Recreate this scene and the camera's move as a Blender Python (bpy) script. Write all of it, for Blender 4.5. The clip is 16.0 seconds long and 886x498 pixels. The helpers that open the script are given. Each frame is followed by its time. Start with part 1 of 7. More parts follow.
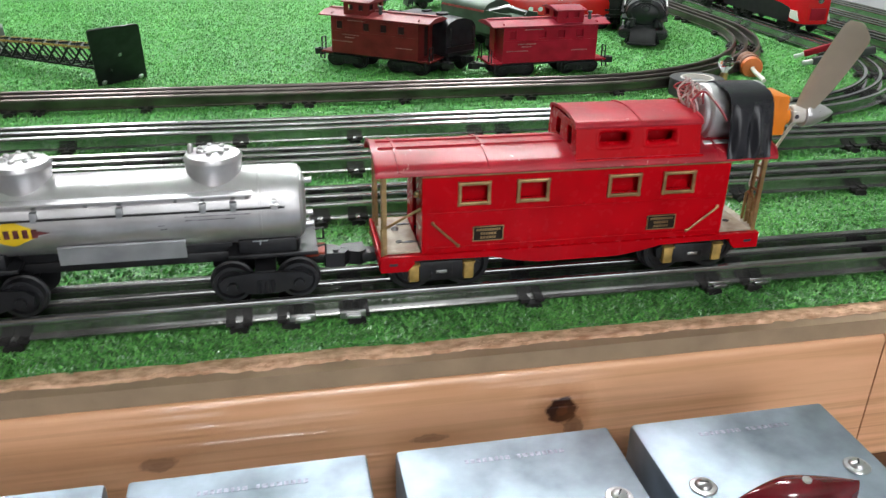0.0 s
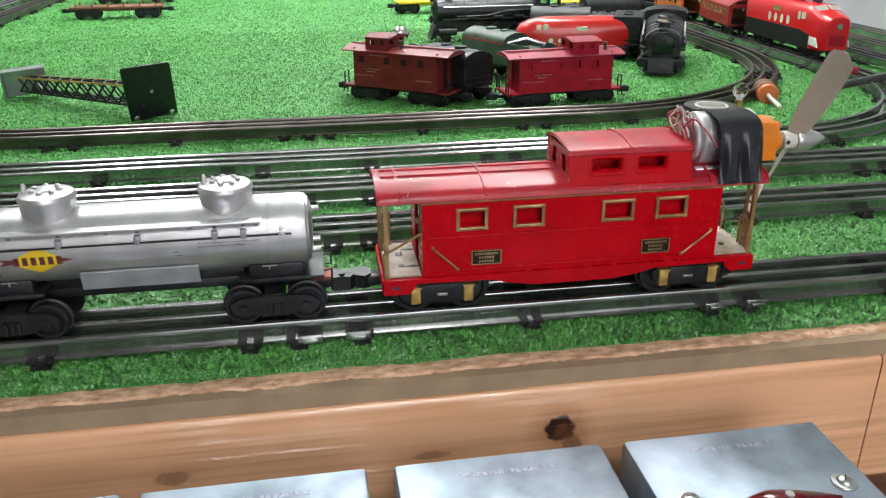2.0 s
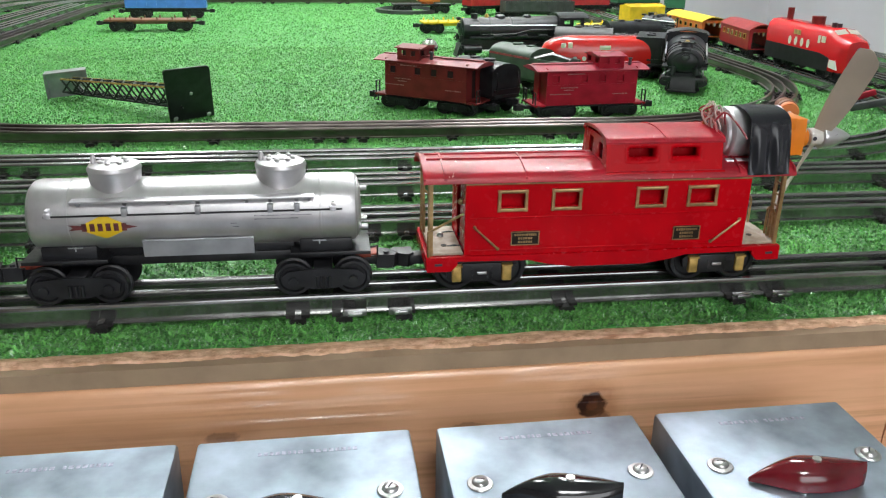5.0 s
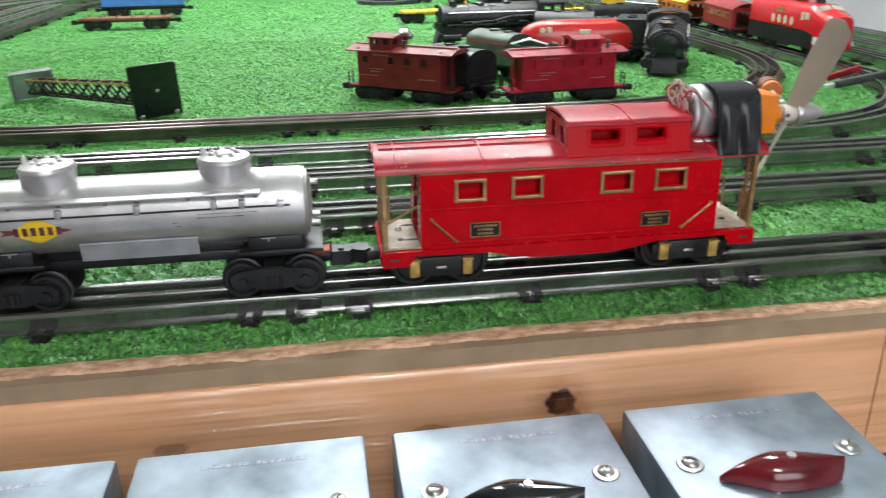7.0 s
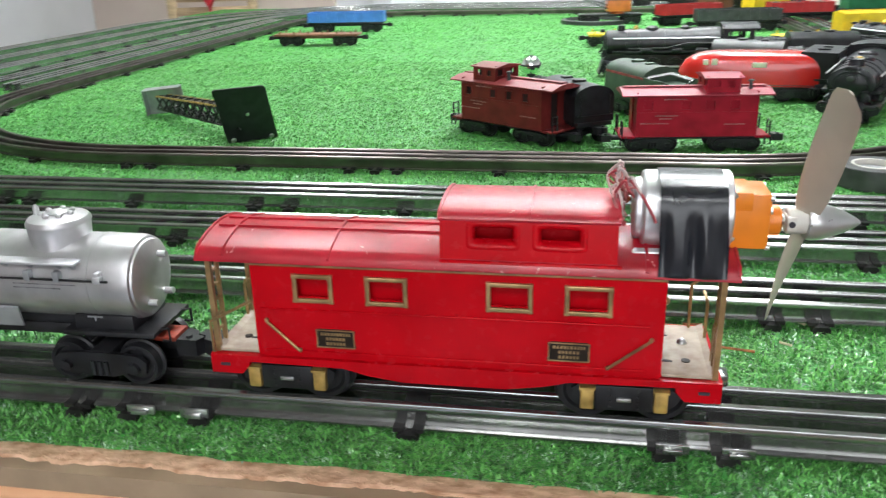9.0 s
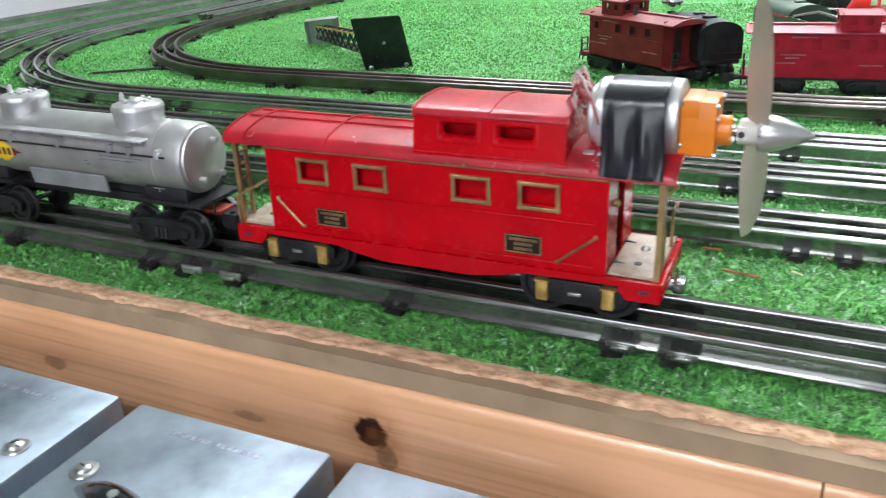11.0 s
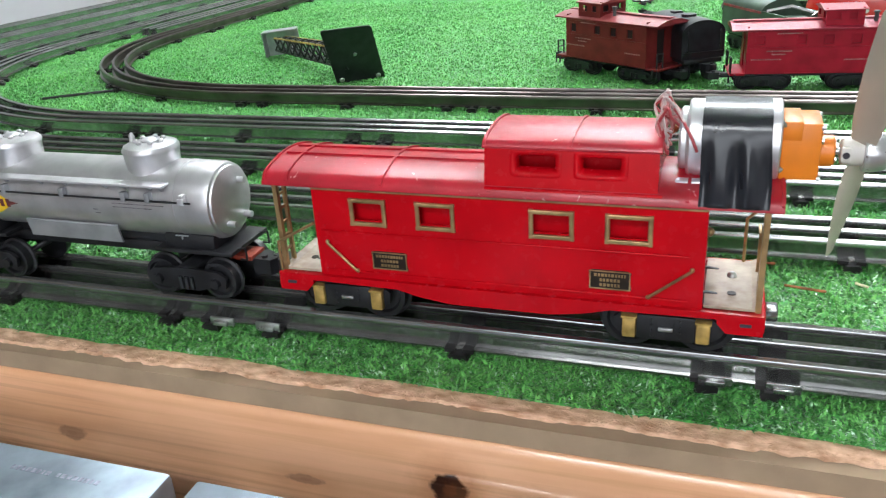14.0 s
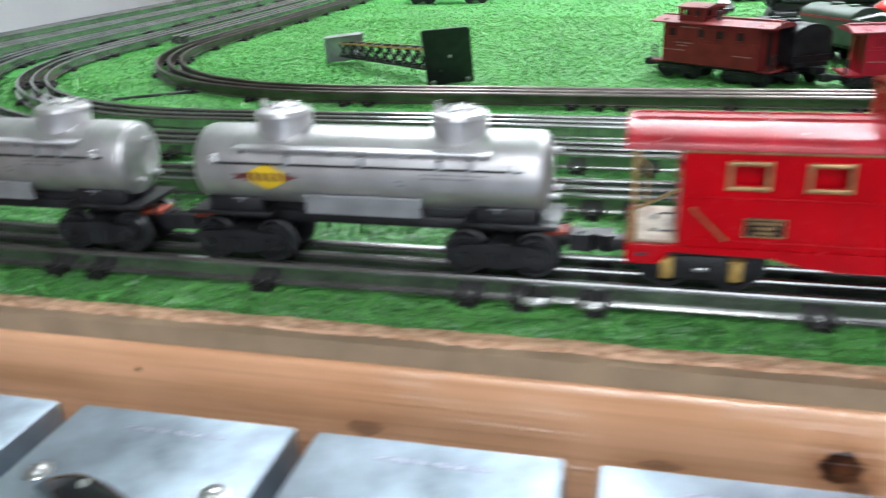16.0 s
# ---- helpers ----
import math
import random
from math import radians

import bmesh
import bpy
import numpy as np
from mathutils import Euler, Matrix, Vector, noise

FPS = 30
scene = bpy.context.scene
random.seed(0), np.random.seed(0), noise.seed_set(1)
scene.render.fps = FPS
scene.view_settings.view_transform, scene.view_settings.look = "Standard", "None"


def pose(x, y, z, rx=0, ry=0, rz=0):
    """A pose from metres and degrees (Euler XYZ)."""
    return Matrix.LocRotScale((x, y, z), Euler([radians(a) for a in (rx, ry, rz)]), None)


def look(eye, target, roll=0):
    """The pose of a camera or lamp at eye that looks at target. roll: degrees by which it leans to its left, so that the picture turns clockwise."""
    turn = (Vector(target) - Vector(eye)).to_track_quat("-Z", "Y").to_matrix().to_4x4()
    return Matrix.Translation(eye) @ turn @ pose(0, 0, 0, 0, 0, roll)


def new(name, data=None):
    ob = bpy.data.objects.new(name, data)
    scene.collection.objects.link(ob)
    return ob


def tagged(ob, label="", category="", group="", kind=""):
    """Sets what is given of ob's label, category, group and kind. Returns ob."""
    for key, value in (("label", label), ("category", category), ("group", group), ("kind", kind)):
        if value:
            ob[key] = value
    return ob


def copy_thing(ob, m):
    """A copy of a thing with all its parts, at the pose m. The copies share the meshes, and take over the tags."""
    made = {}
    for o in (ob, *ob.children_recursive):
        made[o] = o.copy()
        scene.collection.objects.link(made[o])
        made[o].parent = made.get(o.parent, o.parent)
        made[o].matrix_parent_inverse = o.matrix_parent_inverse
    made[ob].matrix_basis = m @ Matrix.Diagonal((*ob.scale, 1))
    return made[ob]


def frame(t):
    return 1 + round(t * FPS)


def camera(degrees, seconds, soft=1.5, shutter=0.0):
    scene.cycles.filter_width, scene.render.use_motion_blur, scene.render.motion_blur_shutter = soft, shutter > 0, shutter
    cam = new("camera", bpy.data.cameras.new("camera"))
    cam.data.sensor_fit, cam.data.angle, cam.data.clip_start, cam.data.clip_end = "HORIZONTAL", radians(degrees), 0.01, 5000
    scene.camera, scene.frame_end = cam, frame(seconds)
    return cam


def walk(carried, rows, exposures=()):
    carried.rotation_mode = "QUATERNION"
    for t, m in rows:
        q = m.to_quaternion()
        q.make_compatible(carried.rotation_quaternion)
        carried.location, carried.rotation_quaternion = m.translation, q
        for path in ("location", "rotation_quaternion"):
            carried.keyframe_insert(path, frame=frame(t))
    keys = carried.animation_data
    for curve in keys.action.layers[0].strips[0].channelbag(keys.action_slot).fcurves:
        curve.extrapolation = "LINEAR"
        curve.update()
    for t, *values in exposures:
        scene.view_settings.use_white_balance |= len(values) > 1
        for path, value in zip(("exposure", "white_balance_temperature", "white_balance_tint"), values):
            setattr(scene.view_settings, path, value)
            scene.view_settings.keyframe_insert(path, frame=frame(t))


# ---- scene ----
cam = camera(57.5, 16.0, soft=1.2, shutter=0.5)
PATH = [
    (0, (0.0, 0.001, 0.245), (0.369, 1.772, -0.61), 1.2),
    (0.5, (0.018, 0.0, 0.25), (0.384, 1.783, -0.578), -0.1),
    (1, (0.025, -0.001, 0.249), (0.358, 1.798, -0.559), -0.5),
    (1.5, (0.023, -0.013, 0.25), (0.338, 1.797, -0.541), -0.6),
    (2, (0.017, -0.023, 0.251), (0.303, 1.793, -0.538), -0.3),
    (2.5, (0.025, -0.029, 0.252), (0.276, 1.794, -0.533), -1.5),
    (3, (0.055, -0.028, 0.244), (0.207, 1.806, -0.539), -2.9),
    (5.3, (-0.01, -0.055, 0.233), (0.26, 1.79, -0.491), 1.1),
    (5.5, (-0.004, -0.051, 0.233), (0.248, 1.792, -0.5), 0.5),
    (6, (0.024, -0.029, 0.232), (0.29, 1.802, -0.527), -1.3),
    (6.5, (0.036, -0.033, 0.23), (0.362, 1.788, -0.528), -1.0),
    (7, (0.021, -0.034, 0.225), (0.289, 1.803, -0.52), -0.8),
    (7.5, (0.098, -0.028, 0.232), (0.048, 1.837, -0.49), -3.6),
    (8, (0.157, 0.015, 0.235), (0.009, 1.893, -0.439), -2.2),
    (8.2, (0.156, 0.036, 0.228), (0.053, 1.916, -0.447), -1.3),
    (10.3, (0.355, 0.106, 0.221), (-0.427, 1.785, -0.534), -2.3),
    (10.5, (0.352, 0.093, 0.215), (-0.415, 1.777, -0.543), -1.9),
    (11, (0.335, 0.074, 0.209), (-0.451, 1.731, -0.589), -2.5),
    (11.5, (0.286, 0.055, 0.218), (-0.429, 1.761, -0.544), -4.2),
    (12, (0.254, 0.045, 0.215), (-0.345, 1.782, -0.575), -3.8),
    (12.5, (0.241, 0.038, 0.216), (-0.371, 1.776, -0.561), -3.8),
    (13, (0.253, 0.053, 0.215), (-0.367, 1.79, -0.559), -3.4),
    (13.5, (0.254, 0.071, 0.22), (-0.383, 1.794, -0.571), -3.2),
    (14, (0.261, 0.082, 0.22), (-0.373, 1.796, -0.592), -4.0),
    (14.5, (0.266, 0.081, 0.216), (-0.36, 1.805, -0.58), -4.4),
    (15, (0.253, 0.073, 0.214), (-0.369, 1.799, -0.581), -4.2),
    (15.5, (0.186, 0.056, 0.221), (-0.305, 1.826, -0.572), -4.8),
    (16, (0.055, 0.035, 0.194), (-0.414, 1.827, -0.561), -2.3),
]
walk(cam, [(t, look(eye, target, roll)) for t, eye, target, roll in PATH], ((0, 0.20, 6500, 10), (5.3, 0.17, 6500, 10), (8, 0.35, 6500, 10), (10.5, 0.52, 6200, 10), (14.5, 0.52, 6200, 10), (16, 0.45, 6100, 9)))

# ---- world and lamps ----
world = bpy.data.worlds.new("world")
scene.world = world
world.use_nodes = True
world.node_tree.nodes["Background"].inputs["Color"].default_value = (0.90, 0.95, 1.0, 1)
world.node_tree.nodes["Background"].inputs["Strength"].default_value = 1.0
CEIL = 1.55
WINDOW = (-0.5, 1.5, 0.05, 1.25)
day = bpy.data.lights.new("window_daylight", "AREA")
day.shape = "RECTANGLE"
day.size, day.size_y = WINDOW[1] - WINDOW[0] - 0.1, WINDOW[3] - WINDOW[2] - 0.1
day.energy = 16
day.color = (0.96, 0.98, 1.0)
daylight = new("window_daylight", day)
daylight.matrix_basis = pose((WINDOW[0] + WINDOW[1]) / 2, -2.19, (WINDOW[2] + WINDOW[3]) / 2, 90, 0, 0)


# ---- materials ----
def mat(name, color, rough=0.5, metal=0.0, scale=60.0, vary=0.15, bump=0.0, coat=0.0, color2=None, stretch=(1, 1, 1), random_tint=0.0, gloss=0.5, coat_rough=0.12, even=False):
    m = bpy.data.materials.new(name)
    m.use_nodes = True
    nt = m.node_tree
    b = nt.nodes["Principled BSDF"]
    b.inputs["Specular IOR Level"].default_value = gloss
    b.inputs["Metallic"].default_value = metal
    b.inputs["Coat Weight"].default_value = coat
    b.inputs["Coat Roughness"].default_value = coat_rough
    tc = nt.nodes.new("ShaderNodeTexCoord")
    mp = nt.nodes.new("ShaderNodeMapping")
    mp.inputs["Scale"].default_value = stretch
    nt.links.new(tc.outputs["Object"], mp.inputs["Vector"])
    n1 = nt.nodes.new("ShaderNodeTexNoise")
    n1.inputs["Scale"].default_value = scale
    n1.inputs["Detail"].default_value = 6
    nt.links.new(mp.outputs["Vector"], n1.inputs["Vector"])
    mix = nt.nodes.new("ShaderNodeMix")
    mix.data_type = "RGBA"
    c2 = color2 or tuple(max(0, c * (1 - 2 * vary)) for c in color)
    mix.inputs[6].default_value = (*[min(1, c * (1 + vary)) for c in color], 1)
    mix.inputs[7].default_value = (*c2, 1)
    ramp = nt.nodes.new("ShaderNodeMapRange")
    ramp.inputs["From Min"].default_value = 0.35
    ramp.inputs["From Max"].default_value = 0.68
    nt.links.new(n1.outputs["Fac"], ramp.inputs["Value"])
    nt.links.new(ramp.outputs["Result"], mix.inputs[0])
    out = mix.outputs[2]
    if random_tint:
        oi = nt.nodes.new("ShaderNodeObjectInfo")
        hs = nt.nodes.new("ShaderNodeHueSaturation")
        mr = nt.nodes.new("ShaderNodeMapRange")
        mr.inputs["To Min"].default_value = 1 - random_tint
        mr.inputs["To Max"].default_value = 1 + random_tint
        nt.links.new(oi.outputs["Random"], mr.inputs["Value"])
        nt.links.new(mr.outputs["Result"], hs.inputs["Value"])
        nt.links.new(out, hs.inputs["Color"])
        out = hs.outputs["Color"]
    nt.links.new(out, b.inputs["Base Color"])
    n2 = nt.nodes.new("ShaderNodeTexNoise")
    n2.inputs["Scale"].default_value = scale * 7
    n2.inputs["Detail"].default_value = 4
    nt.links.new(mp.outputs["Vector"], n2.inputs["Vector"])
    rr = nt.nodes.new("ShaderNodeMapRange")
    rr.inputs["To Min"].default_value = max(0.03, rough - 0.1)
    rr.inputs["To Max"].default_value = min(1, rough + 0.12)
    nt.links.new(n2.outputs["Fac"], rr.inputs["Value"])
    if even:
        b.inputs["Roughness"].default_value = rough
    else:
        nt.links.new(rr.outputs["Result"], b.inputs["Roughness"])
    if bump:
        bp = nt.nodes.new("ShaderNodeBump")
        bp.inputs["Strength"].default_value = bump
        bp.inputs["Distance"].default_value = 0.0006
        nt.links.new(n2.outputs["Fac"], bp.inputs["Height"])
        nt.links.new(bp.outputs["Normal"], b.inputs["Normal"])
    return m


def lamp_material(name, color, strength):
    m = bpy.data.materials.new(name)
    m.use_nodes = True
    nt = m.node_tree
    nt.nodes.remove(nt.nodes["Principled BSDF"])
    e = nt.nodes.new("ShaderNodeEmission")
    e.inputs["Color"].default_value = (*color, 1)
    e.inputs["Strength"].default_value = strength
    nt.links.new(e.outputs[0], nt.nodes["Material Output"].inputs["Surface"])
    return m


RED = mat("red_enamel", (0.46, 0.002, 0.007), 0.24, scale=35, vary=0.08, bump=0.02, gloss=0.1)
RED_ROOF = mat("red_roof_enamel", (0.42, 0.006, 0.020), 0.40, scale=45, vary=0.14, bump=0.06, coat=0.2, coat_rough=0.25, gloss=0.35)


def chipped(m, chip, scale, least):
    """Adds sparse small chips and scratches of another colour to a paint."""
    nt = m.node_tree
    b = nt.nodes["Principled BSDF"]
    base = b.inputs["Base Color"].links[0].from_socket
    tc = nt.nodes.new("ShaderNodeTexCoord")
    n = nt.nodes.new("ShaderNodeTexNoise")
    n.inputs["Scale"].default_value = scale
    n.inputs["Detail"].default_value = 3
    n.inputs["Distortion"].default_value = 1.5
    nt.links.new(tc.outputs["Object"], n.inputs["Vector"])
    mr = nt.nodes.new("ShaderNodeMapRange")
    mr.inputs["From Min"].default_value = least
    mr.inputs["From Max"].default_value = least + 0.03
    mr.inputs["To Max"].default_value = 0.8
    nt.links.new(n.outputs["Fac"], mr.inputs["Value"])
    mx = nt.nodes.new("ShaderNodeMix")
    mx.data_type = "RGBA"
    nt.links.new(mr.outputs["Result"], mx.inputs[0])
    nt.links.new(base, mx.inputs[6])
    mx.inputs[7].default_value = (*chip, 1)
    nt.links.new(mx.outputs[2], b.inputs["Base Color"])


chipped(RED_ROOF, (0.62, 0.30, 0.28), 130, 0.685)
chipped(RED, (0.16, 0.01, 0.012), 160, 0.715)
RED_DULL = mat("dark_red_plastic", (0.32, 0.006, 0.020), 0.5, scale=50, vary=0.12, bump=0.05, gloss=0.2)
BROWN_RED = mat("tuscan_plastic", (0.15, 0.018, 0.017), 0.5, scale=50, vary=0.14, bump=0.05, gloss=0.25)
GOLD = mat("brass_trim", (0.43, 0.28, 0.13), 0.34, 0.75, scale=120, vary=0.2, bump=0.1)
GOLD_PAINT = mat("gold_paint", (0.52, 0.34, 0.10), 0.42, 0.5, scale=150, vary=0.2)
CREAM = mat("cream_enamel", (0.46, 0.39, 0.31), 0.5, scale=90, vary=0.15, color2=(0.30, 0.21, 0.15), bump=0.1)
BLACK = mat("black_paint", (0.013, 0.013, 0.015), 0.38, scale=80, vary=0.3, bump=0.1, gloss=0.4)
BLACK_GLOSS = mat("black_bakelite", (0.01, 0.011, 0.014), 0.15, scale=40, vary=0.2, coat=0.6)
MAROON = mat("maroon_bakelite", (0.14, 0.006, 0.012), 0.15, scale=40, vary=0.2, coat=0.6)
LOCO_BLACK = mat("engine_black", (0.016, 0.017, 0.020), 0.36, 0.0, scale=70, vary=0.3, bump=0.05, gloss=0.35)
SILVER = mat("silver_paint", (0.56, 0.55, 0.56), 0.41, 0.85, scale=60, vary=0.08, bump=0.06)
SILVER_DULL = mat("dull_silver", (0.40, 0.41, 0.43), 0.4, 0.6, scale=60, vary=0.1, bump=0.06)
ALU = mat("aluminium", (0.66, 0.65, 0.67), 0.36, 0.7, scale=90, vary=0.06)
CHROME = mat("chrome", (0.8, 0.8, 0.8), 0.06, 1.0, scale=20, vary=0.05)
TAPE = mat("black_tape", (0.016, 0.017, 0.022), 0.27, scale=30, vary=0.15, even=True)
SPINNER = mat("satin_spinner", (0.56, 0.55, 0.55), 0.30, 0.75, scale=40, vary=0.05)
RUST = mat("rusty_drawbar", (0.26, 0.035, 0.015), 0.5, 0.2, scale=200, vary=0.3, bump=0.2)
FAINT_INK = mat("faint_print", (0.30, 0.29, 0.31), 0.4, 0.6, scale=300, vary=0.3)
EMBLEM_INK = mat("emblem_ink", (0.13, 0.03, 0.03), 0.5, scale=300, vary=0.3)
# brown shelf wood with the shadow below the fascia put into its colour
SHADED_WOOD = mat("shade_darkened_wood", (0.10, 0.045, 0.022), 0.5, scale=9, vary=0.3, stretch=(1, 8, 8), bump=0.1)
# near-black that imitates the shade inside the brown caboose's windows
INTERIOR_SHADE = mat("interior_shade", (0.018, 0.008, 0.008), 0.7, scale=60, vary=0.2)
ORANGE = mat("orange_plastic", (0.78, 0.22, 0.012), 0.38, scale=60, vary=0.06)
PROP = mat("beige_nylon", (0.52, 0.46, 0.38), 0.42, scale=40, vary=0.05, bump=0.05)
PALE = mat("pale_nylon", (0.62, 0.59, 0.54), 0.4, scale=40, vary=0.05)
YELLOW = mat("yellow_paint", (0.72, 0.48, 0.015), 0.4, scale=60, vary=0.06)
PLATE_BLACK = mat("plate_black", (0.022, 0.014, 0.010), 0.4, scale=200, vary=0.2, gloss=0.15)
FAINT_PRINT = mat("worn_print", (0.32, 0.15, 0.15), 0.5, scale=300, vary=0.3)
INK = mat("dark_ink", (0.03, 0.025, 0.035), 0.5, scale=200, vary=0.2)
RED_INK = mat("red_ink", (0.35, 0.05, 0.06), 0.5, scale=300, vary=0.3)
FADED_RED = mat("faded_red_print", (0.36, 0.36, 0.45), 0.45, 0.75, scale=300, vary=0.25)
WIRE_RED = mat("red_wire", (0.42, 0.06, 0.07), 0.45, scale=100, vary=0.1)
WIRE_PINK = mat("faded_pink_wire", (0.50, 0.20, 0.19), 0.45, scale=100, vary=0.15)
WIRE_WHITE = mat("white_wire", (0.62, 0.50, 0.48), 0.45, scale=100, vary=0.1)
# wide mottling: stains, and dark blotchy reflections put into the colour
STEEL_PLATE = mat("galvanised_plate", (0.39, 0.455, 0.53), 0.50, 0.9, scale=17, vary=0.26, even=True)
SCREW = mat("nickel_screw", (0.58, 0.58, 0.58), 0.30, 1.0, scale=60, vary=0.1)
RAIL = mat("tinplate_rail", (0.32, 0.32, 0.313), 0.19, 0.9, scale=25, vary=0.14, even=True)
RAIL_DARK = mat("oxidised_rail", (0.135, 0.115, 0.105), 0.30, 0.85, scale=30, vary=0.18, even=True)
TIE = mat("blackened_tie", (0.022, 0.02, 0.02), 0.5, 0.4, scale=90, vary=0.4, bump=0.2, random_tint=0.3)
CLIP = mat("shiny_clip", (0.6, 0.6, 0.6), 0.3, 0.95, scale=90, vary=0.2)
WALL = mat("white_wall_paint", (0.62, 0.62, 0.64), 0.7, scale=3, vary=0.03, bump=0.1)
WALL_WARM = mat("warm_wall_paint", (0.60, 0.50, 0.44), 0.7, scale=3, vary=0.05, bump=0.1)
# made-up dark brown for unseen walls, so the silver tank reflects darkness
WALL_DARKENED = mat("darkened_wall", (0.30, 0.24, 0.20), 0.6, scale=5, vary=0.2, bump=0.1, stretch=(4, 4, 0.6))
CEILING = mat("ceiling_paint", (0.7, 0.7, 0.7), 0.8, scale=4, vary=0.03)
DOOR_WHITE = mat("door_white", (0.72, 0.73, 0.76), 0.4, scale=6, vary=0.03)
FLOOR = mat("grey_floor", (0.16, 0.15, 0.14), 0.5, scale=5, vary=0.15)
FIBRE = mat("grey_fibreboard", (0.34, 0.24, 0.155), 0.85, scale=40, vary=0.08, bump=0.25)
FIBRE_TOP = mat("torn_fibreboard", (0.70, 0.46, 0.315), 0.9, scale=170, vary=0.16, color2=(0.45, 0.245, 0.14), bump=0.8, stretch=(0.7, 1.3, 1.3))


def pine_material(name, knots=()):
    """Varnished pine with streaky grain; knots are (x, z, half width, half height, darkness)."""
    m = mat(name, (0.83, 0.465, 0.275), 0.36, scale=6, vary=0.08, color2=(0.74, 0.385, 0.205), coat=1.0, coat_rough=0.24, stretch=(1.2, 6, 9))
    nt = m.node_tree
    b = nt.nodes["Principled BSDF"]
    base = b.inputs["Base Color"].links[0].from_socket
    tc = nt.nodes.new("ShaderNodeTexCoord")

    def node(kind, **values):
        n = nt.nodes.new(kind)
        for key, v in values.items():
            n.inputs[key].default_value = v
        return n

    def streaks(scale3, scale, detail, distortion):
        mp = node("ShaderNodeMapping", Scale=scale3)
        nt.links.new(tc.outputs["Object"], mp.inputs["Vector"])
        n = node("ShaderNodeTexNoise", Scale=scale, Detail=detail, Distortion=distortion)
        nt.links.new(mp.outputs["Vector"], n.inputs["Vector"])
        return n.outputs["Fac"]

    def ramp(value, lo, hi, to0=0.0, to1=1.0):
        r = nt.nodes.new("ShaderNodeMapRange")
        for i, v in enumerate((lo, hi, to0, to1)):
            r.inputs[i + 1].default_value = v
        nt.links.new(value, r.inputs[0])
        return r.outputs[0]

    def blend(fac, under, color):
        x = nt.nodes.new("ShaderNodeMix")
        x.data_type = "RGBA"
        nt.links.new(fac, x.inputs[0])
        nt.links.new(under, x.inputs[6])
        x.inputs[7].default_value = (*color, 1)
        return x.outputs[2]

    def arith(op, p, q):
        n = nt.nodes.new("ShaderNodeMath")
        n.operation = op
        for i, v in enumerate((p, q)):
            if isinstance(v, (int, float)):
                n.inputs[i].default_value = v
            else:
                nt.links.new(v, n.inputs[i])
        return n.outputs[0]

    grain = streaks((1.5, 30, 60), 1.6, 8, 1.4)
    out = blend(ramp(grain, 0.45, 0.75, 0.0, 0.6), base, (0.52, 0.24, 0.10))
    out = blend(ramp(streaks((3, 8, 10), 1.3, 3, 0.5), 0.52, 0.72, 0.0, 0.45), out, (0.82, 0.475, 0.285))
    wobble = streaks((1, 1, 1), 170, 4, 0.6)
    for kx, kz, rx, rz, dark in knots:
        mp = node("ShaderNodeMapping", Location=(-kx / rx, 0, -kz / rz), Scale=(1 / rx, 0, 1 / rz))
        nt.links.new(tc.outputs["Object"], mp.inputs["Vector"])
        ln = nt.nodes.new("ShaderNodeVectorMath")
        ln.operation = "LENGTH"
        nt.links.new(mp.outputs["Vector"], ln.inputs[0])
        d = arith("ADD", ln.outputs["Value"], arith("MULTIPLY", arith("SUBTRACT", wobble, 0.5), 0.9))
        out = blend(ramp(d, 2.6, 0.9, 0.0, 0.55 * dark), out, (0.40, 0.15, 0.05))
        out = blend(ramp(d, 1.08, 0.82, 0.0, dark), out, (0.045, 0.014, 0.008))
        out = blend(ramp(d, 0.52, 0.25, 0.0, 0.55 * dark), out, (0.19, 0.06, 0.025))
    nt.links.new(out, b.inputs["Base Color"])
    bp = node("ShaderNodeBump", Strength=0.3, Distance=0.0008)
    nt.links.new(grain, bp.inputs["Height"])
    nt.links.new(bp.outputs["Normal"], b.inputs["Normal"])
    # brushed varnish: patches of steep brush ridges on long low waves
    patch = ramp(streaks((9, 1, 13), 1.0, 1, 0.3), 0.46, 0.62)
    ridges = arith("MULTIPLY", arith("ADD", patch, 0.06), streaks((3, 1, 190), 1.0, 1.5, 0.2))
    waves = arith("ADD", arith("MULTIPLY", streaks((5, 1, 17), 1.0, 0.5, 0.2), 2.6), arith("MULTIPLY", ridges, 1.5))
    bc = node("ShaderNodeBump", Strength=1.0, Distance=0.0036)
    nt.links.new(waves, bc.inputs["Height"])
    nt.links.new(bc.outputs["Normal"], b.inputs["Coat Normal"])
    return m


KNOTS = ((0.1500, -0.0425, 0.0092, 0.0092, 1.0), (-0.078, -0.050, 0.0100, 0.0050, 0.45), (0.071, -0.0525, 0.011, 0.0030, 0.4), (-0.33, -0.045, 0.007, 0.004, 0.5), (-0.208, -0.0285, 0.0013, 0.0011, 0.9), (0.158, -0.057, 0.006, 0.009, 0.5))
PINE = pine_material("varnished_pine", KNOTS)


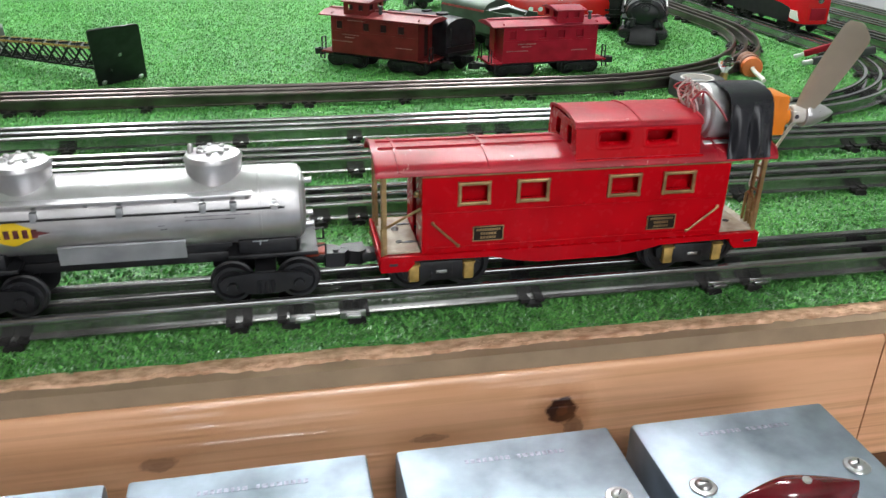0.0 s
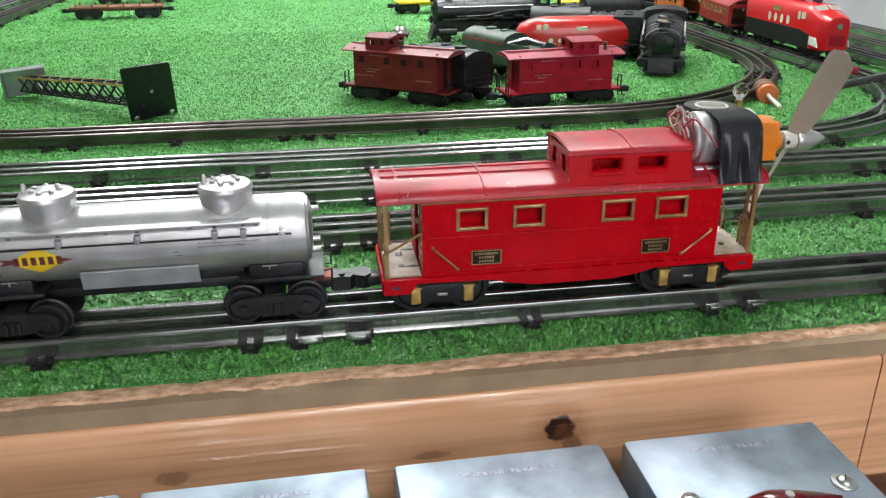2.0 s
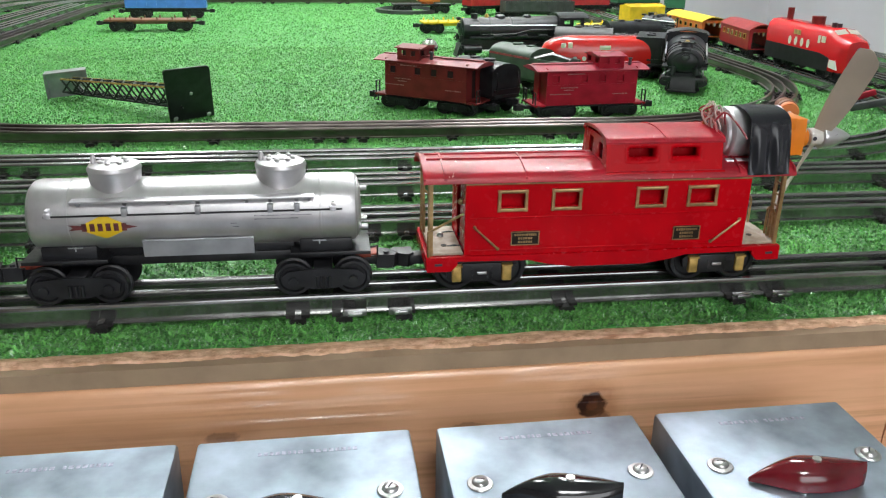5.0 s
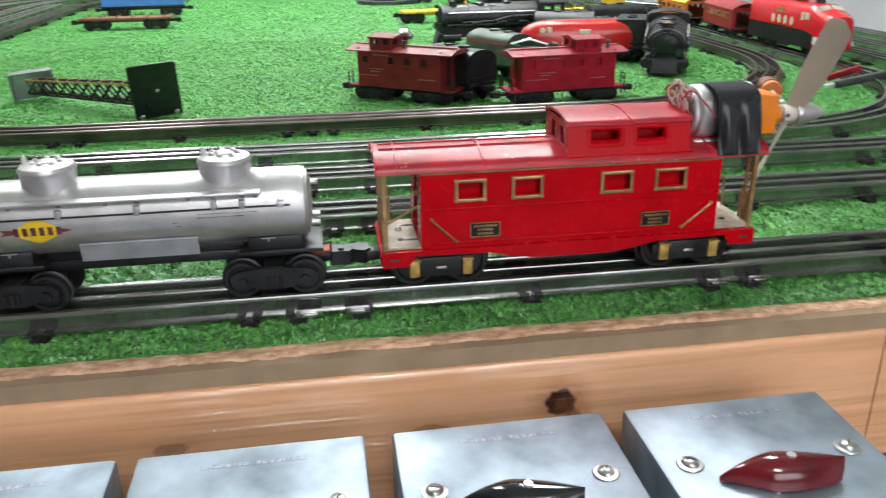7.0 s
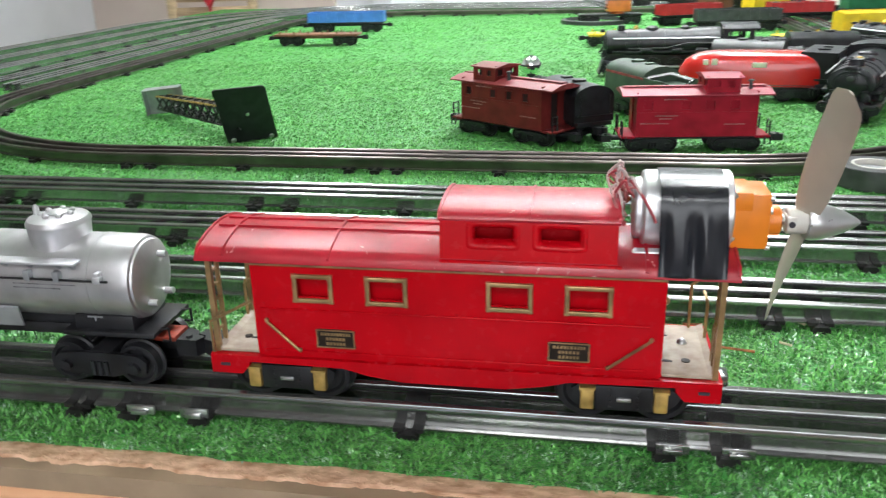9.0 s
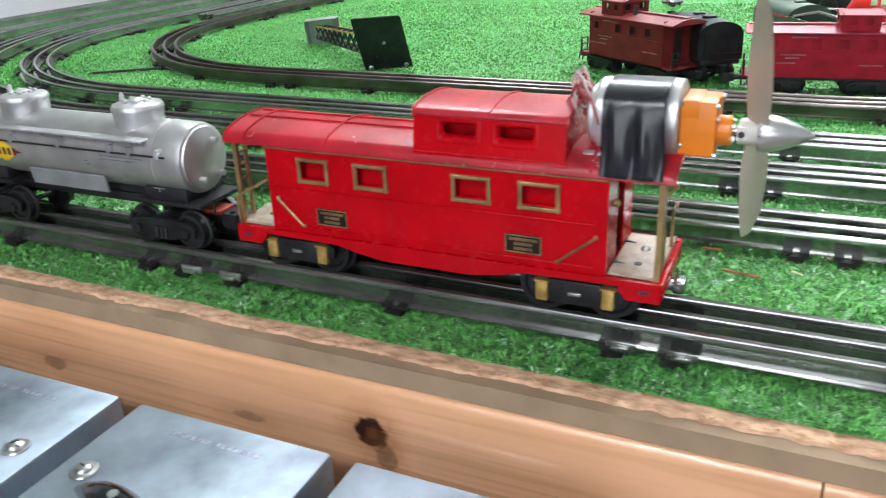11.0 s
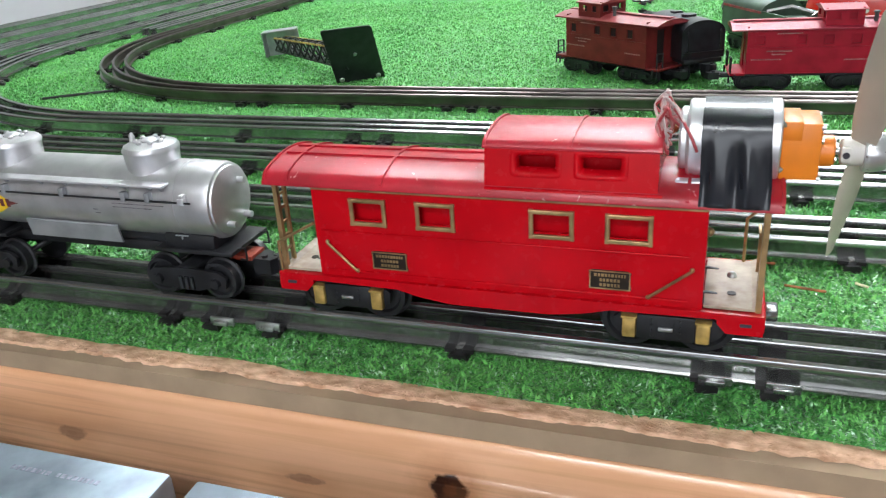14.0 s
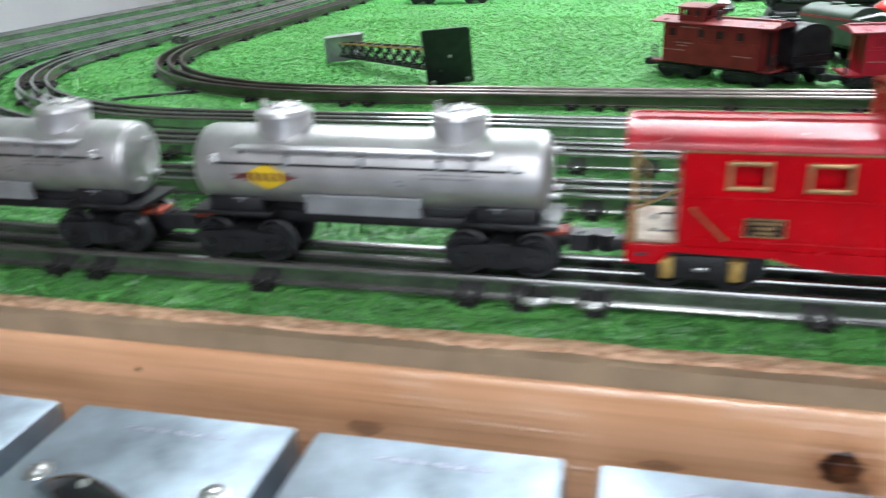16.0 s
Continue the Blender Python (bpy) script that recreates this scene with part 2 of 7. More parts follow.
def turf_material(name, low, high, rough):
    m = bpy.data.materials.new(name)
    m.use_nodes = True
    nt = m.node_tree
    b = nt.nodes["Principled BSDF"]
    g = nt.nodes.new("ShaderNodeNewGeometry")
    tc = nt.nodes.new("ShaderNodeTexCoord")
    n = nt.nodes.new("ShaderNodeTexNoise")
    n.inputs["Scale"].default_value = 9
    n.inputs["Detail"].default_value = 5
    nt.links.new(tc.outputs["Object"], n.inputs["Vector"])
    add = nt.nodes.new("ShaderNodeMath")
    add.operation = "ADD"
    half = nt.nodes.new("ShaderNodeMath")
    half.operation = "MULTIPLY"
    half.inputs[1].default_value = 0.75
    nt.links.new(g.outputs["Random Per Island"], half.inputs[0])
    sub = nt.nodes.new("ShaderNodeMath")
    sub.operation = "MULTIPLY_ADD"
    sub.inputs[1].default_value = 0.8
    sub.inputs[2].default_value = -0.28
    nt.links.new(n.outputs["Fac"], sub.inputs[0])
    nt.links.new(half.outputs[0], add.inputs[0])
    nt.links.new(sub.outputs[0], add.inputs[1])
    mx = nt.nodes.new("ShaderNodeMix")
    mx.data_type = "RGBA"
    mx.inputs[6].default_value = (*low, 1)
    mx.inputs[7].default_value = (*high, 1)
    nt.links.new(add.outputs[0], mx.inputs[0])
    nt.links.new(mx.outputs[2], b.inputs["Base Color"])
    b.inputs["Roughness"].default_value = rough
    return m


TURF = turf_material("turf_blades", (0.013, 0.120, 0.019), (0.22, 0.60, 0.145), 0.28)
# pale colour stands in for light sparkling on the turf
GLINT = mat("painted_turf_glints", (0.52, 0.72, 0.55), 0.10, scale=200, vary=0.3, gloss=1.0)
TURF_BASE = mat("turf_mat", (0.06, 0.30, 0.055), 0.6, scale=260, vary=0.4, bump=0.8)


# ---- mesh helpers ----
def box(bm, x0, x1, y0, y1, z0, z1, bevel=0.0):
    r = bmesh.ops.create_cube(bm, size=1, matrix=Matrix.Translation(((x0 + x1) / 2, (y0 + y1) / 2, (z0 + z1) / 2)) @ Matrix.Diagonal((x1 - x0, y1 - y0, z1 - z0, 1)))
    if bevel:
        edges = list({e for v in r["verts"] for e in v.link_edges})
        bmesh.ops.bevel(bm, geom=edges, offset=bevel, segments=2, profile=0.5, affect="EDGES")
    return r["verts"]


def rod(bm, p, q, r, r2=None, n=12):
    p, q = Vector(p), Vector(q)
    d = q - p
    m = Matrix.Translation((p + q) / 2) @ d.to_track_quat("Z", "Y").to_matrix().to_4x4()
    bmesh.ops.create_cone(bm, cap_ends=True, segments=n, radius1=r, radius2=r if r2 is None else r2, depth=d.length, matrix=m)


def tube(bm, pts, r, n=7):
    pts = [Vector(p) for p in pts]
    rings = []
    for i, p in enumerate(pts):
        d = pts[min(i + 1, len(pts) - 1)] - pts[max(i - 1, 0)]
        a = d.orthogonal().normalized() if i == 0 else None
        if a is None:
            a = prev - d * (prev.dot(d) / d.length_squared)
            a.normalize()
        prev = a
        c = d.normalized().cross(a)
        rings.append([bm.verts.new(p + r * (math.cos(2 * math.pi * k / n) * a + math.sin(2 * math.pi * k / n) * c)) for k in range(n)])
    for u, v in zip(rings, rings[1:]):
        for k in range(n):
            bm.faces.new((u[k], u[(k + 1) % n], v[(k + 1) % n], v[k]))
    bm.faces.new(rings[0][::-1])
    bm.faces.new(rings[-1])


def lathe(bm, profile, m=None, n=24):
    """Turns (radius, height) pairs round z, then moves them by m."""
    m = m or Matrix()
    rings = []
    for r, h in profile:
        if r < 1e-6:
            rings.append([bm.verts.new(m @ Vector((0, 0, h)))])
        else:
            rings.append([bm.verts.new(m @ Vector((r * math.cos(2 * math.pi * k / n), r * math.sin(2 * math.pi * k / n), h))) for k in range(n)])
    for a, b in zip(rings, rings[1:]):
        for k in range(n):
            l = (k + 1) % n
            if len(a) == 1 and len(b) > 1:
                bm.faces.new((a[0], b[l], b[k]))
            elif len(b) == 1 and len(a) > 1:
                bm.faces.new((a[k], a[l], b[0]))
            elif len(a) > 1:
                bm.faces.new((a[k], a[l], b[l], b[k]))


def ball(bm, c, r, n=16):
    bmesh.ops.create_uvsphere(bm, u_segments=n, v_segments=n // 2 + 2, radius=r, matrix=Matrix.Translation(c))


def prism(bm, outline, a, b, axis="x"):
    """Pulls a closed outline of (u, v) from a to b along an axis: x takes u, v as y, z; y takes x, z; z takes x, y."""
    put = {"x": lambda u, v, w: (w, u, v), "y": lambda u, v, w: (u, w, v), "z": lambda u, v, w: (u, v, w)}[axis]
    one = [bm.verts.new(put(u, v, a)) for u, v in outline]
    two = [bm.verts.new(put(u, v, b)) for u, v in outline]
    n = len(outline)
    for k in range(n):
        bm.faces.new((one[k], one[(k + 1) % n], two[(k + 1) % n], two[k]))
    bm.faces.new(one[::-1])
    bm.faces.new(two)


def pierced(bm, u0, u1, v0, v1, w0, w1, holes, axis="y"):
    """A sheet from w0 to w1 thick with rectangular holes (u0, u1, v0, v1) right through it."""
    put = {"x": lambda u, v, w: (w, u, v), "y": lambda u, v, w: (u, w, v)}[axis]
    us = sorted({u0, u1, *(h[0] for h in holes), *(h[1] for h in holes)})
    vs = sorted({v0, v1, *(h[2] for h in holes), *(h[3] for h in holes)})
    near = {(i, j): bm.verts.new(put(u, v, w0)) for i, u in enumerate(us) for j, v in enumerate(vs)}
    far = {(i, j): bm.verts.new(put(u, v, w1)) for i, u in enumerate(us) for j, v in enumerate(vs)}

    def solid(i, j):
        if not (0 <= i < len(us) - 1 and 0 <= j < len(vs) - 1):
            return False
        u, v = (us[i] + us[i + 1]) / 2, (vs[j] + vs[j + 1]) / 2
        return not any(h[0] < u < h[1] and h[2] < v < h[3] for h in holes)

    for i in range(len(us) - 1):
        for j in range(len(vs) - 1):
            if not solid(i, j):
                continue
            c = [(i, j), (i + 1, j), (i + 1, j + 1), (i, j + 1)]
            bm.faces.new([near[k] for k in c])
            bm.faces.new([far[k] for k in c[::-1]])
            for (k, l), (di, dj) in zip(zip(c, c[1:] + c[:1]), ((0, -1), (1, 0), (0, 1), (-1, 0))):
                if not solid(i + di, j + dj):
                    bm.faces.new((near[l], near[k], far[k], far[l]))


def part(name, bm, material, parent=None, label="", smooth=0.6, at=None):
    me = bpy.data.meshes.new(name)
    bmesh.ops.recalc_face_normals(bm, faces=bm.faces)
    if smooth:
        for f in bm.faces:
            f.smooth = True
        for e in bm.edges:
            if len(e.link_faces) == 2 and e.calc_face_angle(0) > smooth:
                e.smooth = False
    bm.to_mesh(me)
    bm.free()
    me.materials.append(material)
    ob = new(name, me)
    if parent:
        ob.parent = parent
    if at is not None:
        ob.matrix_basis = at
    if label:
        tagged(ob, label)
    return ob


def shared(name, mesh, parent, m):
    ob = new(name, mesh)
    ob.parent = parent
    ob.matrix_basis = m
    return ob


def thing(name, label, category, at, group="", kind=""):
    return tagged(new(name), label, category, group, kind), at


def made(made_thing):
    ob, at = made_thing
    ob.matrix_basis = at
    return ob


def fresh():
    return bmesh.new()


# ---- room ----
TABLE_X0, TABLE_X1, TABLE_Y1 = -1.27, 1.165, 3.37
ROOM = (-2.3, 2.3, -2.2, 4.1)
FLOOR_Z = -0.9


def room():
    x0, x1, y0, y1 = ROOM
    b = fresh(); box(b, x0, x1, y0, y1, FLOOR_Z - 0.05, FLOOR_Z)
    tagged(part("floor", b, FLOOR), "grey smooth floor of the train room", "floor", kind="structure")
    b = fresh(); box(b, x0, x1, y0, y1, CEIL, CEIL + 0.05)
    tagged(part("ceiling", b, CEILING), "plain white painted ceiling", "ceiling", kind="structure")
    # unseen wall section, added dark to shape the tank's reflections
    b = fresh(); box(b, x0 - 0.1, x0, y0, 0.4, FLOOR_Z, CEIL)
    tagged(part("wall_southwest", b, WALL_DARKENED), "unseen side wall, darkened to dim reflections in the tank", "wall", kind="structure")
    b = fresh(); box(b, x0 - 0.1, x0, 0.4, y1, FLOOR_Z, CEIL)
    tagged(part("wall_west", b, WALL), "white painted side wall", "wall", kind="structure")
    b = fresh(); box(b, x1, x1 + 0.1, y0, y1, FLOOR_Z, CEIL)
    tagged(part("wall_east", b, WALL), "white painted side wall", "wall", kind="structure")
    b = fresh(); box(b, x0 - 0.1, x1 + 0.1, y1, y1 + 0.1, FLOOR_Z, CEIL)
    tagged(part("wall_north", b, WALL), "white painted end wall", "wall", kind="structure")
    # out of view; darkened for the same reflections
    b = fresh(); pierced(b, x0 - 0.1, x1 + 0.1, FLOOR_Z, CEIL, y0 - 0.1, y0, [WINDOW])
    tagged(part("wall_south", b, WALL_DARKENED), "unseen wall with a wide window, darkened to dim reflections", "wall", kind="structure")


room()


def ceiling_lamp(x, y, lx, ly, strength):
    ob = made(thing("ceiling_light", "lit white rectangular ceiling light panel", "ceiling light", pose(x, y, CEIL), "ceiling lights"))
    b = fresh()
    box(b, -lx - 0.03, lx + 0.03, -ly - 0.03, ly + 0.03, -0.035, -0.001, 0.004)
    part("frame", b, DOOR_WHITE, ob)
    b = fresh(); box(b, -lx, lx, -ly, ly, -0.04, -0.0352)
    part("diffuser", b, lamp_material("lit_diffuser", (0.965, 1.0, 1.0), strength), ob)


ceiling_lamp(0.62, 1.45, 0.11, 0.36, 40)
ceiling_lamp(-0.52, 1.45, 0.11, 0.36, 30)
ceiling_lamp(0.2, 2.7, 0.6, 0.15, 42)
ceiling_lamp(0.17, -1.25, 0.33, 0.20, 30)


# ---- table ----
def table():
    b = fresh(); box(b, TABLE_X0, TABLE_X1, 0.3705, TABLE_Y1, -0.0125, -0.0015)
    t = tagged(part("table_top", b, FIBRE, smooth=0), "grey fibreboard table top with a rough sawn edge", "table top", kind="structure")
    # torn paper face along the open front edge
    b = fresh()
    n = 900
    row = []
    for i in range(n + 1):
        x = TABLE_X0 + (TABLE_X1 - TABLE_X0) * i / n
        f = 0.3775 + 0.0024 * noise.noise((x * 24, 0, 0)) + 0.0022 * noise.noise((x * 130, 3, 0)) + 0.0012 * noise.noise((x * 330, 7, 0))
        row.append([b.verts.new((x, f, -0.0013)), b.verts.new((x, f + 0.001, 0.0002 + 0.0004 * noise.noise((x * 60, 5, 0)))), b.verts.new((x, 0.383, 0.0004 + 0.0005 * noise.noise((x * 45, 9, 1)))), b.verts.new((x, 0.41, 0.0002))])
    for p, q in zip(row, row[1:]):
        for k in range(3):
            b.faces.new((p[k], q[k], q[k + 1], p[k + 1]))
    part("torn_face", b, FIBRE_TOP, t, "torn tan paper face of the board")
    # a split flap of the paper face, lifted along its front edge
    b = fresh()
    n = 14
    rim = []
    for k in range(n + 1):
        f = k / n
        w = math.sin(math.pi * f) ** 0.8
        x = 0.150 + 0.054 * f
        rim.append([b.verts.new((x, 0.3775 - 0.0012 * w, 0.0006 + 0.0012 * w)), b.verts.new((x, 0.3785 + 0.0022 * w, 0.0008 + 0.0010 * w)), b.verts.new((x, 0.3790 + 0.0036 * w, 0.0004)), b.verts.new((x, 0.3775 - 0.0006 * w, 0.0002))])
    for p, q in zip(rim, rim[1:]):
        for k in range(4):
            b.faces.new((p[k], q[k], q[(k + 1) % 4], p[(k + 1) % 4]))
    part("torn_flap", b, FIBRE_TOP, t, "lifted split flap of the torn paper face")
    # loose fibres along the torn edge
    rng = random.Random(12)
    verts, faces = [], []
    for k in range(1500):
        x = rng.uniform(-0.62, 0.72)
        y = 0.3765 + abs(rng.gauss(0, 0.0045))
        if y > 0.389:
            continue
        a, l, w = rng.uniform(-0.9, 0.9), rng.uniform(0.0006, 0.0024), rng.uniform(0.0002, 0.0006)
        c, s = math.cos(a), math.sin(a)
        z = 0.0004 + rng.uniform(0, 0.0005)
        i = len(verts)
        verts += [(x - l * c, y - l * s, z), (x + w * s, y - w * c, z + 0.0003), (x + l * c, y + l * s, z), (x - w * s, y + w * c, z + 0.0003), (x, y, z + rng.uniform(0.0004, 0.0010))]
        faces += [(i, i + 1, i + 4), (i + 1, i + 2, i + 4), (i + 2, i + 3, i + 4), (i + 3, i, i + 4)]
    me = bpy.data.meshes.new("fibre_shreds")
    me.from_pydata(verts, [], faces)
    me.materials.append(FIBRE_TOP)
    sh = new("fibre_shreds", me)
    sh.parent = t
    tagged(sh, "loose tan paper fibres on the torn edge", kind="stuff")
    # pine fascia with a rounded, hand-worn top edge
    for x0, x1 in ((TABLE_X0, 0.3585), (0.3595, TABLE_X1)):
        b = fresh()
        n = int((x1 - x0) / 0.004)
        rings = []
        for i in range(n + 1):
            x = x0 + (x1 - x0) * i / n
            w = 0.0010 * noise.noise((x * 35, 2, 5)) + 0.0006 * noise.noise((x * 130, 4, 5))
            y = 0.3680 + 0.0002 * noise.noise((x * 9, 8, 1))
            rings.append([b.verts.new((x, v, z)) for v, z in ((y, -0.150), (y, -0.0172 + w), (y + 0.0003, -0.0154 + w), (y + 0.0010, -0.0139 + 0.6 * w), (y + 0.0021, -0.0131 + 0.2 * w), (y + 0.0033, -0.0127), (0.3885, -0.0127), (0.3885, -0.150))])
        for p, q in zip(rings, rings[1:]):
            for k in range(8):
                b.faces.new((p[k], q[k], q[(k + 1) % 8], p[(k + 1) % 8]))
        b.faces.new(rings[0][::-1]); b.faces.new(rings[-1])
        tagged(part("fascia_board", b, PINE), "varnished orange pine board with dark knots along the table's front edge", "board", kind="structure")
    # shelf colour is darkened to imitate the shade under the boxes
    b = fresh(); box(b, -1.0, 1.0, 0.09, 0.3675, -0.125, -0.105, 0.002)
    tagged(part("control_shelf", b, SHADED_WOOD), "brown wooden shelf under the steel control boxes, darkened to imitate shade", "shelf", kind="structure")
    for x in (TABLE_X0 + 0.05, TABLE_X1 - 0.05):
        for y in (0.42, TABLE_Y1 - 0.06):
            b = fresh(); box(b, x - 0.04, x + 0.04, y - 0.04, y + 0.04, FLOOR_Z, -0.0127, 0.003)
            part("table_leg", b, PINE, t)


table()


# ---- turf ----
def turf_front(x):
    return 0.3885 + 0.0025 * noise.noise((x * 22, 1, 0)) + 0.002 * noise.noise((x * 90, 2, 0))


def turf():
    b = fresh()
    n = 260
    rows = []
    for i in range(n + 1):
        x = TABLE_X0 + 0.004 + (TABLE_X1 - TABLE_X0 - 0.008) * i / n
        f = turf_front(x)
        rows.append([b.verts.new((x, f, 0.0003)), b.verts.new((x, f, 0.0016)), b.verts.new((x, TABLE_Y1 - 0.01, 0.0016))])
    for p, q in zip(rows, rows[1:]):
        for k in range(2):
            b.faces.new((p[k], q[k], q[k + 1], p[k + 1]))
    t = tagged(part("turf", b, TURF_BASE), "bright green artificial grass mat covering the table", "grass", kind="stuff")
    rng = np.random.default_rng(5)

    def patch(x0, x1, y0, y1, density, high, wide, name, material=TURF, flat=1.0, curl=1.0):
        n = int((x1 - x0) * (y1 - y0) * density)
        px, py = rng.uniform(x0, x1, n), rng.uniform(y0, y1, n)
        front = np.array([turf_front(v) for v in np.linspace(x0, x1, 400)])
        keep = py > np.interp(px, np.linspace(x0, x1, 400), front) - 0.001
        px, py = px[keep], py[keep]
        n = len(px)
        a = rng.uniform(0, 2 * np.pi, n)
        bend = rng.uniform(0.2, 1.3, n) * high * (curl if flat == 1.0 else 1.4)
        cell = rng.uniform(0.45, 1.35, (128, 128))
        h = high * rng.uniform(0.45, 1.15, n) * cell[(px / 0.0055).astype(int) % 128, (py / 0.0055).astype(int) % 128] * flat
        w = wide * rng.uniform(0.6, 1.3, n)
        ca, sa = np.cos(a), np.sin(a)
        v = np.zeros((n, 5, 3))
        z0 = 0.001
        v[:, 0] = np.c_[px - w * sa, py + w * ca, np.full(n, z0)]
        v[:, 1] = np.c_[px + w * sa, py - w * ca, np.full(n, z0)]
        v[:, 2] = np.c_[px + w * sa + bend * 0.4 * ca, py - w * ca + bend * 0.4 * sa, z0 + h * 0.75]
        v[:, 3] = np.c_[px - w * sa + bend * 0.4 * ca, py + w * ca + bend * 0.4 * sa, z0 + h * 0.75]
        v[:, 4] = np.c_[px + bend * ca, py + bend * sa, z0 + h]
        me = bpy.data.meshes.new(name)
        me.vertices.add(n * 5)
        me.vertices.foreach_set("co", v.ravel())
        k = np.arange(n)[:, None] * 5
        loops = np.concatenate([k + [0, 1, 2, 3], k + [3, 2, 4]], 1).ravel()
        me.loops.add(len(loops))
        me.loops.foreach_set("vertex_index", loops.astype(np.int32))
        me.polygons.add(n * 2)
        starts = (np.arange(n)[:, None] * 7 + [0, 4]).ravel()
        me.polygons.foreach_set("loop_start", starts.astype(np.int32))
        me.update(calc_edges=True)
        me.validate()
        me.materials.append(material)
        ob = new(name, me)
        ob.parent = t
        tagged(ob, "short plastic grass blades, green or painted pale as glints", kind="stuff")

    patch(-0.60, 0.62, 0.384, 0.475, 900000, 0.0030, 0.00052, "grass_blades", curl=1.5)
    patch(-0.62, 0.75, 0.475, 0.62, 430000, 0.0031, 0.0006, "grass_blades", curl=1.4)
    patch(-0.95, 1.15, 0.62, 1.05, 210000, 0.0032, 0.0006, "grass_blades")
    patch(-0.85, 1.05, 1.05, 1.75, 190000, 0.0028, 0.0006, "grass_blades")
    patch(-1.0, 1.1, 1.75, 3.05, 42000, 0.0028, 0.0010, "grass_blades")
    # pale blades strewn among the green ones as painted glints
    patch(-0.60, 0.62, 0.384, 0.475, 190000, 0.0024, 0.00052, "grass_glints", GLINT, 0.8)
    patch(-0.62, 0.75, 0.475, 0.80, 75000, 0.0024, 0.00052, "grass_glints", GLINT, 0.8)


turf()


# ---- track ----
RAIL_TOP = 0.019
RAIL_BASE = 0.0065
PITCH = 0.01725
PROFILE = [(-0.0042, -0.0004), (-0.0042, 0.0004), (-0.0013, 0.0009), (-0.0012, 0.0068), (-0.0020, 0.0080), (-0.0025, 0.0098), (-0.0018, 0.0117), (0.0, 0.0125), (0.0018, 0.0117), (0.0025, 0.0098), (0.0020, 0.0080), (0.0012, 0.0068), (0.0013, 0.0009), (0.0042, 0.0004), (0.0042, -0.0004)]


def oval(y0, r0, xl, rl, xr, y1, off=0.0):
    """Points (x, y, heading) round a loop: near straight at y0, corners of radius r0 at the near side, far straight at y1."""
    pts = []
    x_west, x_east = xl - rl, xr + r0
    corners = [((xr, y0 + r0), r0, -90), ((x_east - r0, y1 - r0), r0, 0), ((x_west + rl, y1 - rl), rl, 90), ((xl, y0 + rl), rl, 180)]
    for (cx, cy), r, a0 in corners:
        for k in range(41):
            a = radians(a0 + 90 * k / 40)
            pts.append((cx + (r + off) * math.cos(a), cy + (r + off) * math.sin(a), a + math.pi / 2))
    full = []
    for p, q in zip(pts, pts[1:] + pts[:1]):
        full.append(p)
        d = math.hypot(q[0] - p[0], q[1] - p[1])
        if d > 0.1:
            for k in range(1, int(d / 0.06)):
                f = k / int(d / 0.06)
                full.append((p[0] + (q[0] - p[0]) * f, p[1] + (q[1] - p[1]) * f, p[2]))
    return full


def tie_mesh():
    b = fresh()
    prism(b, [(-0.0052, -0.004), (-0.0052, 0.0018), (-0.0038, 0.0031), (0.0038, 0.0031), (0.0052, 0.0018), (0.0052, -0.004)], -0.0265, 0.0265, "y")
    for s in (-1, 1):
        box(b, -0.0075, -0.002, s * PITCH - 0.0062, s * PITCH + 0.0062, 0.0024, 0.0047)
        box(b, 0.002, 0.0075, s * PITCH - 0.0062, s * PITCH + 0.0062, 0.0024, 0.0047)
    box(b, -0.0062, 0.0062, -0.0065, 0.0065, 0.0024, 0.0052)
    me = bpy.data.meshes.new("tie")
    for v in b.verts:
        v.co.z += 0.003
    b.to_mesh(me)
    b.free()
    me.materials.append(TIE)
    return me


TIE_MESH = tie_mesh()


def track(label, y0, r0, xl, rl, xr, y1, rail, phase):
    t = tagged(new("railway_track"), label, "toy railway track", "track loops", "structure")
    for off in (-PITCH, 0.0, PITCH):
        path = oval(y0, r0, xl, rl, xr, y1, off)
        b = fresh()
        rings = []
        for x, y, a in path:
            nx, ny = math.sin(a), -math.cos(a)
            wob = 0.0003 * noise.noise((x * 6, y * 6, y0))
            rings.append([b.verts.new((x + nx * u, y + ny * u, RAIL_BASE + v + wob)) for u, v in PROFILE])
        m = len(PROFILE)
        for p, q in zip(rings, rings[1:] + rings[:1]):
            for k in range(m - 1):
                b.faces.new((p[k], q[k], q[k + 1], p[k + 1]))
        part("rail", b, rail, t, smooth=0.7)
    path = oval(y0, r0, xl, rl, xr, y1)
    start = min(range(len(path)), key=lambda i: (abs(path[i][1] - y0) > 1e-4, path[i][0] > phase, abs(path[i][0] - phase)))
    path = path[start:] + path[:start]
    first = phase - path[0][0]
    run, want, n = 0.0, first, 0
    spots = (0.0, 0.1075, 0.2275)
    for p, q in zip(path, path[1:] + path[:1]):
        d = math.hypot(q[0] - p[0], q[1] - p[1])
        while want < run + d:
            f = (want - run) / d
            shared("tie", TIE_MESH, t, Matrix.Translation((p[0] + (q[0] - p[0]) * f, p[1] + (q[1] - p[1]) * f, 0)) @ Matrix.Rotation(p[2] + random.uniform(-0.02, 0.02), 4, "Z"))
            n += 1
            want = first + 0.256 * (n // 3) + spots[n % 3]
        run += d
    return t


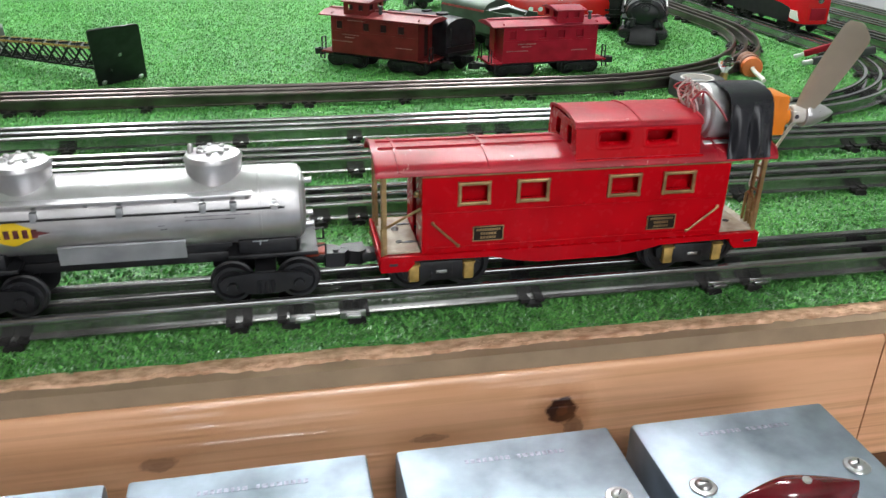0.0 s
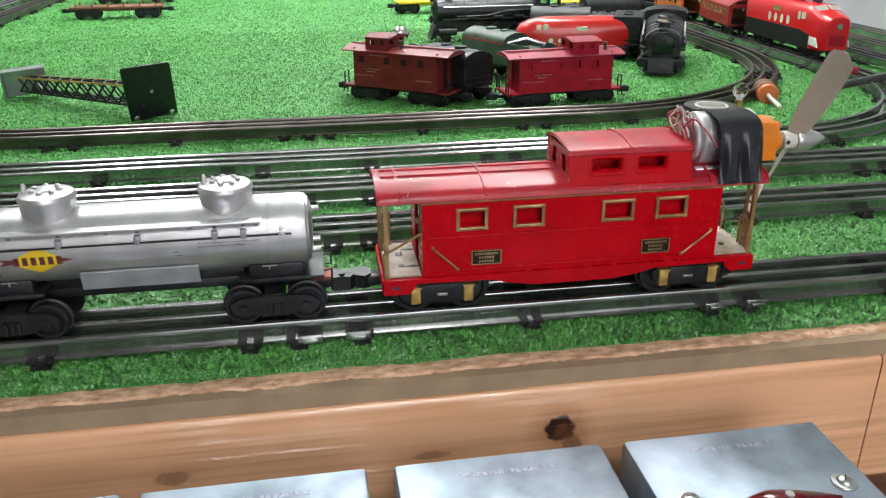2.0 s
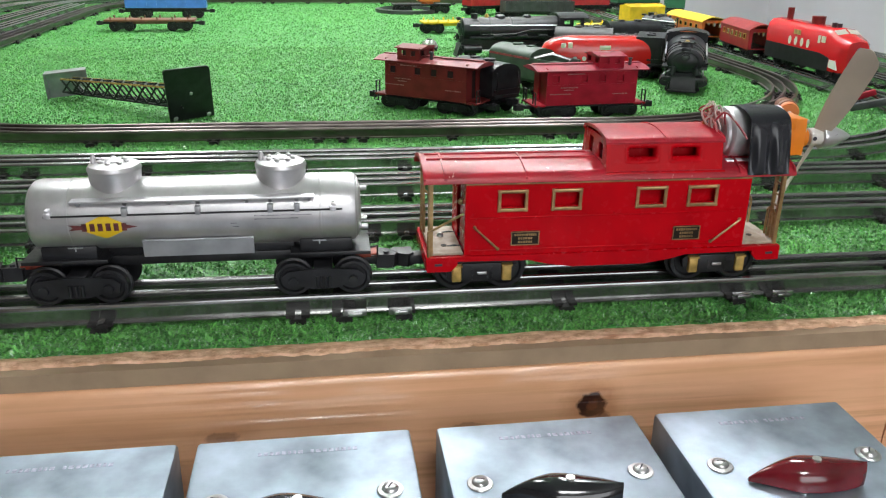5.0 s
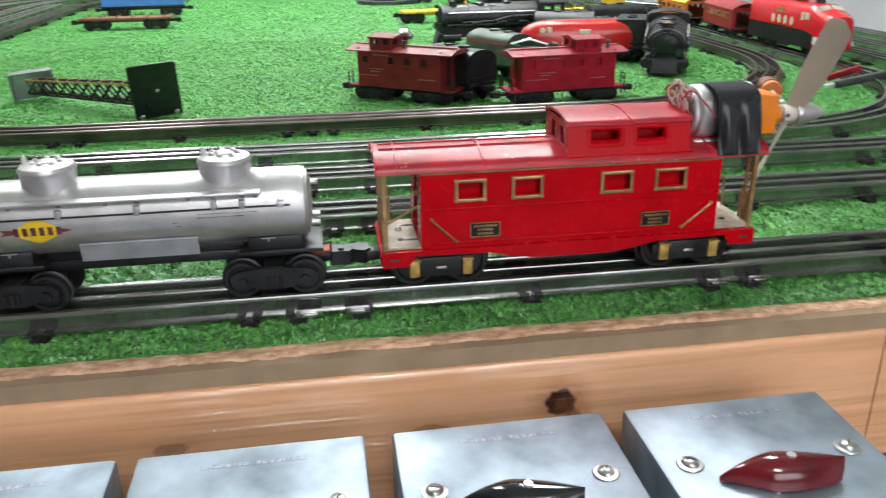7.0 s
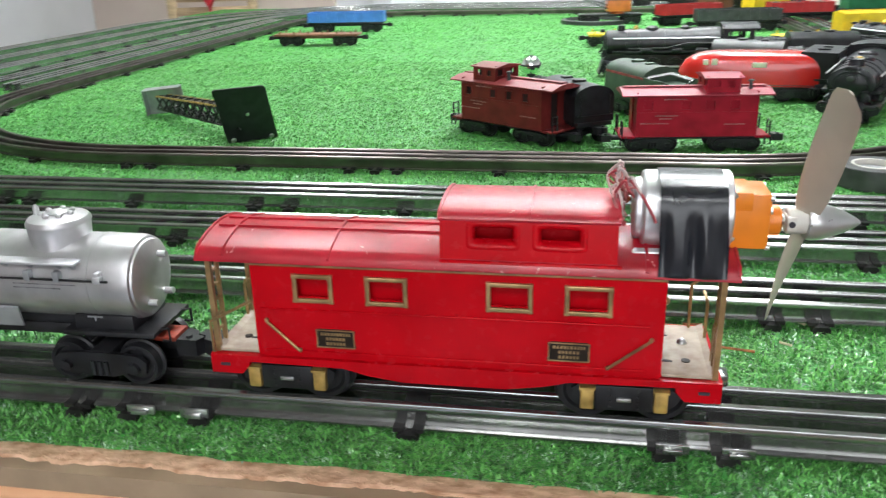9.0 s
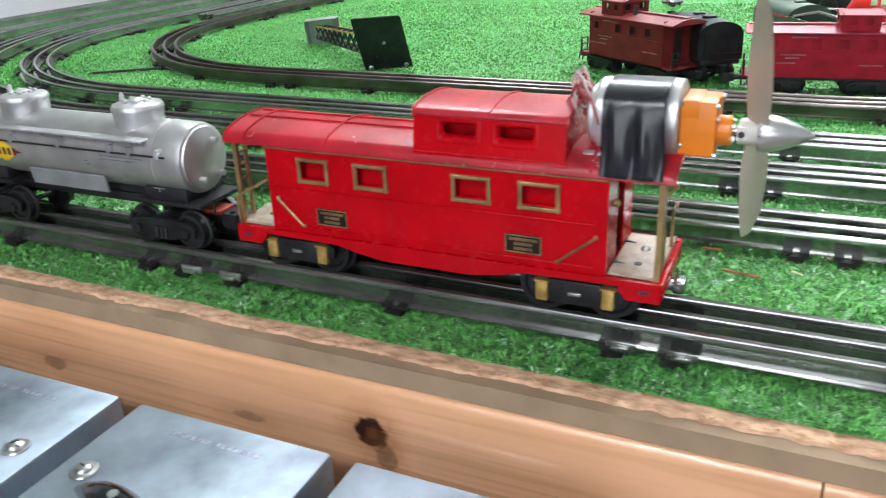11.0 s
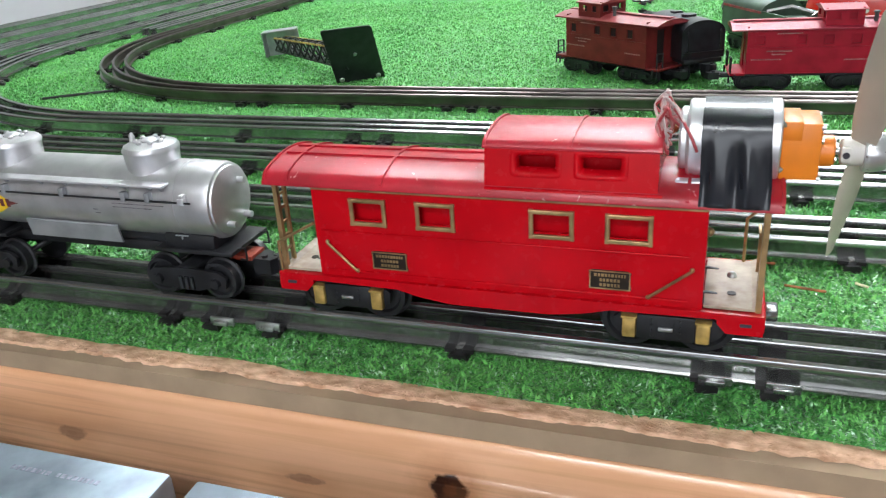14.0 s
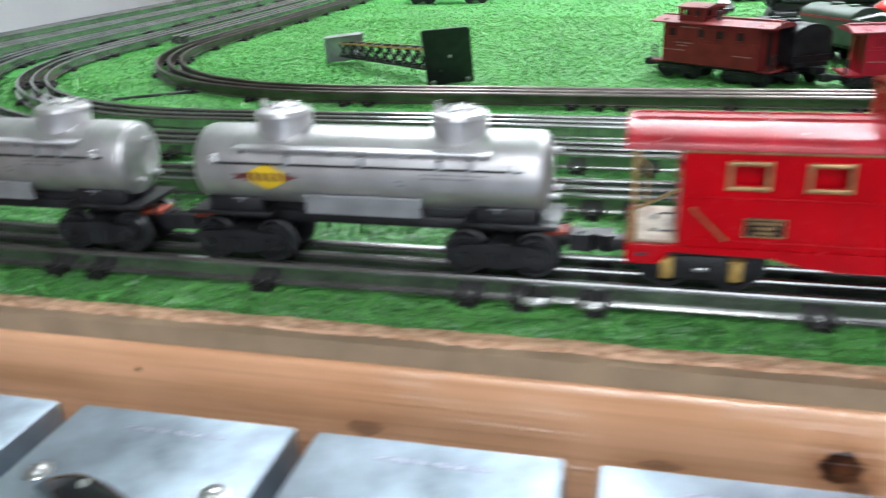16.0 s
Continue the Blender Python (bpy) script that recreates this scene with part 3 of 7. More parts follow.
# near straight y, near corner radius, west corner x, west radius, east corner x, far straight y
TRACKS = ((0.437, 0.34, -0.33, 0.85, 0.765, 3.29), (0.580, 0.33, -0.35, 0.71, 0.690, 3.20), (0.683, 0.31, -0.34, 0.61, 0.620, 3.12), (0.775, 0.31, -0.385, 0.446, 0.505, 3.04), (0.912, 0.395, -0.29, 0.395, 0.345, 2.91))
for i, spec in enumerate(TRACKS):
    track("three-rail tinplate toy track with blackened ties on green turf" if i < 4 else "dark oxidised three-rail toy track on green turf, inner loop", *spec, RAIL if i < 4 else RAIL_DARK, (0.035, 0.11, 0.06, -0.04, 0.03)[i])


def siding(x, y0, y1):
    """A straight length of the same track along y, between two of the loops."""
    t = tagged(new("railway_track"), "straight grey three-rail toy track lying close between two loops", "toy railway track", "track loops", "structure")
    for off in (-PITCH, 0.0, PITCH):
        b = fresh()
        prism(b, [(x + off + u, RAIL_BASE + v) for u, v in PROFILE], 0.0, y1 - y0)
        for v in b.verts:
            v.co = Vector((v.co.y, y0 + v.co.x, v.co.z))
        part("rail", b, RAIL, t, smooth=0.7)
    n = int((y1 - y0) / 0.085)
    for k in range(n):
        shared("tie", TIE_MESH, t, Matrix.Translation((x, y0 + 0.03 + 0.085 * k, 0)) @ Matrix.Rotation(math.pi / 2 + random.uniform(-0.02, 0.02), 4, "Z"))


siding(-0.763, 1.36, 2.66)


# ---- rolling stock: shared parts ----
def wheelset(parent, x, r=0.0118, half=0.0172, material=None):
    b = fresh()
    for s in (-1, 1):
        lathe(b, [(0.0, s * (half - 0.005)), (r * 1.12, s * (half - 0.005)), (r * 1.12, s * (half - 0.0035)), (r, s * (half - 0.003)), (r * 0.97, s * (half + 0.0015)), (r * 0.8, s * (half + 0.0016)), (r * 0.72, s * half), (0.25 * r, s * half), (0.2 * r, s * (half + 0.002)), (0.0, s * (half + 0.002))], Matrix.Translation((x, 0, r)) @ Matrix.Rotation(-math.pi / 2, 4, "X"), 20)
    rod(b, (x, -half, r), (x, half, r), 0.0018)
    return part("wheelset", b, material or BLACK, parent)


def truck(parent, x, gap=0.016, r=0.0112, y=0.0205, boxes=None):
    """A black bogie: two wheelsets, a bolster and two sprung side frames."""
    for s in (-1, 1):
        wheelset(parent, x + s * gap, r)
    b = fresh()
    box(b, x - 0.006, x + 0.006, -y, y, r * 1.0, r * 1.0 + 0.008, 0.001)
    part("bolster", b, BLACK, parent)
    for s in (-1, 1):
        b = fresh()
        g = gap
        side = [(x - g - 0.006, r - 0.003), (x - g - 0.007, r + 0.003), (x - g - 0.003, r + 0.0062), (x - 0.008, r + 0.0075), (x + 0.008, r + 0.0075), (x + g + 0.003, r + 0.0062), (x + g + 0.007, r + 0.003), (x + g + 0.006, r - 0.003), (x + g - 0.003, r - 0.003), (x + 0.007, r - 0.0055), (x - 0.007, r - 0.0055), (x - g + 0.003, r - 0.003)]
        prism(b, side, s * (y - 0.001), s * (y + 0.0015), "y")
        for k in (-1, 0, 1):
            rod(b, (x + k * 0.0035, s * (y + 0.002), r - 0.0045), (x + k * 0.0035, s * (y + 0.002), r + 0.003), 0.0013, n=8)
        if not boxes:
            for k in (-1, 1):
                rod(b, (x + k * g, s * y, r), (x + k * g, s * (y + 0.0035), r), 0.0034, 0.0028, 10)
        f = part("side_frame", b, BLACK, parent)
        if boxes:
            for k in (-1, 1):
                b = fresh()
                box(b, x + k * g - 0.0031, x + k * g + 0.0031, min(s * y, s * (y + 0.0042)), max(s * y, s * (y + 0.0042)), r - 0.0060, r + 0.0040, 0.0009)
                prism(b, [(s * (y + 0.0015), r + 0.0042), (s * (y + 0.0046), r + 0.0042), (s * (y + 0.0046), r + 0.0052), (s * (y + 0.0015), r + 0.0056)], x + k * g - 0.0036, x + k * g + 0.0036)
                part("journal_box", b, boxes, f, "brass-coloured journal box")
            b = fresh(); box(b, x - g + 0.0034, x + g - 0.0034, min(s * (y + 0.001), s * (y + 0.0032)), max(s * (y + 0.001), s * (y + 0.0032)), r - 0.0062, r + 0.0062, 0.0006)
            fp = part("frame_plate", b, BLACK, f)
            for k in (-1, 1):
                for q in range(4):
                    b = fresh(); ball(b, (x + k * 0.0062, s * (y + 0.0032), r - 0.0042 + 0.0028 * q), 0.0006, 8)
                    part("rivet", b, BLACK, fp)
            b = fresh(); box(b, x - 0.0032, x + 0.0032, min(s * (y + 0.003), s * (y + 0.0042)), max(s * (y + 0.003), s * (y + 0.0042)), r - 0.0012, r + 0.0006, 0.0003)
            part("nickel_tab", b, SCREW, f, "small nickel tab")


def knuckle(parent, x, s, z=0.0155):
    b = fresh()
    box(b, min(x, x + s * 0.022), max(x, x + s * 0.022), -0.0045, 0.0045, z - 0.003, z + 0.003, 0.0012)
    prism(b, [(x + s * 0.020, -0.007), (x + s * 0.031, -0.0075), (x + s * 0.034, -0.002), (x + s * 0.029, -0.0005), (x + s * 0.028, 0.004), (x + s * 0.022, 0.0065), (x + s * 0.018, 0.003)], z - 0.0045, z + 0.0045, "z")
    rod(b, (x + s * 0.026, -0.004, z + 0.0045), (x + s * 0.026, -0.004, z + 0.006), 0.0018, n=10)
    return part("coupler", b, BLACK, parent)


def arch(half, edge, crown, n=14, start=1.0):
    """Outline (y, z) of an arched roof's top, from one eave to the other."""
    return [(half * math.sin(a) / math.sin(start), edge + (crown - edge) * (math.cos(a) - math.cos(start)) / (1 - math.cos(start))) for a in [start * (2 * k / n - 1) for k in range(n + 1)]]


# ---- red tinplate caboose with a propeller ----
def frame_ring(bm, x0, x1, z0, z1, y, s, w=0.0022, depth=0.0016):
    a = y + s * depth
    pierced(bm, x0, x1, z0, z1, min(y, a), max(y, a), [(x0 + w, x1 - w, z0 + w, z1 - w)])


def dish(bm, x, z, hx, hz, y, s, n=40):
    """Rounded window frame pressed into a sheet at y, sinking inwards round the opening."""
    rings = []
    for grow, lift in ((0.0012, 0.0001), (0.0004, 0.0005), (-0.0008, 0.0003), (-0.0018, -0.0010), (-0.0024, -0.0030), (-0.0024, -0.0042)):
        ring = []
        for k in range(n):
            a = 2 * math.pi * k / n
            c, d = math.cos(a), math.sin(a)
            ring.append(bm.verts.new((x + (hx + grow) * math.copysign(abs(c) ** 0.26, c), y + s * lift, z + (hz + grow) * math.copysign(abs(d) ** 0.26, d))))
        rings.append(ring)
    for p, q in zip(rings, rings[1:]):
        for k in range(n):
            bm.faces.new((p[k], p[(k + 1) % n], q[(k + 1) % n], q[k]))


def tin_caboose(at):
    c = made(thing("toy_caboose", "red tinplate toy caboose with brass window frames and grab bars", "toy train car", at))
    W, B0, B1, Z0, Z1 = 0.0265, -0.0935, 0.0915, 0.0245, 0.0765
    wins = [(-0.0735, -0.0545), (-0.0395, -0.0200), (0.0150, 0.0355), (0.0490, 0.0695)]
    wz = (0.0574, 0.0660)
    # near and far sides, each with four window holes
    for s in (-1, 1):
        b = fresh()
        pierced(b, B0, B1, Z0, Z1, min(s * W, s * (W - 0.001)), max(s * W, s * (W - 0.001)), [(p + 0.002, q - 0.002, *wz) for p, q in wins])
        side = part("side_wall", b, RED, c)
        for z, h in ((0.0503, 0.0010), (0.0288, 0.0013)):
            b = fresh(); box(b, B0 + 0.003, B1 - 0.006, min(s * W, s * (W + 0.0010)), max(s * W, s * (W + 0.0010)), z, z + h, 0.0005)
            part("belt_line", b, RED, side)
        for p, q in wins:
            b = fresh(); frame_ring(b, p, q, 0.0547, 0.0687, s * W, s, 0.0022)
            bmesh.ops.bevel(b, geom=[e for e in b.edges if e.calc_length() > 0.003], offset=0.0006, segments=2, profile=0.5, affect="EDGES")
            part("window_frame", b, GOLD, side, "brass-coloured raised window frame")
        for p in (-0.055, 0.0515):
            b = fresh()
            e = 0.0095
            prism(b, [(p - e, 0.0325), (p - e + 0.0018, 0.0316), (p + e - 0.0018, 0.0316), (p + e, 0.0325), (p + e - 0.0012, 0.0367), (p + e, 0.0409), (p + e - 0.0018, 0.0418), (p - e + 0.0018, 0.0418), (p - e, 0.0409), (p - e + 0.0012, 0.0367)], s * W, s * (W + 0.0006), "y")
            for v in b.verts:
                v.co.z = 0.0367 + (v.co.z - 0.0367) * 0.93
            pl = part("name_plate", b, PLATE_BLACK, side, "black name plate with gold lettering bars")
            b = fresh(); frame_ring(b, p - e + 0.0004, p + e - 0.0004, 0.0321, 0.0413, s * (W + 0.0005), s, 0.0006, 0.0003)
            part("plate_rim", b, GOLD, pl)
            for z, h in ((0.0391, 0.0070), (0.0367, 0.0045), (0.0343, 0.0045)):
                b = fresh()
                k = -h
                rng = random.Random(int(z * 1e5))
                while k < h - 0.0004:
                    w = rng.uniform(0.0007, 0.0013)
                    box(b, p + k, p + min(k + w, h), min(s * (W + 0.0006), s * (W + 0.0009)), max(s * (W + 0.0006), s * (W + 0.0009)), z - 0.0007, z + 0.0007)
                    k += w + 0.0005
                part("lettering_bar", b, GOLD, pl)
        for x0, x1 in ((-0.0875, -0.0725), (0.0865, 0.0685)):
            b = fresh(); tube(b, [(x0, s * W, 0.0450), (x0, s * (W + 0.0018), 0.0448), (x1, s * (W + 0.0018), 0.0305), (x1, s * W, 0.0303)], 0.0007)
            ball(b, (x0, s * (W + 0.001), 0.0450), 0.0011, 8); ball(b, (x1, s * (W + 0.001), 0.0303), 0.0011, 8)
            part("grab_bar", b, GOLD, side, "brass-coloured diagonal grab bar")
    # red lining behind the windows
    for s in (-1, 1):
        b = fresh(); box(b, B0 + 0.002, B1 - 0.002, min(s * (W - 0.0048), s * (W - 0.0056)), max(s * (W - 0.0048), s * (W - 0.0056)), 0.0455, 0.0715)
        part("window_lining", b, RED, c, "red lining behind the windows")
    # end walls with doorways
    for s in (-1, 1):
        x = B1 if s > 0 else B0
        b = fresh()
        pierced(b, -W + 0.001, W - 0.001, Z0, Z1, min(x, x - s * 0.001), max(x, x - s * 0.001), [(-0.007, 0.007, Z0 + 0.001, 0.066)], "x")
        part("end_wall", b, RED, c)
        b = fresh(); ball(b, (x + s * 0.001, -0.0145, 0.058), 0.002, 8)
        part("marker_knob", b, GOLD, c, "small brass-coloured knob")
    # roof: arched sheet with rolled eaves and raised seams
    R0, R1 = -0.1195, 0.1205
    top = [(-0.0274, 0.0758), (-0.0262, 0.0775), (-0.0248, 0.0787), (-0.0232, 0.0795)] + [(y, 0.0795 + 0.0038 * (1 - (y / 0.0232) ** 2)) for y in [-0.019 + 0.0038 * k for k in range(11)]] + [(0.0232, 0.0795), (0.0248, 0.0787), (0.0262, 0.0775), (0.0274, 0.0758)]
    lip = [(0.0279, 0.0745), (0.0280, 0.0734), (0.0272, 0.0732), (0.0266, 0.0752)]
    out = top + lip + [(y * 0.97, z - 0.0012) for y, z in top[::-1]] + [(-y, z) for y, z in lip[::-1]]
    b = fresh()
    prism(b, out, R0, R1)
    roof = part("roof", b, RED_ROOF, c, "red arched roof with worn paint along its seams")
    for x, w in ((R0 + 0.0125, 0.0014), (-0.0565, 0.0014), (0.082, 0.0014), (R0 + 0.0004, 0.001), (R1 - 0.0014, 0.001)):
        b = fresh()
        prism(b, [(y * 1.012, z + 0.0008) for y, z in top] + [(y, z - 0.0002) for y, z in top[::-1]], x, x + w)
        part("roof_seam", b, RED_ROOF, roof)
    for y in (-0.006, 0.006):
        b = fresh(); box(b, R0 + 0.004, -0.0075, y - 0.0006, y + 0.0006, 0.0825, 0.0840)
        part("catwalk_rail", b, RED_ROOF, roof)
    b = fresh()
    box(b, B0, B1, -0.0275, -0.0262, 0.0722, 0.0730)
    part("eave_line", b, GOLD, c, "thin worn gold line under the eave")
    # cupola
    C0, C1, CZ0, CZ1 = -0.0055, 0.0705, 0.0765, 0.0963
    cup = new("cupola"); cup.parent = c
    tagged(cup, "raised red cupola with recessed windows")
    cw = 0.0256

    def lean(bm):
        for v in bm.verts:
            v.co.y *= 1 - 0.125 * max(0.0, (v.co.z - CZ0) / (CZ1 - CZ0))

    cwin = [(0.0085, 0.0270), (0.0370, 0.0555)]
    for s in (-1, 1):
        b = fresh()
        pierced(b, C0, C1, CZ0, CZ1, min(s * cw, s * (cw - 0.001)), max(s * cw, s * (cw - 0.001)), [(p, q, 0.0845, 0.0930) for p, q in cwin])
        lean(b)
        cs = part("cupola_side", b, RED, cup)
        for p, q in cwin:
            b = fresh(); dish(b, (p + q) / 2, 0.0888, (q - p) / 2 + 0.0012, 0.0050, s * cw, s)
            lean(b)
            part("pressed_frame", b, RED, cs, smooth=1.3)
        b = fresh(); box(b, C0, C1 + 0.002, min(s * cw, s * (cw + 0.0012)), max(s * cw, s * (cw + 0.0012)), CZ0 - 0.001, CZ0 + 0.0014, 0.0004)
        lean(b)
        part("cupola_flange", b, RED, cup)
        for x in (C0 + 0.016, C1 - 0.018):
            b = fresh(); box(b, x, x + 0.003, min(s * cw, s * (cw + 0.0005)), max(s * cw, s * (cw + 0.0005)), 0.0952, 0.0959)
            lean(b)
            part("tab_slot", b, INK, cup)
    for x0, x1 in ((C0, C0 + 0.001), (C1 - 0.001, C1)):
        b = fresh()
        pierced(b, -cw + 0.001, cw - 0.001, CZ0, CZ1 + 0.001, x0, x1, [(-0.017, -0.009, 0.0835, 0.0935), (0.004, 0.012, 0.0835, 0.0935)] if x0 < 0 else [], "x")
        lean(b)
        part("cupola_end", b, RED, cup)
    for s in (-1, 1):
        b = fresh(); box(b, C0 + 0.0015, C1 - 0.0015, min(s * (cw - 0.0120), s * (cw - 0.0130)), max(s * (cw - 0.0120), s * (cw - 0.0130)), 0.080, 0.0955)
        lean(b)
        part("cupola_lining", b, RED, cup, "red lining behind the cupola windows")
    ctop = [(-0.0230, 0.0963), (-0.0224, 0.0975), (-0.0208, 0.0984)] + [(y, 0.0984 + 0.0024 * (1 - (y / 0.0208) ** 2)) for y in [-0.0175 + 0.0035 * k for k in range(11)]] + [(0.0208, 0.0984), (0.0224, 0.0975), (0.0230, 0.0963)]
    clip = [(0.0233, 0.0958), (0.0230, 0.0948)]
    b = fresh()
    prism(b, ctop + clip + [(y * 0.97, z - 0.0012) for y, z in ctop[::-1]] + [(-y, z) for y, z in clip[::-1]], C0 - 0.001, C1 + 0.001)
    part("cupola_roof", b, RED_ROOF, cup)
    for x in (0.0325, C0 - 0.0008, C1 - 0.0004):
        b = fresh()
        prism(b, [(y, z + 0.0007) for y, z in ctop] + [(y, z - 0.0002) for y, z in ctop[::-1]], x, x + 0.0013)
        tagged(part("cupola_seam", b, RED_ROOF, c), "raised roof seam")
    # frame with a fish-belly sill, end beams and platforms
    b = fresh()
    for s in (-1, 1):
        y0, y1 = min(s * 0.0255, s * 0.0290), max(s * 0.0255, s * 0.0290)
        prism(b, [(-0.117, 0.0235), (-0.117, 0.0262), (0.117, 0.0262), (0.117, 0.0235), (0.052, 0.0225), (0.040, 0.0195), (0.024, 0.0172), (-0.024, 0.0172), (-0.040, 0.0195), (-0.052, 0.0225)], y0, y1, "y")
        for e in (-1, 1):
            prism(b, [(e * 0.1172, 0.0165), (e * 0.1172, 0.0236), (e * 0.098, 0.0236), (e * 0.098, 0.021), (e * 0.102, 0.0165)], y0 + 0.0002, y1 - 0.0002, "y")
    for e in (-1, 1):
        box(b, min(e * 0.1155, e * 0.1178), max(e * 0.1155, e * 0.1178), -0.0272, 0.0272, 0.017, 0.0260, 0.0006)
    box(b, -0.1155, 0.1155, -0.0255, 0.0255, 0.0235, 0.0250)
    part("underframe", b, RED, c, "red pressed-steel underframe")
    for e in (-1, 1):
        x0, x1 = (B1 + 0.0005, 0.1150) if e > 0 else (-0.1150, B0 - 0.0005)
        b = fresh()
        box(b, x0, x1, -0.0252, 0.0252, 0.0262, 0.0278, 0.0004)
        prism(b, [(x1 - 0.003 if e > 0 else x0 + 0.003, 0.0278), (x1 if e > 0 else x0, 0.0278), (x1 if e > 0 else x0, 0.0292)], -0.0252, 0.0252, "y")
        pf = part("platform", b, CREAM, c, "worn cream platform plate")
        b = fresh(); ball(b, ((x0 + x1) / 2, 0.006, 0.0278), 0.0024, 10)
        part("rivet", b, SCREW, pf, "nickel rivet")
        b = fresh(); rod(b, ((x0 + x1) / 2, -0.012, 0.0279), ((x0 + x1) / 2, -0.012, 0.0282), 0.0020)
        part("tab_hole", b, PLATE_BLACK, pf, "dark round tab hole")
        # corner posts, brake stand and handrails
        xe = e * 0.1145
        for s in ((-1, 1) if e < 0 else (-1,)):
            b = fresh()
            box(b, xe - 0.0012, xe + 0.0012, s * 0.0245 - 0.0012, s * 0.0245 + 0.0012, 0.0262, 0.0745)
            box(b, xe - 0.0009, xe + 0.0009, s * 0.0165 - 0.0009, s * 0.0165 + 0.0009, 0.0262, 0.0745)
            for k in range(5):
                z = 0.036 + k * 0.0075
                box(b, xe - 0.0006, xe + 0.0006, min(s * 0.0165, s * 0.0245), max(s * 0.0165, s * 0.0245), z, z + 0.0011)
            part("ladder", b, GOLD, c, "brass-coloured end ladder")
        b = fresh()
        tube(b, [(xe, 0.0235, 0.047), (xe, 0.0125, 0.047), (xe, 0.0110, 0.0455), (xe, 0.0110, 0.0262)], 0.0008)
        part("end_railing", b, GOLD, c, "brass-coloured end railing")
        if e > 0:
            b = fresh()
            tube(b, [(xe, -0.0200, 0.0262), (xe, -0.0200, 0.0460), (xe, -0.0185, 0.0475), (xe, -0.0135, 0.0475), (xe, -0.0120, 0.0460), (xe, -0.0120, 0.0262)], 0.0009)
            part("end_hoop", b, GOLD, c, "brass-coloured hoop on the platform")
        b = fresh()
        tube(b, [(xe - e * 0.006, 0.0235, 0.0262), (xe - e * 0.006, 0.0235, 0.050), (xe, 0.0235, 0.056)], 0.0008)
        part("brake_stand", b, GOLD, c, "brass-coloured brake stand")
        if e < 0:
            b = fresh()
            tube(b, [(e * 0.1162, -0.0265, 0.0262), (e * 0.1165, -0.0262, 0.042), (e * 0.0945, -0.0268, 0.054)], 0.0008)
            part("handrail", b, GOLD, c, "bent brass handrail")
        b = fresh()
        box(b, min(e * 0.105, e * 0.122), max(e * 0.105, e * 0.122), -0.004, 0.004, 0.0125, 0.0165, 0.001)
        if e > 0:
            box(b, 0.1185, 0.1245, -0.0045, 0.0045, 0.0110, 0.0175, 0.0012)
        else:
            box(b, -0.1300, -0.1170, -0.0050, 0.0050, 0.0125, 0.0190, 0.0012)
            prism(b, [(-0.124, 0.0075), (-0.136, 0.0070), (-0.139, 0.0015), (-0.134, 0.0), (-0.133, -0.004), (-0.127, -0.0065), (-0.123, -0.003)], 0.0118, 0.0205, "z")
        part("coupler", b, RAIL if e > 0 else BLACK, c, "flat nickel coupler" if e > 0 else "")
        b = fresh()
        box(b, e * 0.110 - 0.0024, e * 0.110 + 0.0024, -0.0293, -0.0288, 0.0206, 0.0220)
        part("beam_slot", b, INK, c)
    for x in (-0.0815, 0.0765):
        truck(c, x, 0.0162, 0.0135, 0.0215, GOLD_PAINT)
    return c


CABOOSE_X, TRAIN_Y = 0.1665, 0.437
tin_caboose(pose(CABOOSE_X, TRAIN_Y, RAIL_TOP))


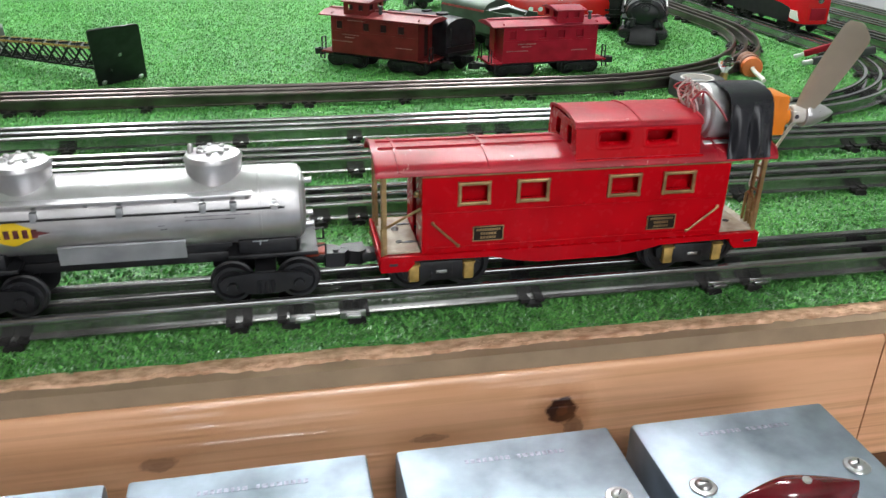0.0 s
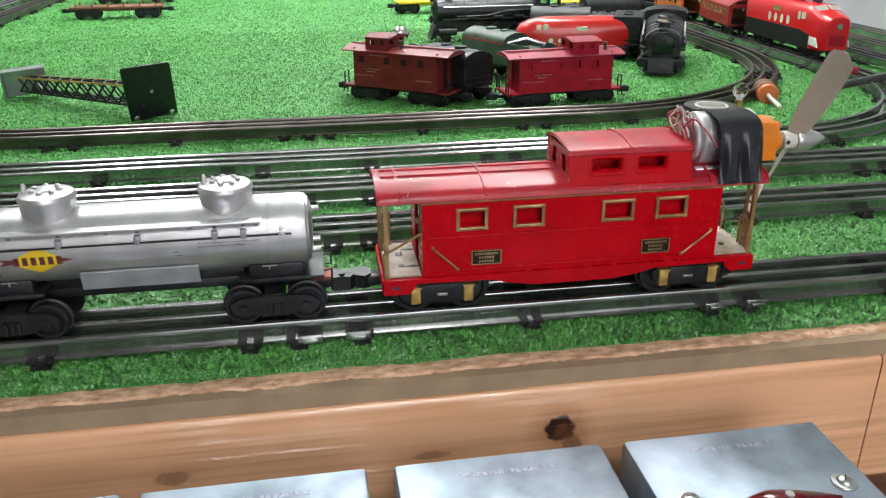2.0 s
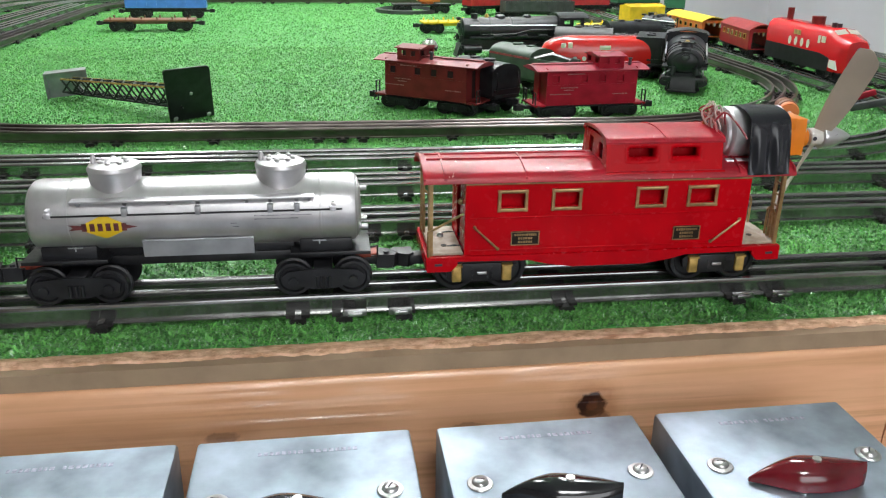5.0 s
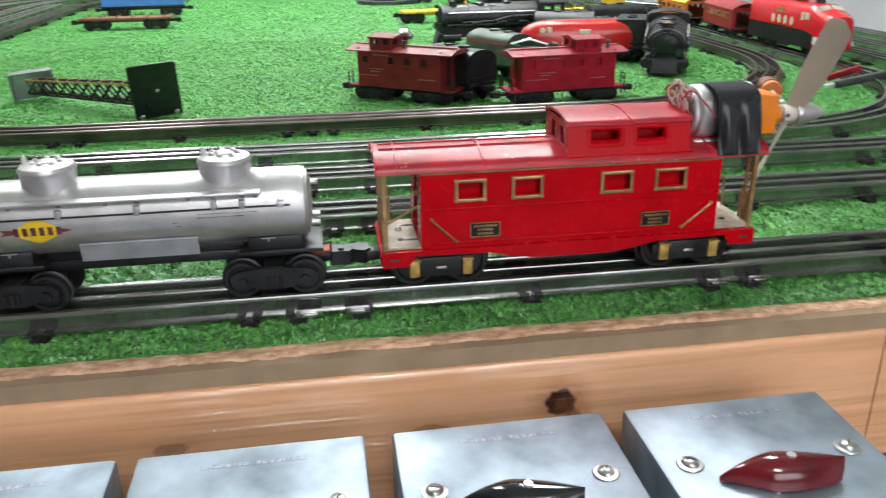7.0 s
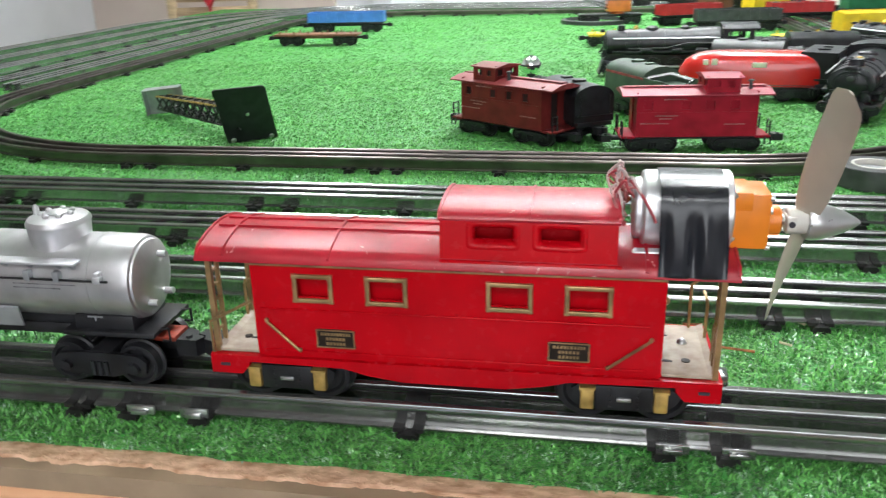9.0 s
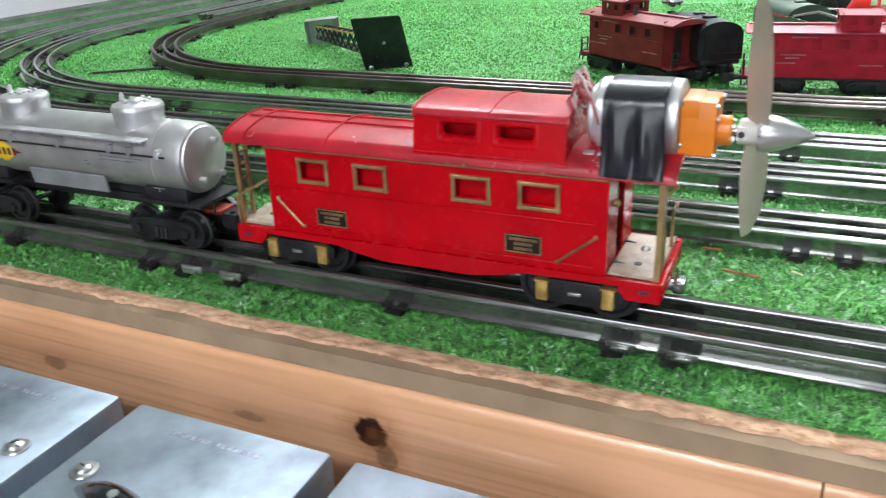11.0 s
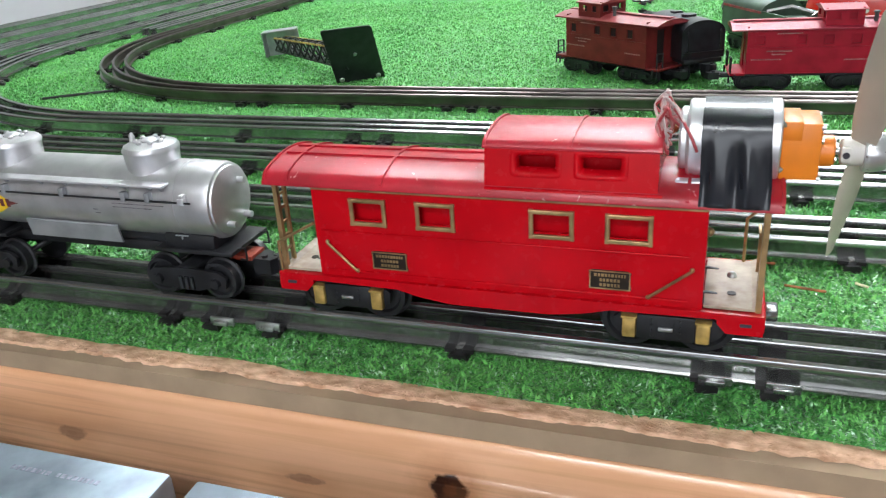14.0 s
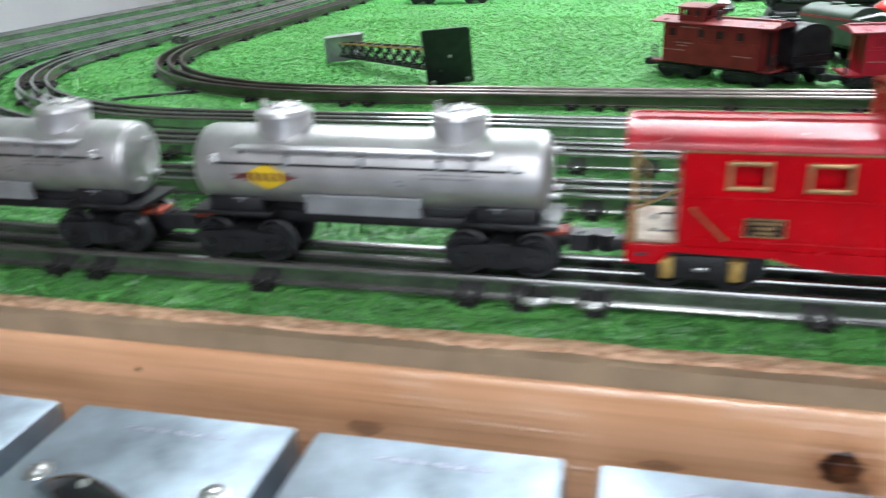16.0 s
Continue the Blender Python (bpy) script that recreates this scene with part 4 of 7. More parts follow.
def prop_motor(at):
    """Motor lying along x on the caboose roof; the origin is the middle of the shaft at the motor's left face."""
    m = made(thing("propeller_motor", "silver motor with orange gearbox and beige propeller, taped to caboose", "motor", at))
    X = Matrix.Rotation(math.pi / 2, 4, "Y")
    b = fresh()
    lathe(b, [(0, 0.001), (0.0125, 0.001), (0.0135, 0.002), (0.0135, 0.004), (0.0160, 0.0045), (0.0168, 0.0055), (0.0168, 0.036), (0.0174, 0.0362), (0.0174, 0.0405), (0.0166, 0.0412), (0, 0.0412)], X, 40)
    part("motor_can", b, ALU, m, "silver motor can")
    b = fresh()
    box(b, 0.0005, 0.034, -0.0175, 0.0120, -0.0215, -0.0140, 0.0012)
    part("motor_foot", b, ALU, m, "silver foot")
    for a in (0.7, 2.4, 3.9, 5.5):
        b = fresh(); rod(b, (0.0410, 0.0145 * math.cos(a), 0.0145 * math.sin(a)), (0.0424, 0.0135 * math.cos(a), 0.0135 * math.sin(a)), 0.0014)
        part("motor_screw", b, SCREW, m)
    # tape: a wide strip over the can, hanging down in folds on both sides
    b = fresh()
    rows = []
    half = [(-0.0283, -0.0212), (-0.0280, -0.0190), (-0.0276, -0.0155), (-0.0272, -0.0115), (-0.0268, -0.0070), (-0.0264, -0.0025), (-0.0259, 0.0020), (-0.0253, 0.0065), (-0.0242, 0.0105), (-0.0222, 0.0138), (-0.0180, 0.0161), (-0.0120, 0.0174), (-0.0055, 0.0178)]
    path = half + [(0.0, 0.0177), (0.0050, 0.0171), (0.0100, 0.0148), (0.0140, 0.0112), (0.0168, 0.0060), (0.0180, 0.0), (0.0186, -0.0060), (0.0190, -0.0120), (0.0196, -0.0180)]
    nx = 30
    for i, (y, z) in enumerate(path):
        hang = max(0.0, min(1.0, (0.008 - z) / 0.02))
        row = []
        for k in range(nx + 1):
            f = k / nx
            fold = 0.0019 * hang * min(1, 0.15 + (z + 0.0218) / 0.010) * (math.sin(f * 15 + 0.6 + z * 12) + 0.4 * math.sin(f * 27 - z * 20))
            row.append(b.verts.new((0.0105 + (0.0265 + 0.0012 * hang) * f + 0.0005 * hang, y + fold * (1 if y < 0 else -1), z)))
        rows.append(row)
    inner = [[b.verts.new((v.co.x, v.co.y * 0.975, v.co.z - 0.0004)) for v in row] for row in rows]
    for p, q in zip(rows, rows[1:]):
        for k in range(nx):
            b.faces.new((p[k], p[k + 1], q[k + 1], q[k]))
    for p, q in zip(inner, inner[1:]):
        for k in range(nx):
            b.faces.new((q[k], q[k + 1], p[k + 1], p[k]))
    for p, q, i, j in zip(rows, rows[1:], inner, inner[1:]):
        b.faces.new((q[0], j[0], i[0], p[0]))
        b.faces.new((p[nx], i[nx], j[nx], q[nx]))
    for o, i in ((rows[0], inner[0]), (rows[-1][::-1], inner[-1][::-1])):
        for k in range(nx):
            b.faces.new((o[k + 1], o[k], i[k], i[k + 1]))
    part("tape", b, TAPE, m, "wrinkled black tape strapping the motor down", smooth=1.2)
    # gearbox
    b = fresh()
    box(b, 0.0413, 0.0565, -0.0110, 0.0110, -0.0118, 0.0124, 0.0010)
    box(b, 0.0416, 0.0490, -0.0113, 0.0113, 0.0050, 0.0130, 0.0006)
    g = part("gearbox", b, ORANGE, m, "orange plastic gearbox")
    g.location.z = -0.002
    b = fresh(); lathe(b, [(0, 0.0560), (0.0066, 0.0560), (0.0066, 0.0618), (0.0060, 0.0624), (0, 0.0624)], X @ Matrix.Translation((0.002, 0, 0)), 28)
    part("gear_neck", b, ORANGE, g)
    for y, z in ((-0.0098, 0.0105), (-0.0098, -0.0110), (0.0098, 0.0105), (0.0098, -0.0110), (-0.0085, 0.0045)):
        b = fresh(); rod(b, (0.0558, y, z), (0.0574, y, z), 0.0014)
        part("gear_screw", b, SCREW, g)
    b = fresh()
    rod(b, (0.0620, 0, -0.002), (0.0760, 0, -0.002), 0.0016)
    for a in range(5):
        t = a * 1.256
        rod(b, (0.0622, 0.0046 * math.cos(t), -0.002 + 0.0046 * math.sin(t)), (0.0632, 0.0046 * math.cos(t), -0.002 + 0.0046 * math.sin(t)), 0.0010, n=8)
    part("shaft", b, SCREW, m, "steel shaft").location.z = -0.002
    # propeller
    hub = Matrix.Translation((0.0712, 0, -0.002))
    p = new("propeller"); p.parent = m
    p.location.z = -0.002
    tagged(p, "two-bladed beige propeller with a pointed spinner")
    b = fresh(); lathe(b, [(0, -0.0062), (0.0052, -0.0062), (0.0058, -0.0055), (0.0058, 0.003), (0, 0.003)], hub @ X, 24)
    box(b, 0.0645, 0.0685, -0.0060, 0.0060, -0.0052, 0.0012, 0.0008)
    part("hub", b, PALE, p, "pale hub clamp")
    b = fresh(); rod(b, (0.0665, -0.0058, -0.002), (0.0665, -0.0064, -0.002), 0.0014)
    part("set_screw", b, INK, p)
    b = fresh(); lathe(b, [(0.0, 0.002), (0.0078, 0.002), (0.0083, 0.0035), (0.0079, 0.0075), (0.0065, 0.0125), (0.0043, 0.0178), (0.0020, 0.0220), (0.0008, 0.0236), (0, 0.0240)], hub @ X, 32)
    part("spinner", b, SPINNER, p, "satin silver pointed spinner")
    up = Vector((0.0, -0.0365, 0.0580)).normalized()
    for s in (1, -1):
        b = fresh()
        d = up * s
        sidev = Vector((1, 0, 0)).cross(d)
        L = 0.0700
        rings = []
        n = 22
        for k in range(n + 1):
            f = k / n
            chord = 0.0172 * (0.42 + 1.0 * f ** 0.6 * (1 - 0.42 * f)) * (1 if f < 0.9 else math.sqrt(max(0.02, 1 - ((f - 0.9) / 0.102) ** 2)))
            th = 0.0030 * (1 - 0.72 * f)
            tw = radians(58 - 36 * f) * 1
            cd = (math.cos(tw) * sidev + math.sin(tw) * Vector((1, 0, 0)) * 1)
            nd = (-math.sin(tw) * sidev + math.cos(tw) * Vector((1, 0, 0)))
            o = Vector((0.0722, 0, -0.002)) + d * (0.002 + L * f)
            shape = [(-0.5, 0), (-0.42, 0.35), (-0.2, 0.5), (0.1, 0.42), (0.38, 0.2), (0.5, 0), (0.38, -0.15), (0, -0.28), (-0.35, -0.25)]
            rings.append([b.verts.new(o + cd * (u * chord) + nd * (v * th)) for u, v in shape])
        for a, c in zip(rings, rings[1:]):
            for k in range(9):
                b.faces.new((a[k], a[(k + 1) % 9], c[(k + 1) % 9], c[k]))
        b.faces.new(rings[0][::-1]); b.faces.new(rings[-1])
        part("blade", b, PROP, p, smooth=1.0)
    b = fresh()
    tube(b, [(-0.0038 + 0.0036 * math.cos(a), 0.0045, 0.0050 + 0.0042 * math.sin(a)) for a in [2 * math.pi * k / 16 for k in range(16)]], 0.0011)
    part("wire_loop", b, mat("copper_loop", (0.42, 0.12, 0.05), 0.35, 0.7), m, "coppery wire loop behind the can")
    # tangle of wires at the back of the can
    rng = random.Random(4)
    for k in range(13):
        w = (WIRE_RED, WIRE_WHITE, WIRE_PINK, WIRE_WHITE)[k % 4]
        y = -0.0125 + 0.0017 * k + rng.uniform(-0.001, 0.001)
        top = rng.uniform(0.0155, 0.0205)
        pts = [(0.0015, y * 0.6, rng.uniform(0.004, 0.011)), (-0.002 - rng.uniform(0, 0.002), y, top - 0.004), (-0.0035 - rng.uniform(0, 0.003), y - 0.001, top), (-0.0050 - rng.uniform(0, 0.006), y + rng.uniform(-0.005, 0.004), top - rng.uniform(0.002, 0.008)), (-0.0020 - rng.uniform(0, 0.007), y - rng.uniform(-0.002, 0.005), rng.uniform(0.005, 0.011)), (-0.0020 - rng.uniform(0, 0.005), y - rng.uniform(0.0, 0.006), rng.uniform(-0.004, 0.004)), (-0.0030, y - 0.002, rng.uniform(-0.002, 0.003))]
        if k in (1, 4):
            pts = [(-0.002, -0.009 + 0.002 * k, 0.012), (-0.001, -0.012, 0.0175 - 0.0006 * k), (0.003, -0.0165, 0.011), (0.007, -0.0200 - 0.0004 * k, 0.005), (0.0095, -0.0245, 0.0)]
        fine = []
        for i in range(len(pts) - 1):
            for f in (0, 0.25, 0.5, 0.75):
                p0, p1, p2, p3 = [Vector(pts[max(0, min(len(pts) - 1, i + q))]) for q in (-1, 0, 1, 2)]
                fine.append(0.5 * (2 * p1 + (p2 - p0) * f + (2 * p0 - 5 * p1 + 4 * p2 - p3) * f * f + (3 * p1 - p0 - 3 * p2 + p3) * f ** 3))
        b = fresh(); tube(b, fine, 0.00062, 6)
        part("wire", b, w, m, "thin insulated wire")
    return m


prop_motor(pose(0.2425, 0.4365, 0.1150))


# ---- silver two-dome tank car ----
def tank_car(at):
    t = made(thing("tank_car", "silver two-dome toy tank car with a yellow diamond emblem", "toy train car", at, "tank cars"))
    R, ZC, L = 0.0216, 0.0525, 0.0965
    b = fresh()
    prof = [(0, -L - 0.002), (R * 0.55, -L - 0.0016), (R * 0.85, -L - 0.0002), (R * 0.96, -L + 0.0018), (R, -L + 0.005), (R, -0.074), (R + 0.0003, -0.0738), (R + 0.0003, -0.0728), (R, -0.0726), (R, 0.0726), (R + 0.0003, 0.0728), (R + 0.0003, 0.0738), (R, 0.074), (R, L - 0.005), (R * 0.96, L - 0.0018), (R * 0.90, L - 0.0012), (R * 0.88, L - 0.0002), (R * 0.6, L + 0.0016), (0, L + 0.002)]
    lathe(b, prof, Matrix.Translation((0, 0, ZC)) @ Matrix.Rotation(math.pi / 2, 4, "Y"), 48)
    part("tank", b, SILVER, t, "silver-painted horizontal tank")
    for x in (-0.0480, 0.0500):
        b = fresh()
        lathe(b, [(0.0140, ZC + 0.012), (0.0152, ZC + 0.0270), (0.0156, ZC + 0.0277), (0.0156, ZC + 0.0288), (0.0144, ZC + 0.0306), (0.0090, ZC + 0.0318), (0, ZC + 0.0323)], Matrix.Translation((x, 0, 0)), 32)
        d = part("dome", b, SILVER, t, "silver dome with valves on top")
        for k in range(7):
            a = k * 0.9
            vx, vy = x + 0.0075 * math.cos(a), 0.0075 * math.sin(a)
            b = fresh(); lathe(b, [(0.0012, ZC + 0.0310), (0.0012, ZC + 0.0320), (0.0016, ZC + 0.0322), (0.0016, ZC + 0.0331), (0.0008, ZC + 0.0337), (0, ZC + 0.0337)], Matrix.Translation((vx, vy, 0)), 8)
            part("valve", b, SILVER, d)
        b = fresh(); lathe(b, [(0.0048, ZC + 0.0312), (0.0048, ZC + 0.0328), (0.0030, ZC + 0.0338), (0, ZC + 0.0342)], Matrix.Translation((x, 0, 0)), 14)
        part("hatch", b, SILVER, d)
        b = fresh(); lathe(b, [(0.0016, ZC + 0.029), (0.0016, ZC + 0.0345), (0.0008, ZC + 0.0362), (0, ZC + 0.0365)], Matrix.Translation((x - 0.0115, 0, 0)), 10)
        part("safety_valve", b, SILVER, d)
    for s in (-1, 1):
        b = fresh()
        box(b, -0.070, 0.070, min(s * 0.0150, s * 0.0232), max(s * 0.0150, s * 0.0232), ZC + 0.0130, ZC + 0.0144, 0.0004)
        part("walkway", b, ALU, t, "silver walkway board")
        for x in (-0.066, -0.040, -0.015, 0.0018, 0.030, 0.0438, 0.0596, 0.067):
            b = fresh(); prism(b, [(s * 0.0186, ZC + 0.0095), (s * 0.0228, ZC + 0.0138), (s * 0.0164, ZC + 0.0138)], x - 0.001, x + 0.001)
            part("bracket", b, SILVER_DULL, t)
        b = fresh(); tube(b, [(-0.0850, s * 0.0233, ZC + 0.0058), (0.0865, s * 0.0233, ZC + 0.0058)], 0.0006)
        part("handrail", b, BLACK, t, "dark wire handrail")
        for x in (-0.0827, 0.0810):
            b = fresh(); box(b, x - 0.0020, x + 0.0020, min(s * 0.0205, s * 0.0243), max(s * 0.0205, s * 0.0243), ZC + 0.0046, ZC + 0.0082, 0.0006); box(b, x - 0.0012, x + 0.0012, min(s * 0.0195, s * 0.0236), max(s * 0.0195, s * 0.0236), ZC + 0.0078, ZC + 0.0100, 0.0004)
            part("rail_post", b, ALU, t, "shiny rail post")
        for x in (-0.040, 0.0018, 0.0438, 0.0596):
            b = fresh(); box(b, x - 0.0016, x + 0.0016, min(s * 0.0205, s * 0.0240), max(s * 0.0205, s * 0.0240), ZC + 0.0046, ZC + 0.0100, 0.0003)
            part("rail_stanchion", b, SILVER_DULL, t)
        # emblem and small print, following the tank's curve
        def skin(bm, outline, lift):
            r = R + lift
            vs = [bm.verts.new((x, s * r * math.cos(z / R), ZC + r * math.sin(z / R))) for x, z in outline]
            bm.faces.new(vs if s < 0 else vs[::-1])
        x0 = s * 0.0525 if s < 0 else 0.0525
        b = fresh()
        strips = 12
        for k in range(strips):
            z0, z1 = -0.0094 + 0.0148 * k / strips, -0.0094 + 0.0148 * (k + 1) / strips
            w = lambda z: 0.0112 * min(1, 1.35 * (1 - abs(z + 0.0020) / 0.0076) + 0.05)
            skin(b, [(x0 - w(z0), z0), (x0 + w(z0), z0), (x0 + w(z1), z1), (x0 - w(z1), z1)], 0.0003)
        e = part("emblem", b, YELLOW, t, "yellow diamond emblem")
        b = fresh()
        skin(b, [(x0 + 0.0112, -0.0034), (x0 + 0.0190, -0.0018), (x0 + 0.0112, -0.0002)], 0.0004)
        part("arrow_tip", b, EMBLEM_INK, e, "red arrow tip")
        b = fresh()
        skin(b, [(x0 - 0.0200, -0.0036), (x0 - 0.0112, -0.0030), (x0 - 0.0112, -0.0006), (x0 - 0.0200, 0.0000), (x0 - 0.0175, -0.0018)], 0.0004)
        part("arrow", b, EMBLEM_INK, e, "red arrow")
        b = fresh()
        for k in range(6):
            cx = x0 - 0.0112 + 0.0045 * k
            skin(b, [(cx - 0.0014, -0.0042), (cx + 0.0014, -0.0042), (cx + 0.0014, 0.0006), (cx - 0.0014, 0.0006)], 0.0006)
        part("lettering_bar", b, EMBLEM_INK, e, "dark brown lettering bars")
        b = fresh()
        for z, a0, a1 in ((0.0022, 0.034, 0.068), (0.0002, 0.034, 0.060), (-0.0020, 0.020, 0.0235), (-0.0042, 0.021, 0.0245)):
            skin(b, [(a0, z), (a1, z), (a1, z + 0.0006), (a0, z + 0.0006)], 0.0003)
        part("lettering_bar", b, FAINT_INK, t, "small faint print bars")
        b = fresh()
        for k in range(20):
            xa, xb = -0.094 + 0.188 * k / 20, -0.094 + 0.188 * (k + 1) / 20
            skin(b, [(xa, -0.0205), (xb, -0.0205), (xb, -0.0200), (xa, -0.0200)], 0.0003)
        part("seam_line", b, SILVER_DULL, t)
        for x in (-0.072, 0.072):
            b = fresh(); box(b, x - 0.0042, x + 0.0042, min(s * 0.0160, s * 0.0169), max(s * 0.0160, s * 0.0169), ZC - 0.0166, ZC - 0.0160); box(b, x - 0.0004, x + 0.0004, min(s * 0.0160, s * 0.0169), max(s * 0.0160, s * 0.0169), ZC - 0.0185, ZC - 0.0159)
            part("strap_bolt", b, SILVER_DULL, t)
    for y, z in ((0.006, 0.010), (-0.008, -0.011), (0.008, -0.011)):
        b = fresh(); rod(b, (L, y, ZC + z), (L + 0.006, y, ZC + z), 0.0018, n=10)
        part("end_stud", b, SILVER, t)
    b = fresh()
    box(b, -0.056, 0.056, -0.006, 0.006, 0.0265, 0.0320, 0.0005)
    box(b, -0.085, 0.085, -0.007, 0.007, 0.0205, 0.0265, 0.0005)
    for s in (-1, 1):
        box(b, min(s * 0.054, s * 0.1035), max(s * 0.054, s * 0.1035), -0.019, 0.019, 0.0265, 0.0290, 0.0005)
        box(b, min(s * 0.060, s * 0.092), max(s * 0.060, s * 0.092), -0.0165, 0.0165, 0.0288, 0.0370, 0.001)
    part("frame", b, BLACK, t, "black pressed-metal frame")
    for s in (-1, 1):
        b = fresh(); prism(b, [(s * 0.0178, 0.0302), (s * 0.0188, 0.0300), (s * 0.0205, 0.0405), (s * 0.0194, 0.0412)], -0.0325, 0.0325)
        part("side_plate", b, SILVER_DULL, t, "grey lettered side plate")
        for y in (-0.012, 0.012):
            b = fresh(); tube(b, [(s * 0.1025, y, 0.0285), (s * 0.108, y, 0.0295), (s * 0.108, y, 0.0225), (s * 0.104, y, 0.0225)], 0.0007)
            part("step", b, BLACK, t)
        truck(t, s * 0.0735, 0.0185, 0.0112, 0.0205)
        knuckle(t, s * 0.088, s, 0.0165)
        b = fresh(); box(b, min(s * 0.094, s * 0.1085), max(s * 0.094, s * 0.1085), -0.0085, 0.0060, 0.0200, 0.0228, 0.0008)
        part("drawbar", b, RUST, t, "rusty red drawbar over the coupler")
    return t


TANK_X = -0.0885
first_tank = tank_car(pose(TANK_X, TRAIN_Y, RAIL_TOP))
copy_thing(first_tank, pose(TANK_X - 0.2385, TRAIN_Y, RAIL_TOP))


# ---- steel control boxes on the shelf ----
def control_box(at, lever, turn, steel_label):
    c = made(thing("control_box", steel_label, "control box", at, "control boxes"))
    W, D = 0.0565, 0.119
    b = fresh()
    prism(b, [(-W, -0.052), (-W, -0.0022), (-W + 0.0006, -0.0006), (-W + 0.0022, 0.0), (W - 0.0022, 0.0), (W - 0.0006, -0.0006), (W, -0.0022), (W, -0.052), (W - 0.0012, -0.052), (W - 0.0012, -0.0024), (W - 0.0026, -0.0012), (-W + 0.0026, -0.0012), (-W + 0.0012, -0.0024), (-W + 0.0012, -0.052)], -D, 0.0, "y")
    part("cover", b, STEEL_PLATE, c, "folded galvanised steel cover plate")
    b = fresh(); box(b, -W + 0.0015, W - 0.0015, -D + 0.001, -0.0012, -0.0848, -0.0016, 0.001)
    part("case", b, BLACK, c, "black case under the plate")
    b = fresh(); box(b, -W + 0.0014, W - 0.0014, -0.0011, -0.0002, -0.060, -0.0014)
    part("rear_plate", b, STEEL_PLATE, c)
    for s in (-1, 1):
        b = fresh(); lathe(b, [(0.0024, 0.0001), (0.0064, 0.0001), (0.0066, 0.0005), (0.0062, 0.0010), (0.0042, 0.0013), (0.0024, 0.0010)], Matrix.Translation((s * 0.0415, -0.0505, 0)), 24)
        part("washer", b, SCREW, c)
        b = fresh(); lathe(b, [(0.0042, 0.0011), (0.0042, 0.0016), (0.0036, 0.0026), (0.0022, 0.0033), (0, 0.0035)], Matrix.Translation((s * 0.0415, -0.0505, 0)), 20)
        sc = part("screw", b, SCREW, c, "slotted nickel screw")
        b = fresh(); box(b, -0.0021, 0.0021, -0.0004, 0.0004, 0.0024, 0.00355)
        part("slot", b, INK, sc, at=pose(s * 0.0415, -0.0505, 0, 0, 0, 35 * s + 20))
    # pointed lever: a raised fin swept along its length
    m = Matrix.Translation((-0.004, -0.069, 0.0)) @ Matrix.Rotation(radians(turn), 4, "Z")
    b = fresh()
    rings = []
    n = 20
    for k in range(n + 1):
        f = k / n
        x = -0.030 + 0.057 * f
        w = 0.0095 * math.sin(math.pi * min(1, 0.06 + f * 0.9)) ** 0.7 * (0.25 + 0.75 * min(1, f * 2.5))
        h = 0.0125 * (1 - (1 - min(1, f * 1.9)) ** 2) * (1 - 0.18 * f) + 0.002
        rings.append([b.verts.new(m @ Vector((x, y * w, 0.0012 + z * h))) for y, z in ((-1, 0), (-0.95, 0.55), (-0.5, 0.92), (0, 1), (0.5, 0.92), (0.95, 0.55), (1, 0))])
    for p, q in zip(rings, rings[1:]):
        for k in range(6):
            b.faces.new((p[k], p[k + 1], q[k + 1], q[k]))
        b.faces.new((p[6], p[0], q[0], q[6]))
    b.faces.new(rings[0]); b.faces.new(rings[-1][::-1])
    lv = part("lever", b, lever, c, "glossy black control lever" if lever is BLACK_GLOSS else "glossy maroon control lever", smooth=0.9)
    b = fresh()
    rod(b, m @ Vector((0.002, 0, 0.0125)), m @ Vector((0.002, 0, 0.0150)), 0.0022, n=12)
    part("rivet", b, SCREW, lv)
    for x, y in ((-0.0125, -0.069), (-0.0105, -0.076)):
        b = fresh(); lathe(b, [(0.0019, 0.0001), (0.0019, 0.0008), (0.0010, 0.0014), (0, 0.0015)], Matrix.Translation((x, y, 0)), 12)
        part("contact", b, SCREW, c)
    rng = random.Random(3)
    b = fresh()
    k = -0.024
    while k < 0.026:
        w = rng.uniform(0.0014, 0.0026)
        if not -0.003 < k < 0.001:
            box(b, k, k + w, -0.0150, -0.0122, 0.00005, 0.0002)
        k += w + 0.0011
    part("lettering_bar", b, FADED_RED, c, "faded red lettering bars")
    return c


BOX_Y, BOX_Z = 0.3205, -0.0200
for x, lv, tn in ((-0.402, BLACK_GLOSS, -12), (-0.276, BLACK_GLOSS, -16), (-0.1495, BLACK_GLOSS, -14), (-0.0265, BLACK_GLOSS, -14), (0.101, BLACK_GLOSS, -12), (0.2265, MAROON, -8)):
    control_box(pose(x, BOX_Y, BOX_Z, 0, 0, random.uniform(-0.6, 0.6)), lv, tn, "steel control box with a glossy %s lever on a pine shelf" % ("maroon" if lv is MAROON else "black"))


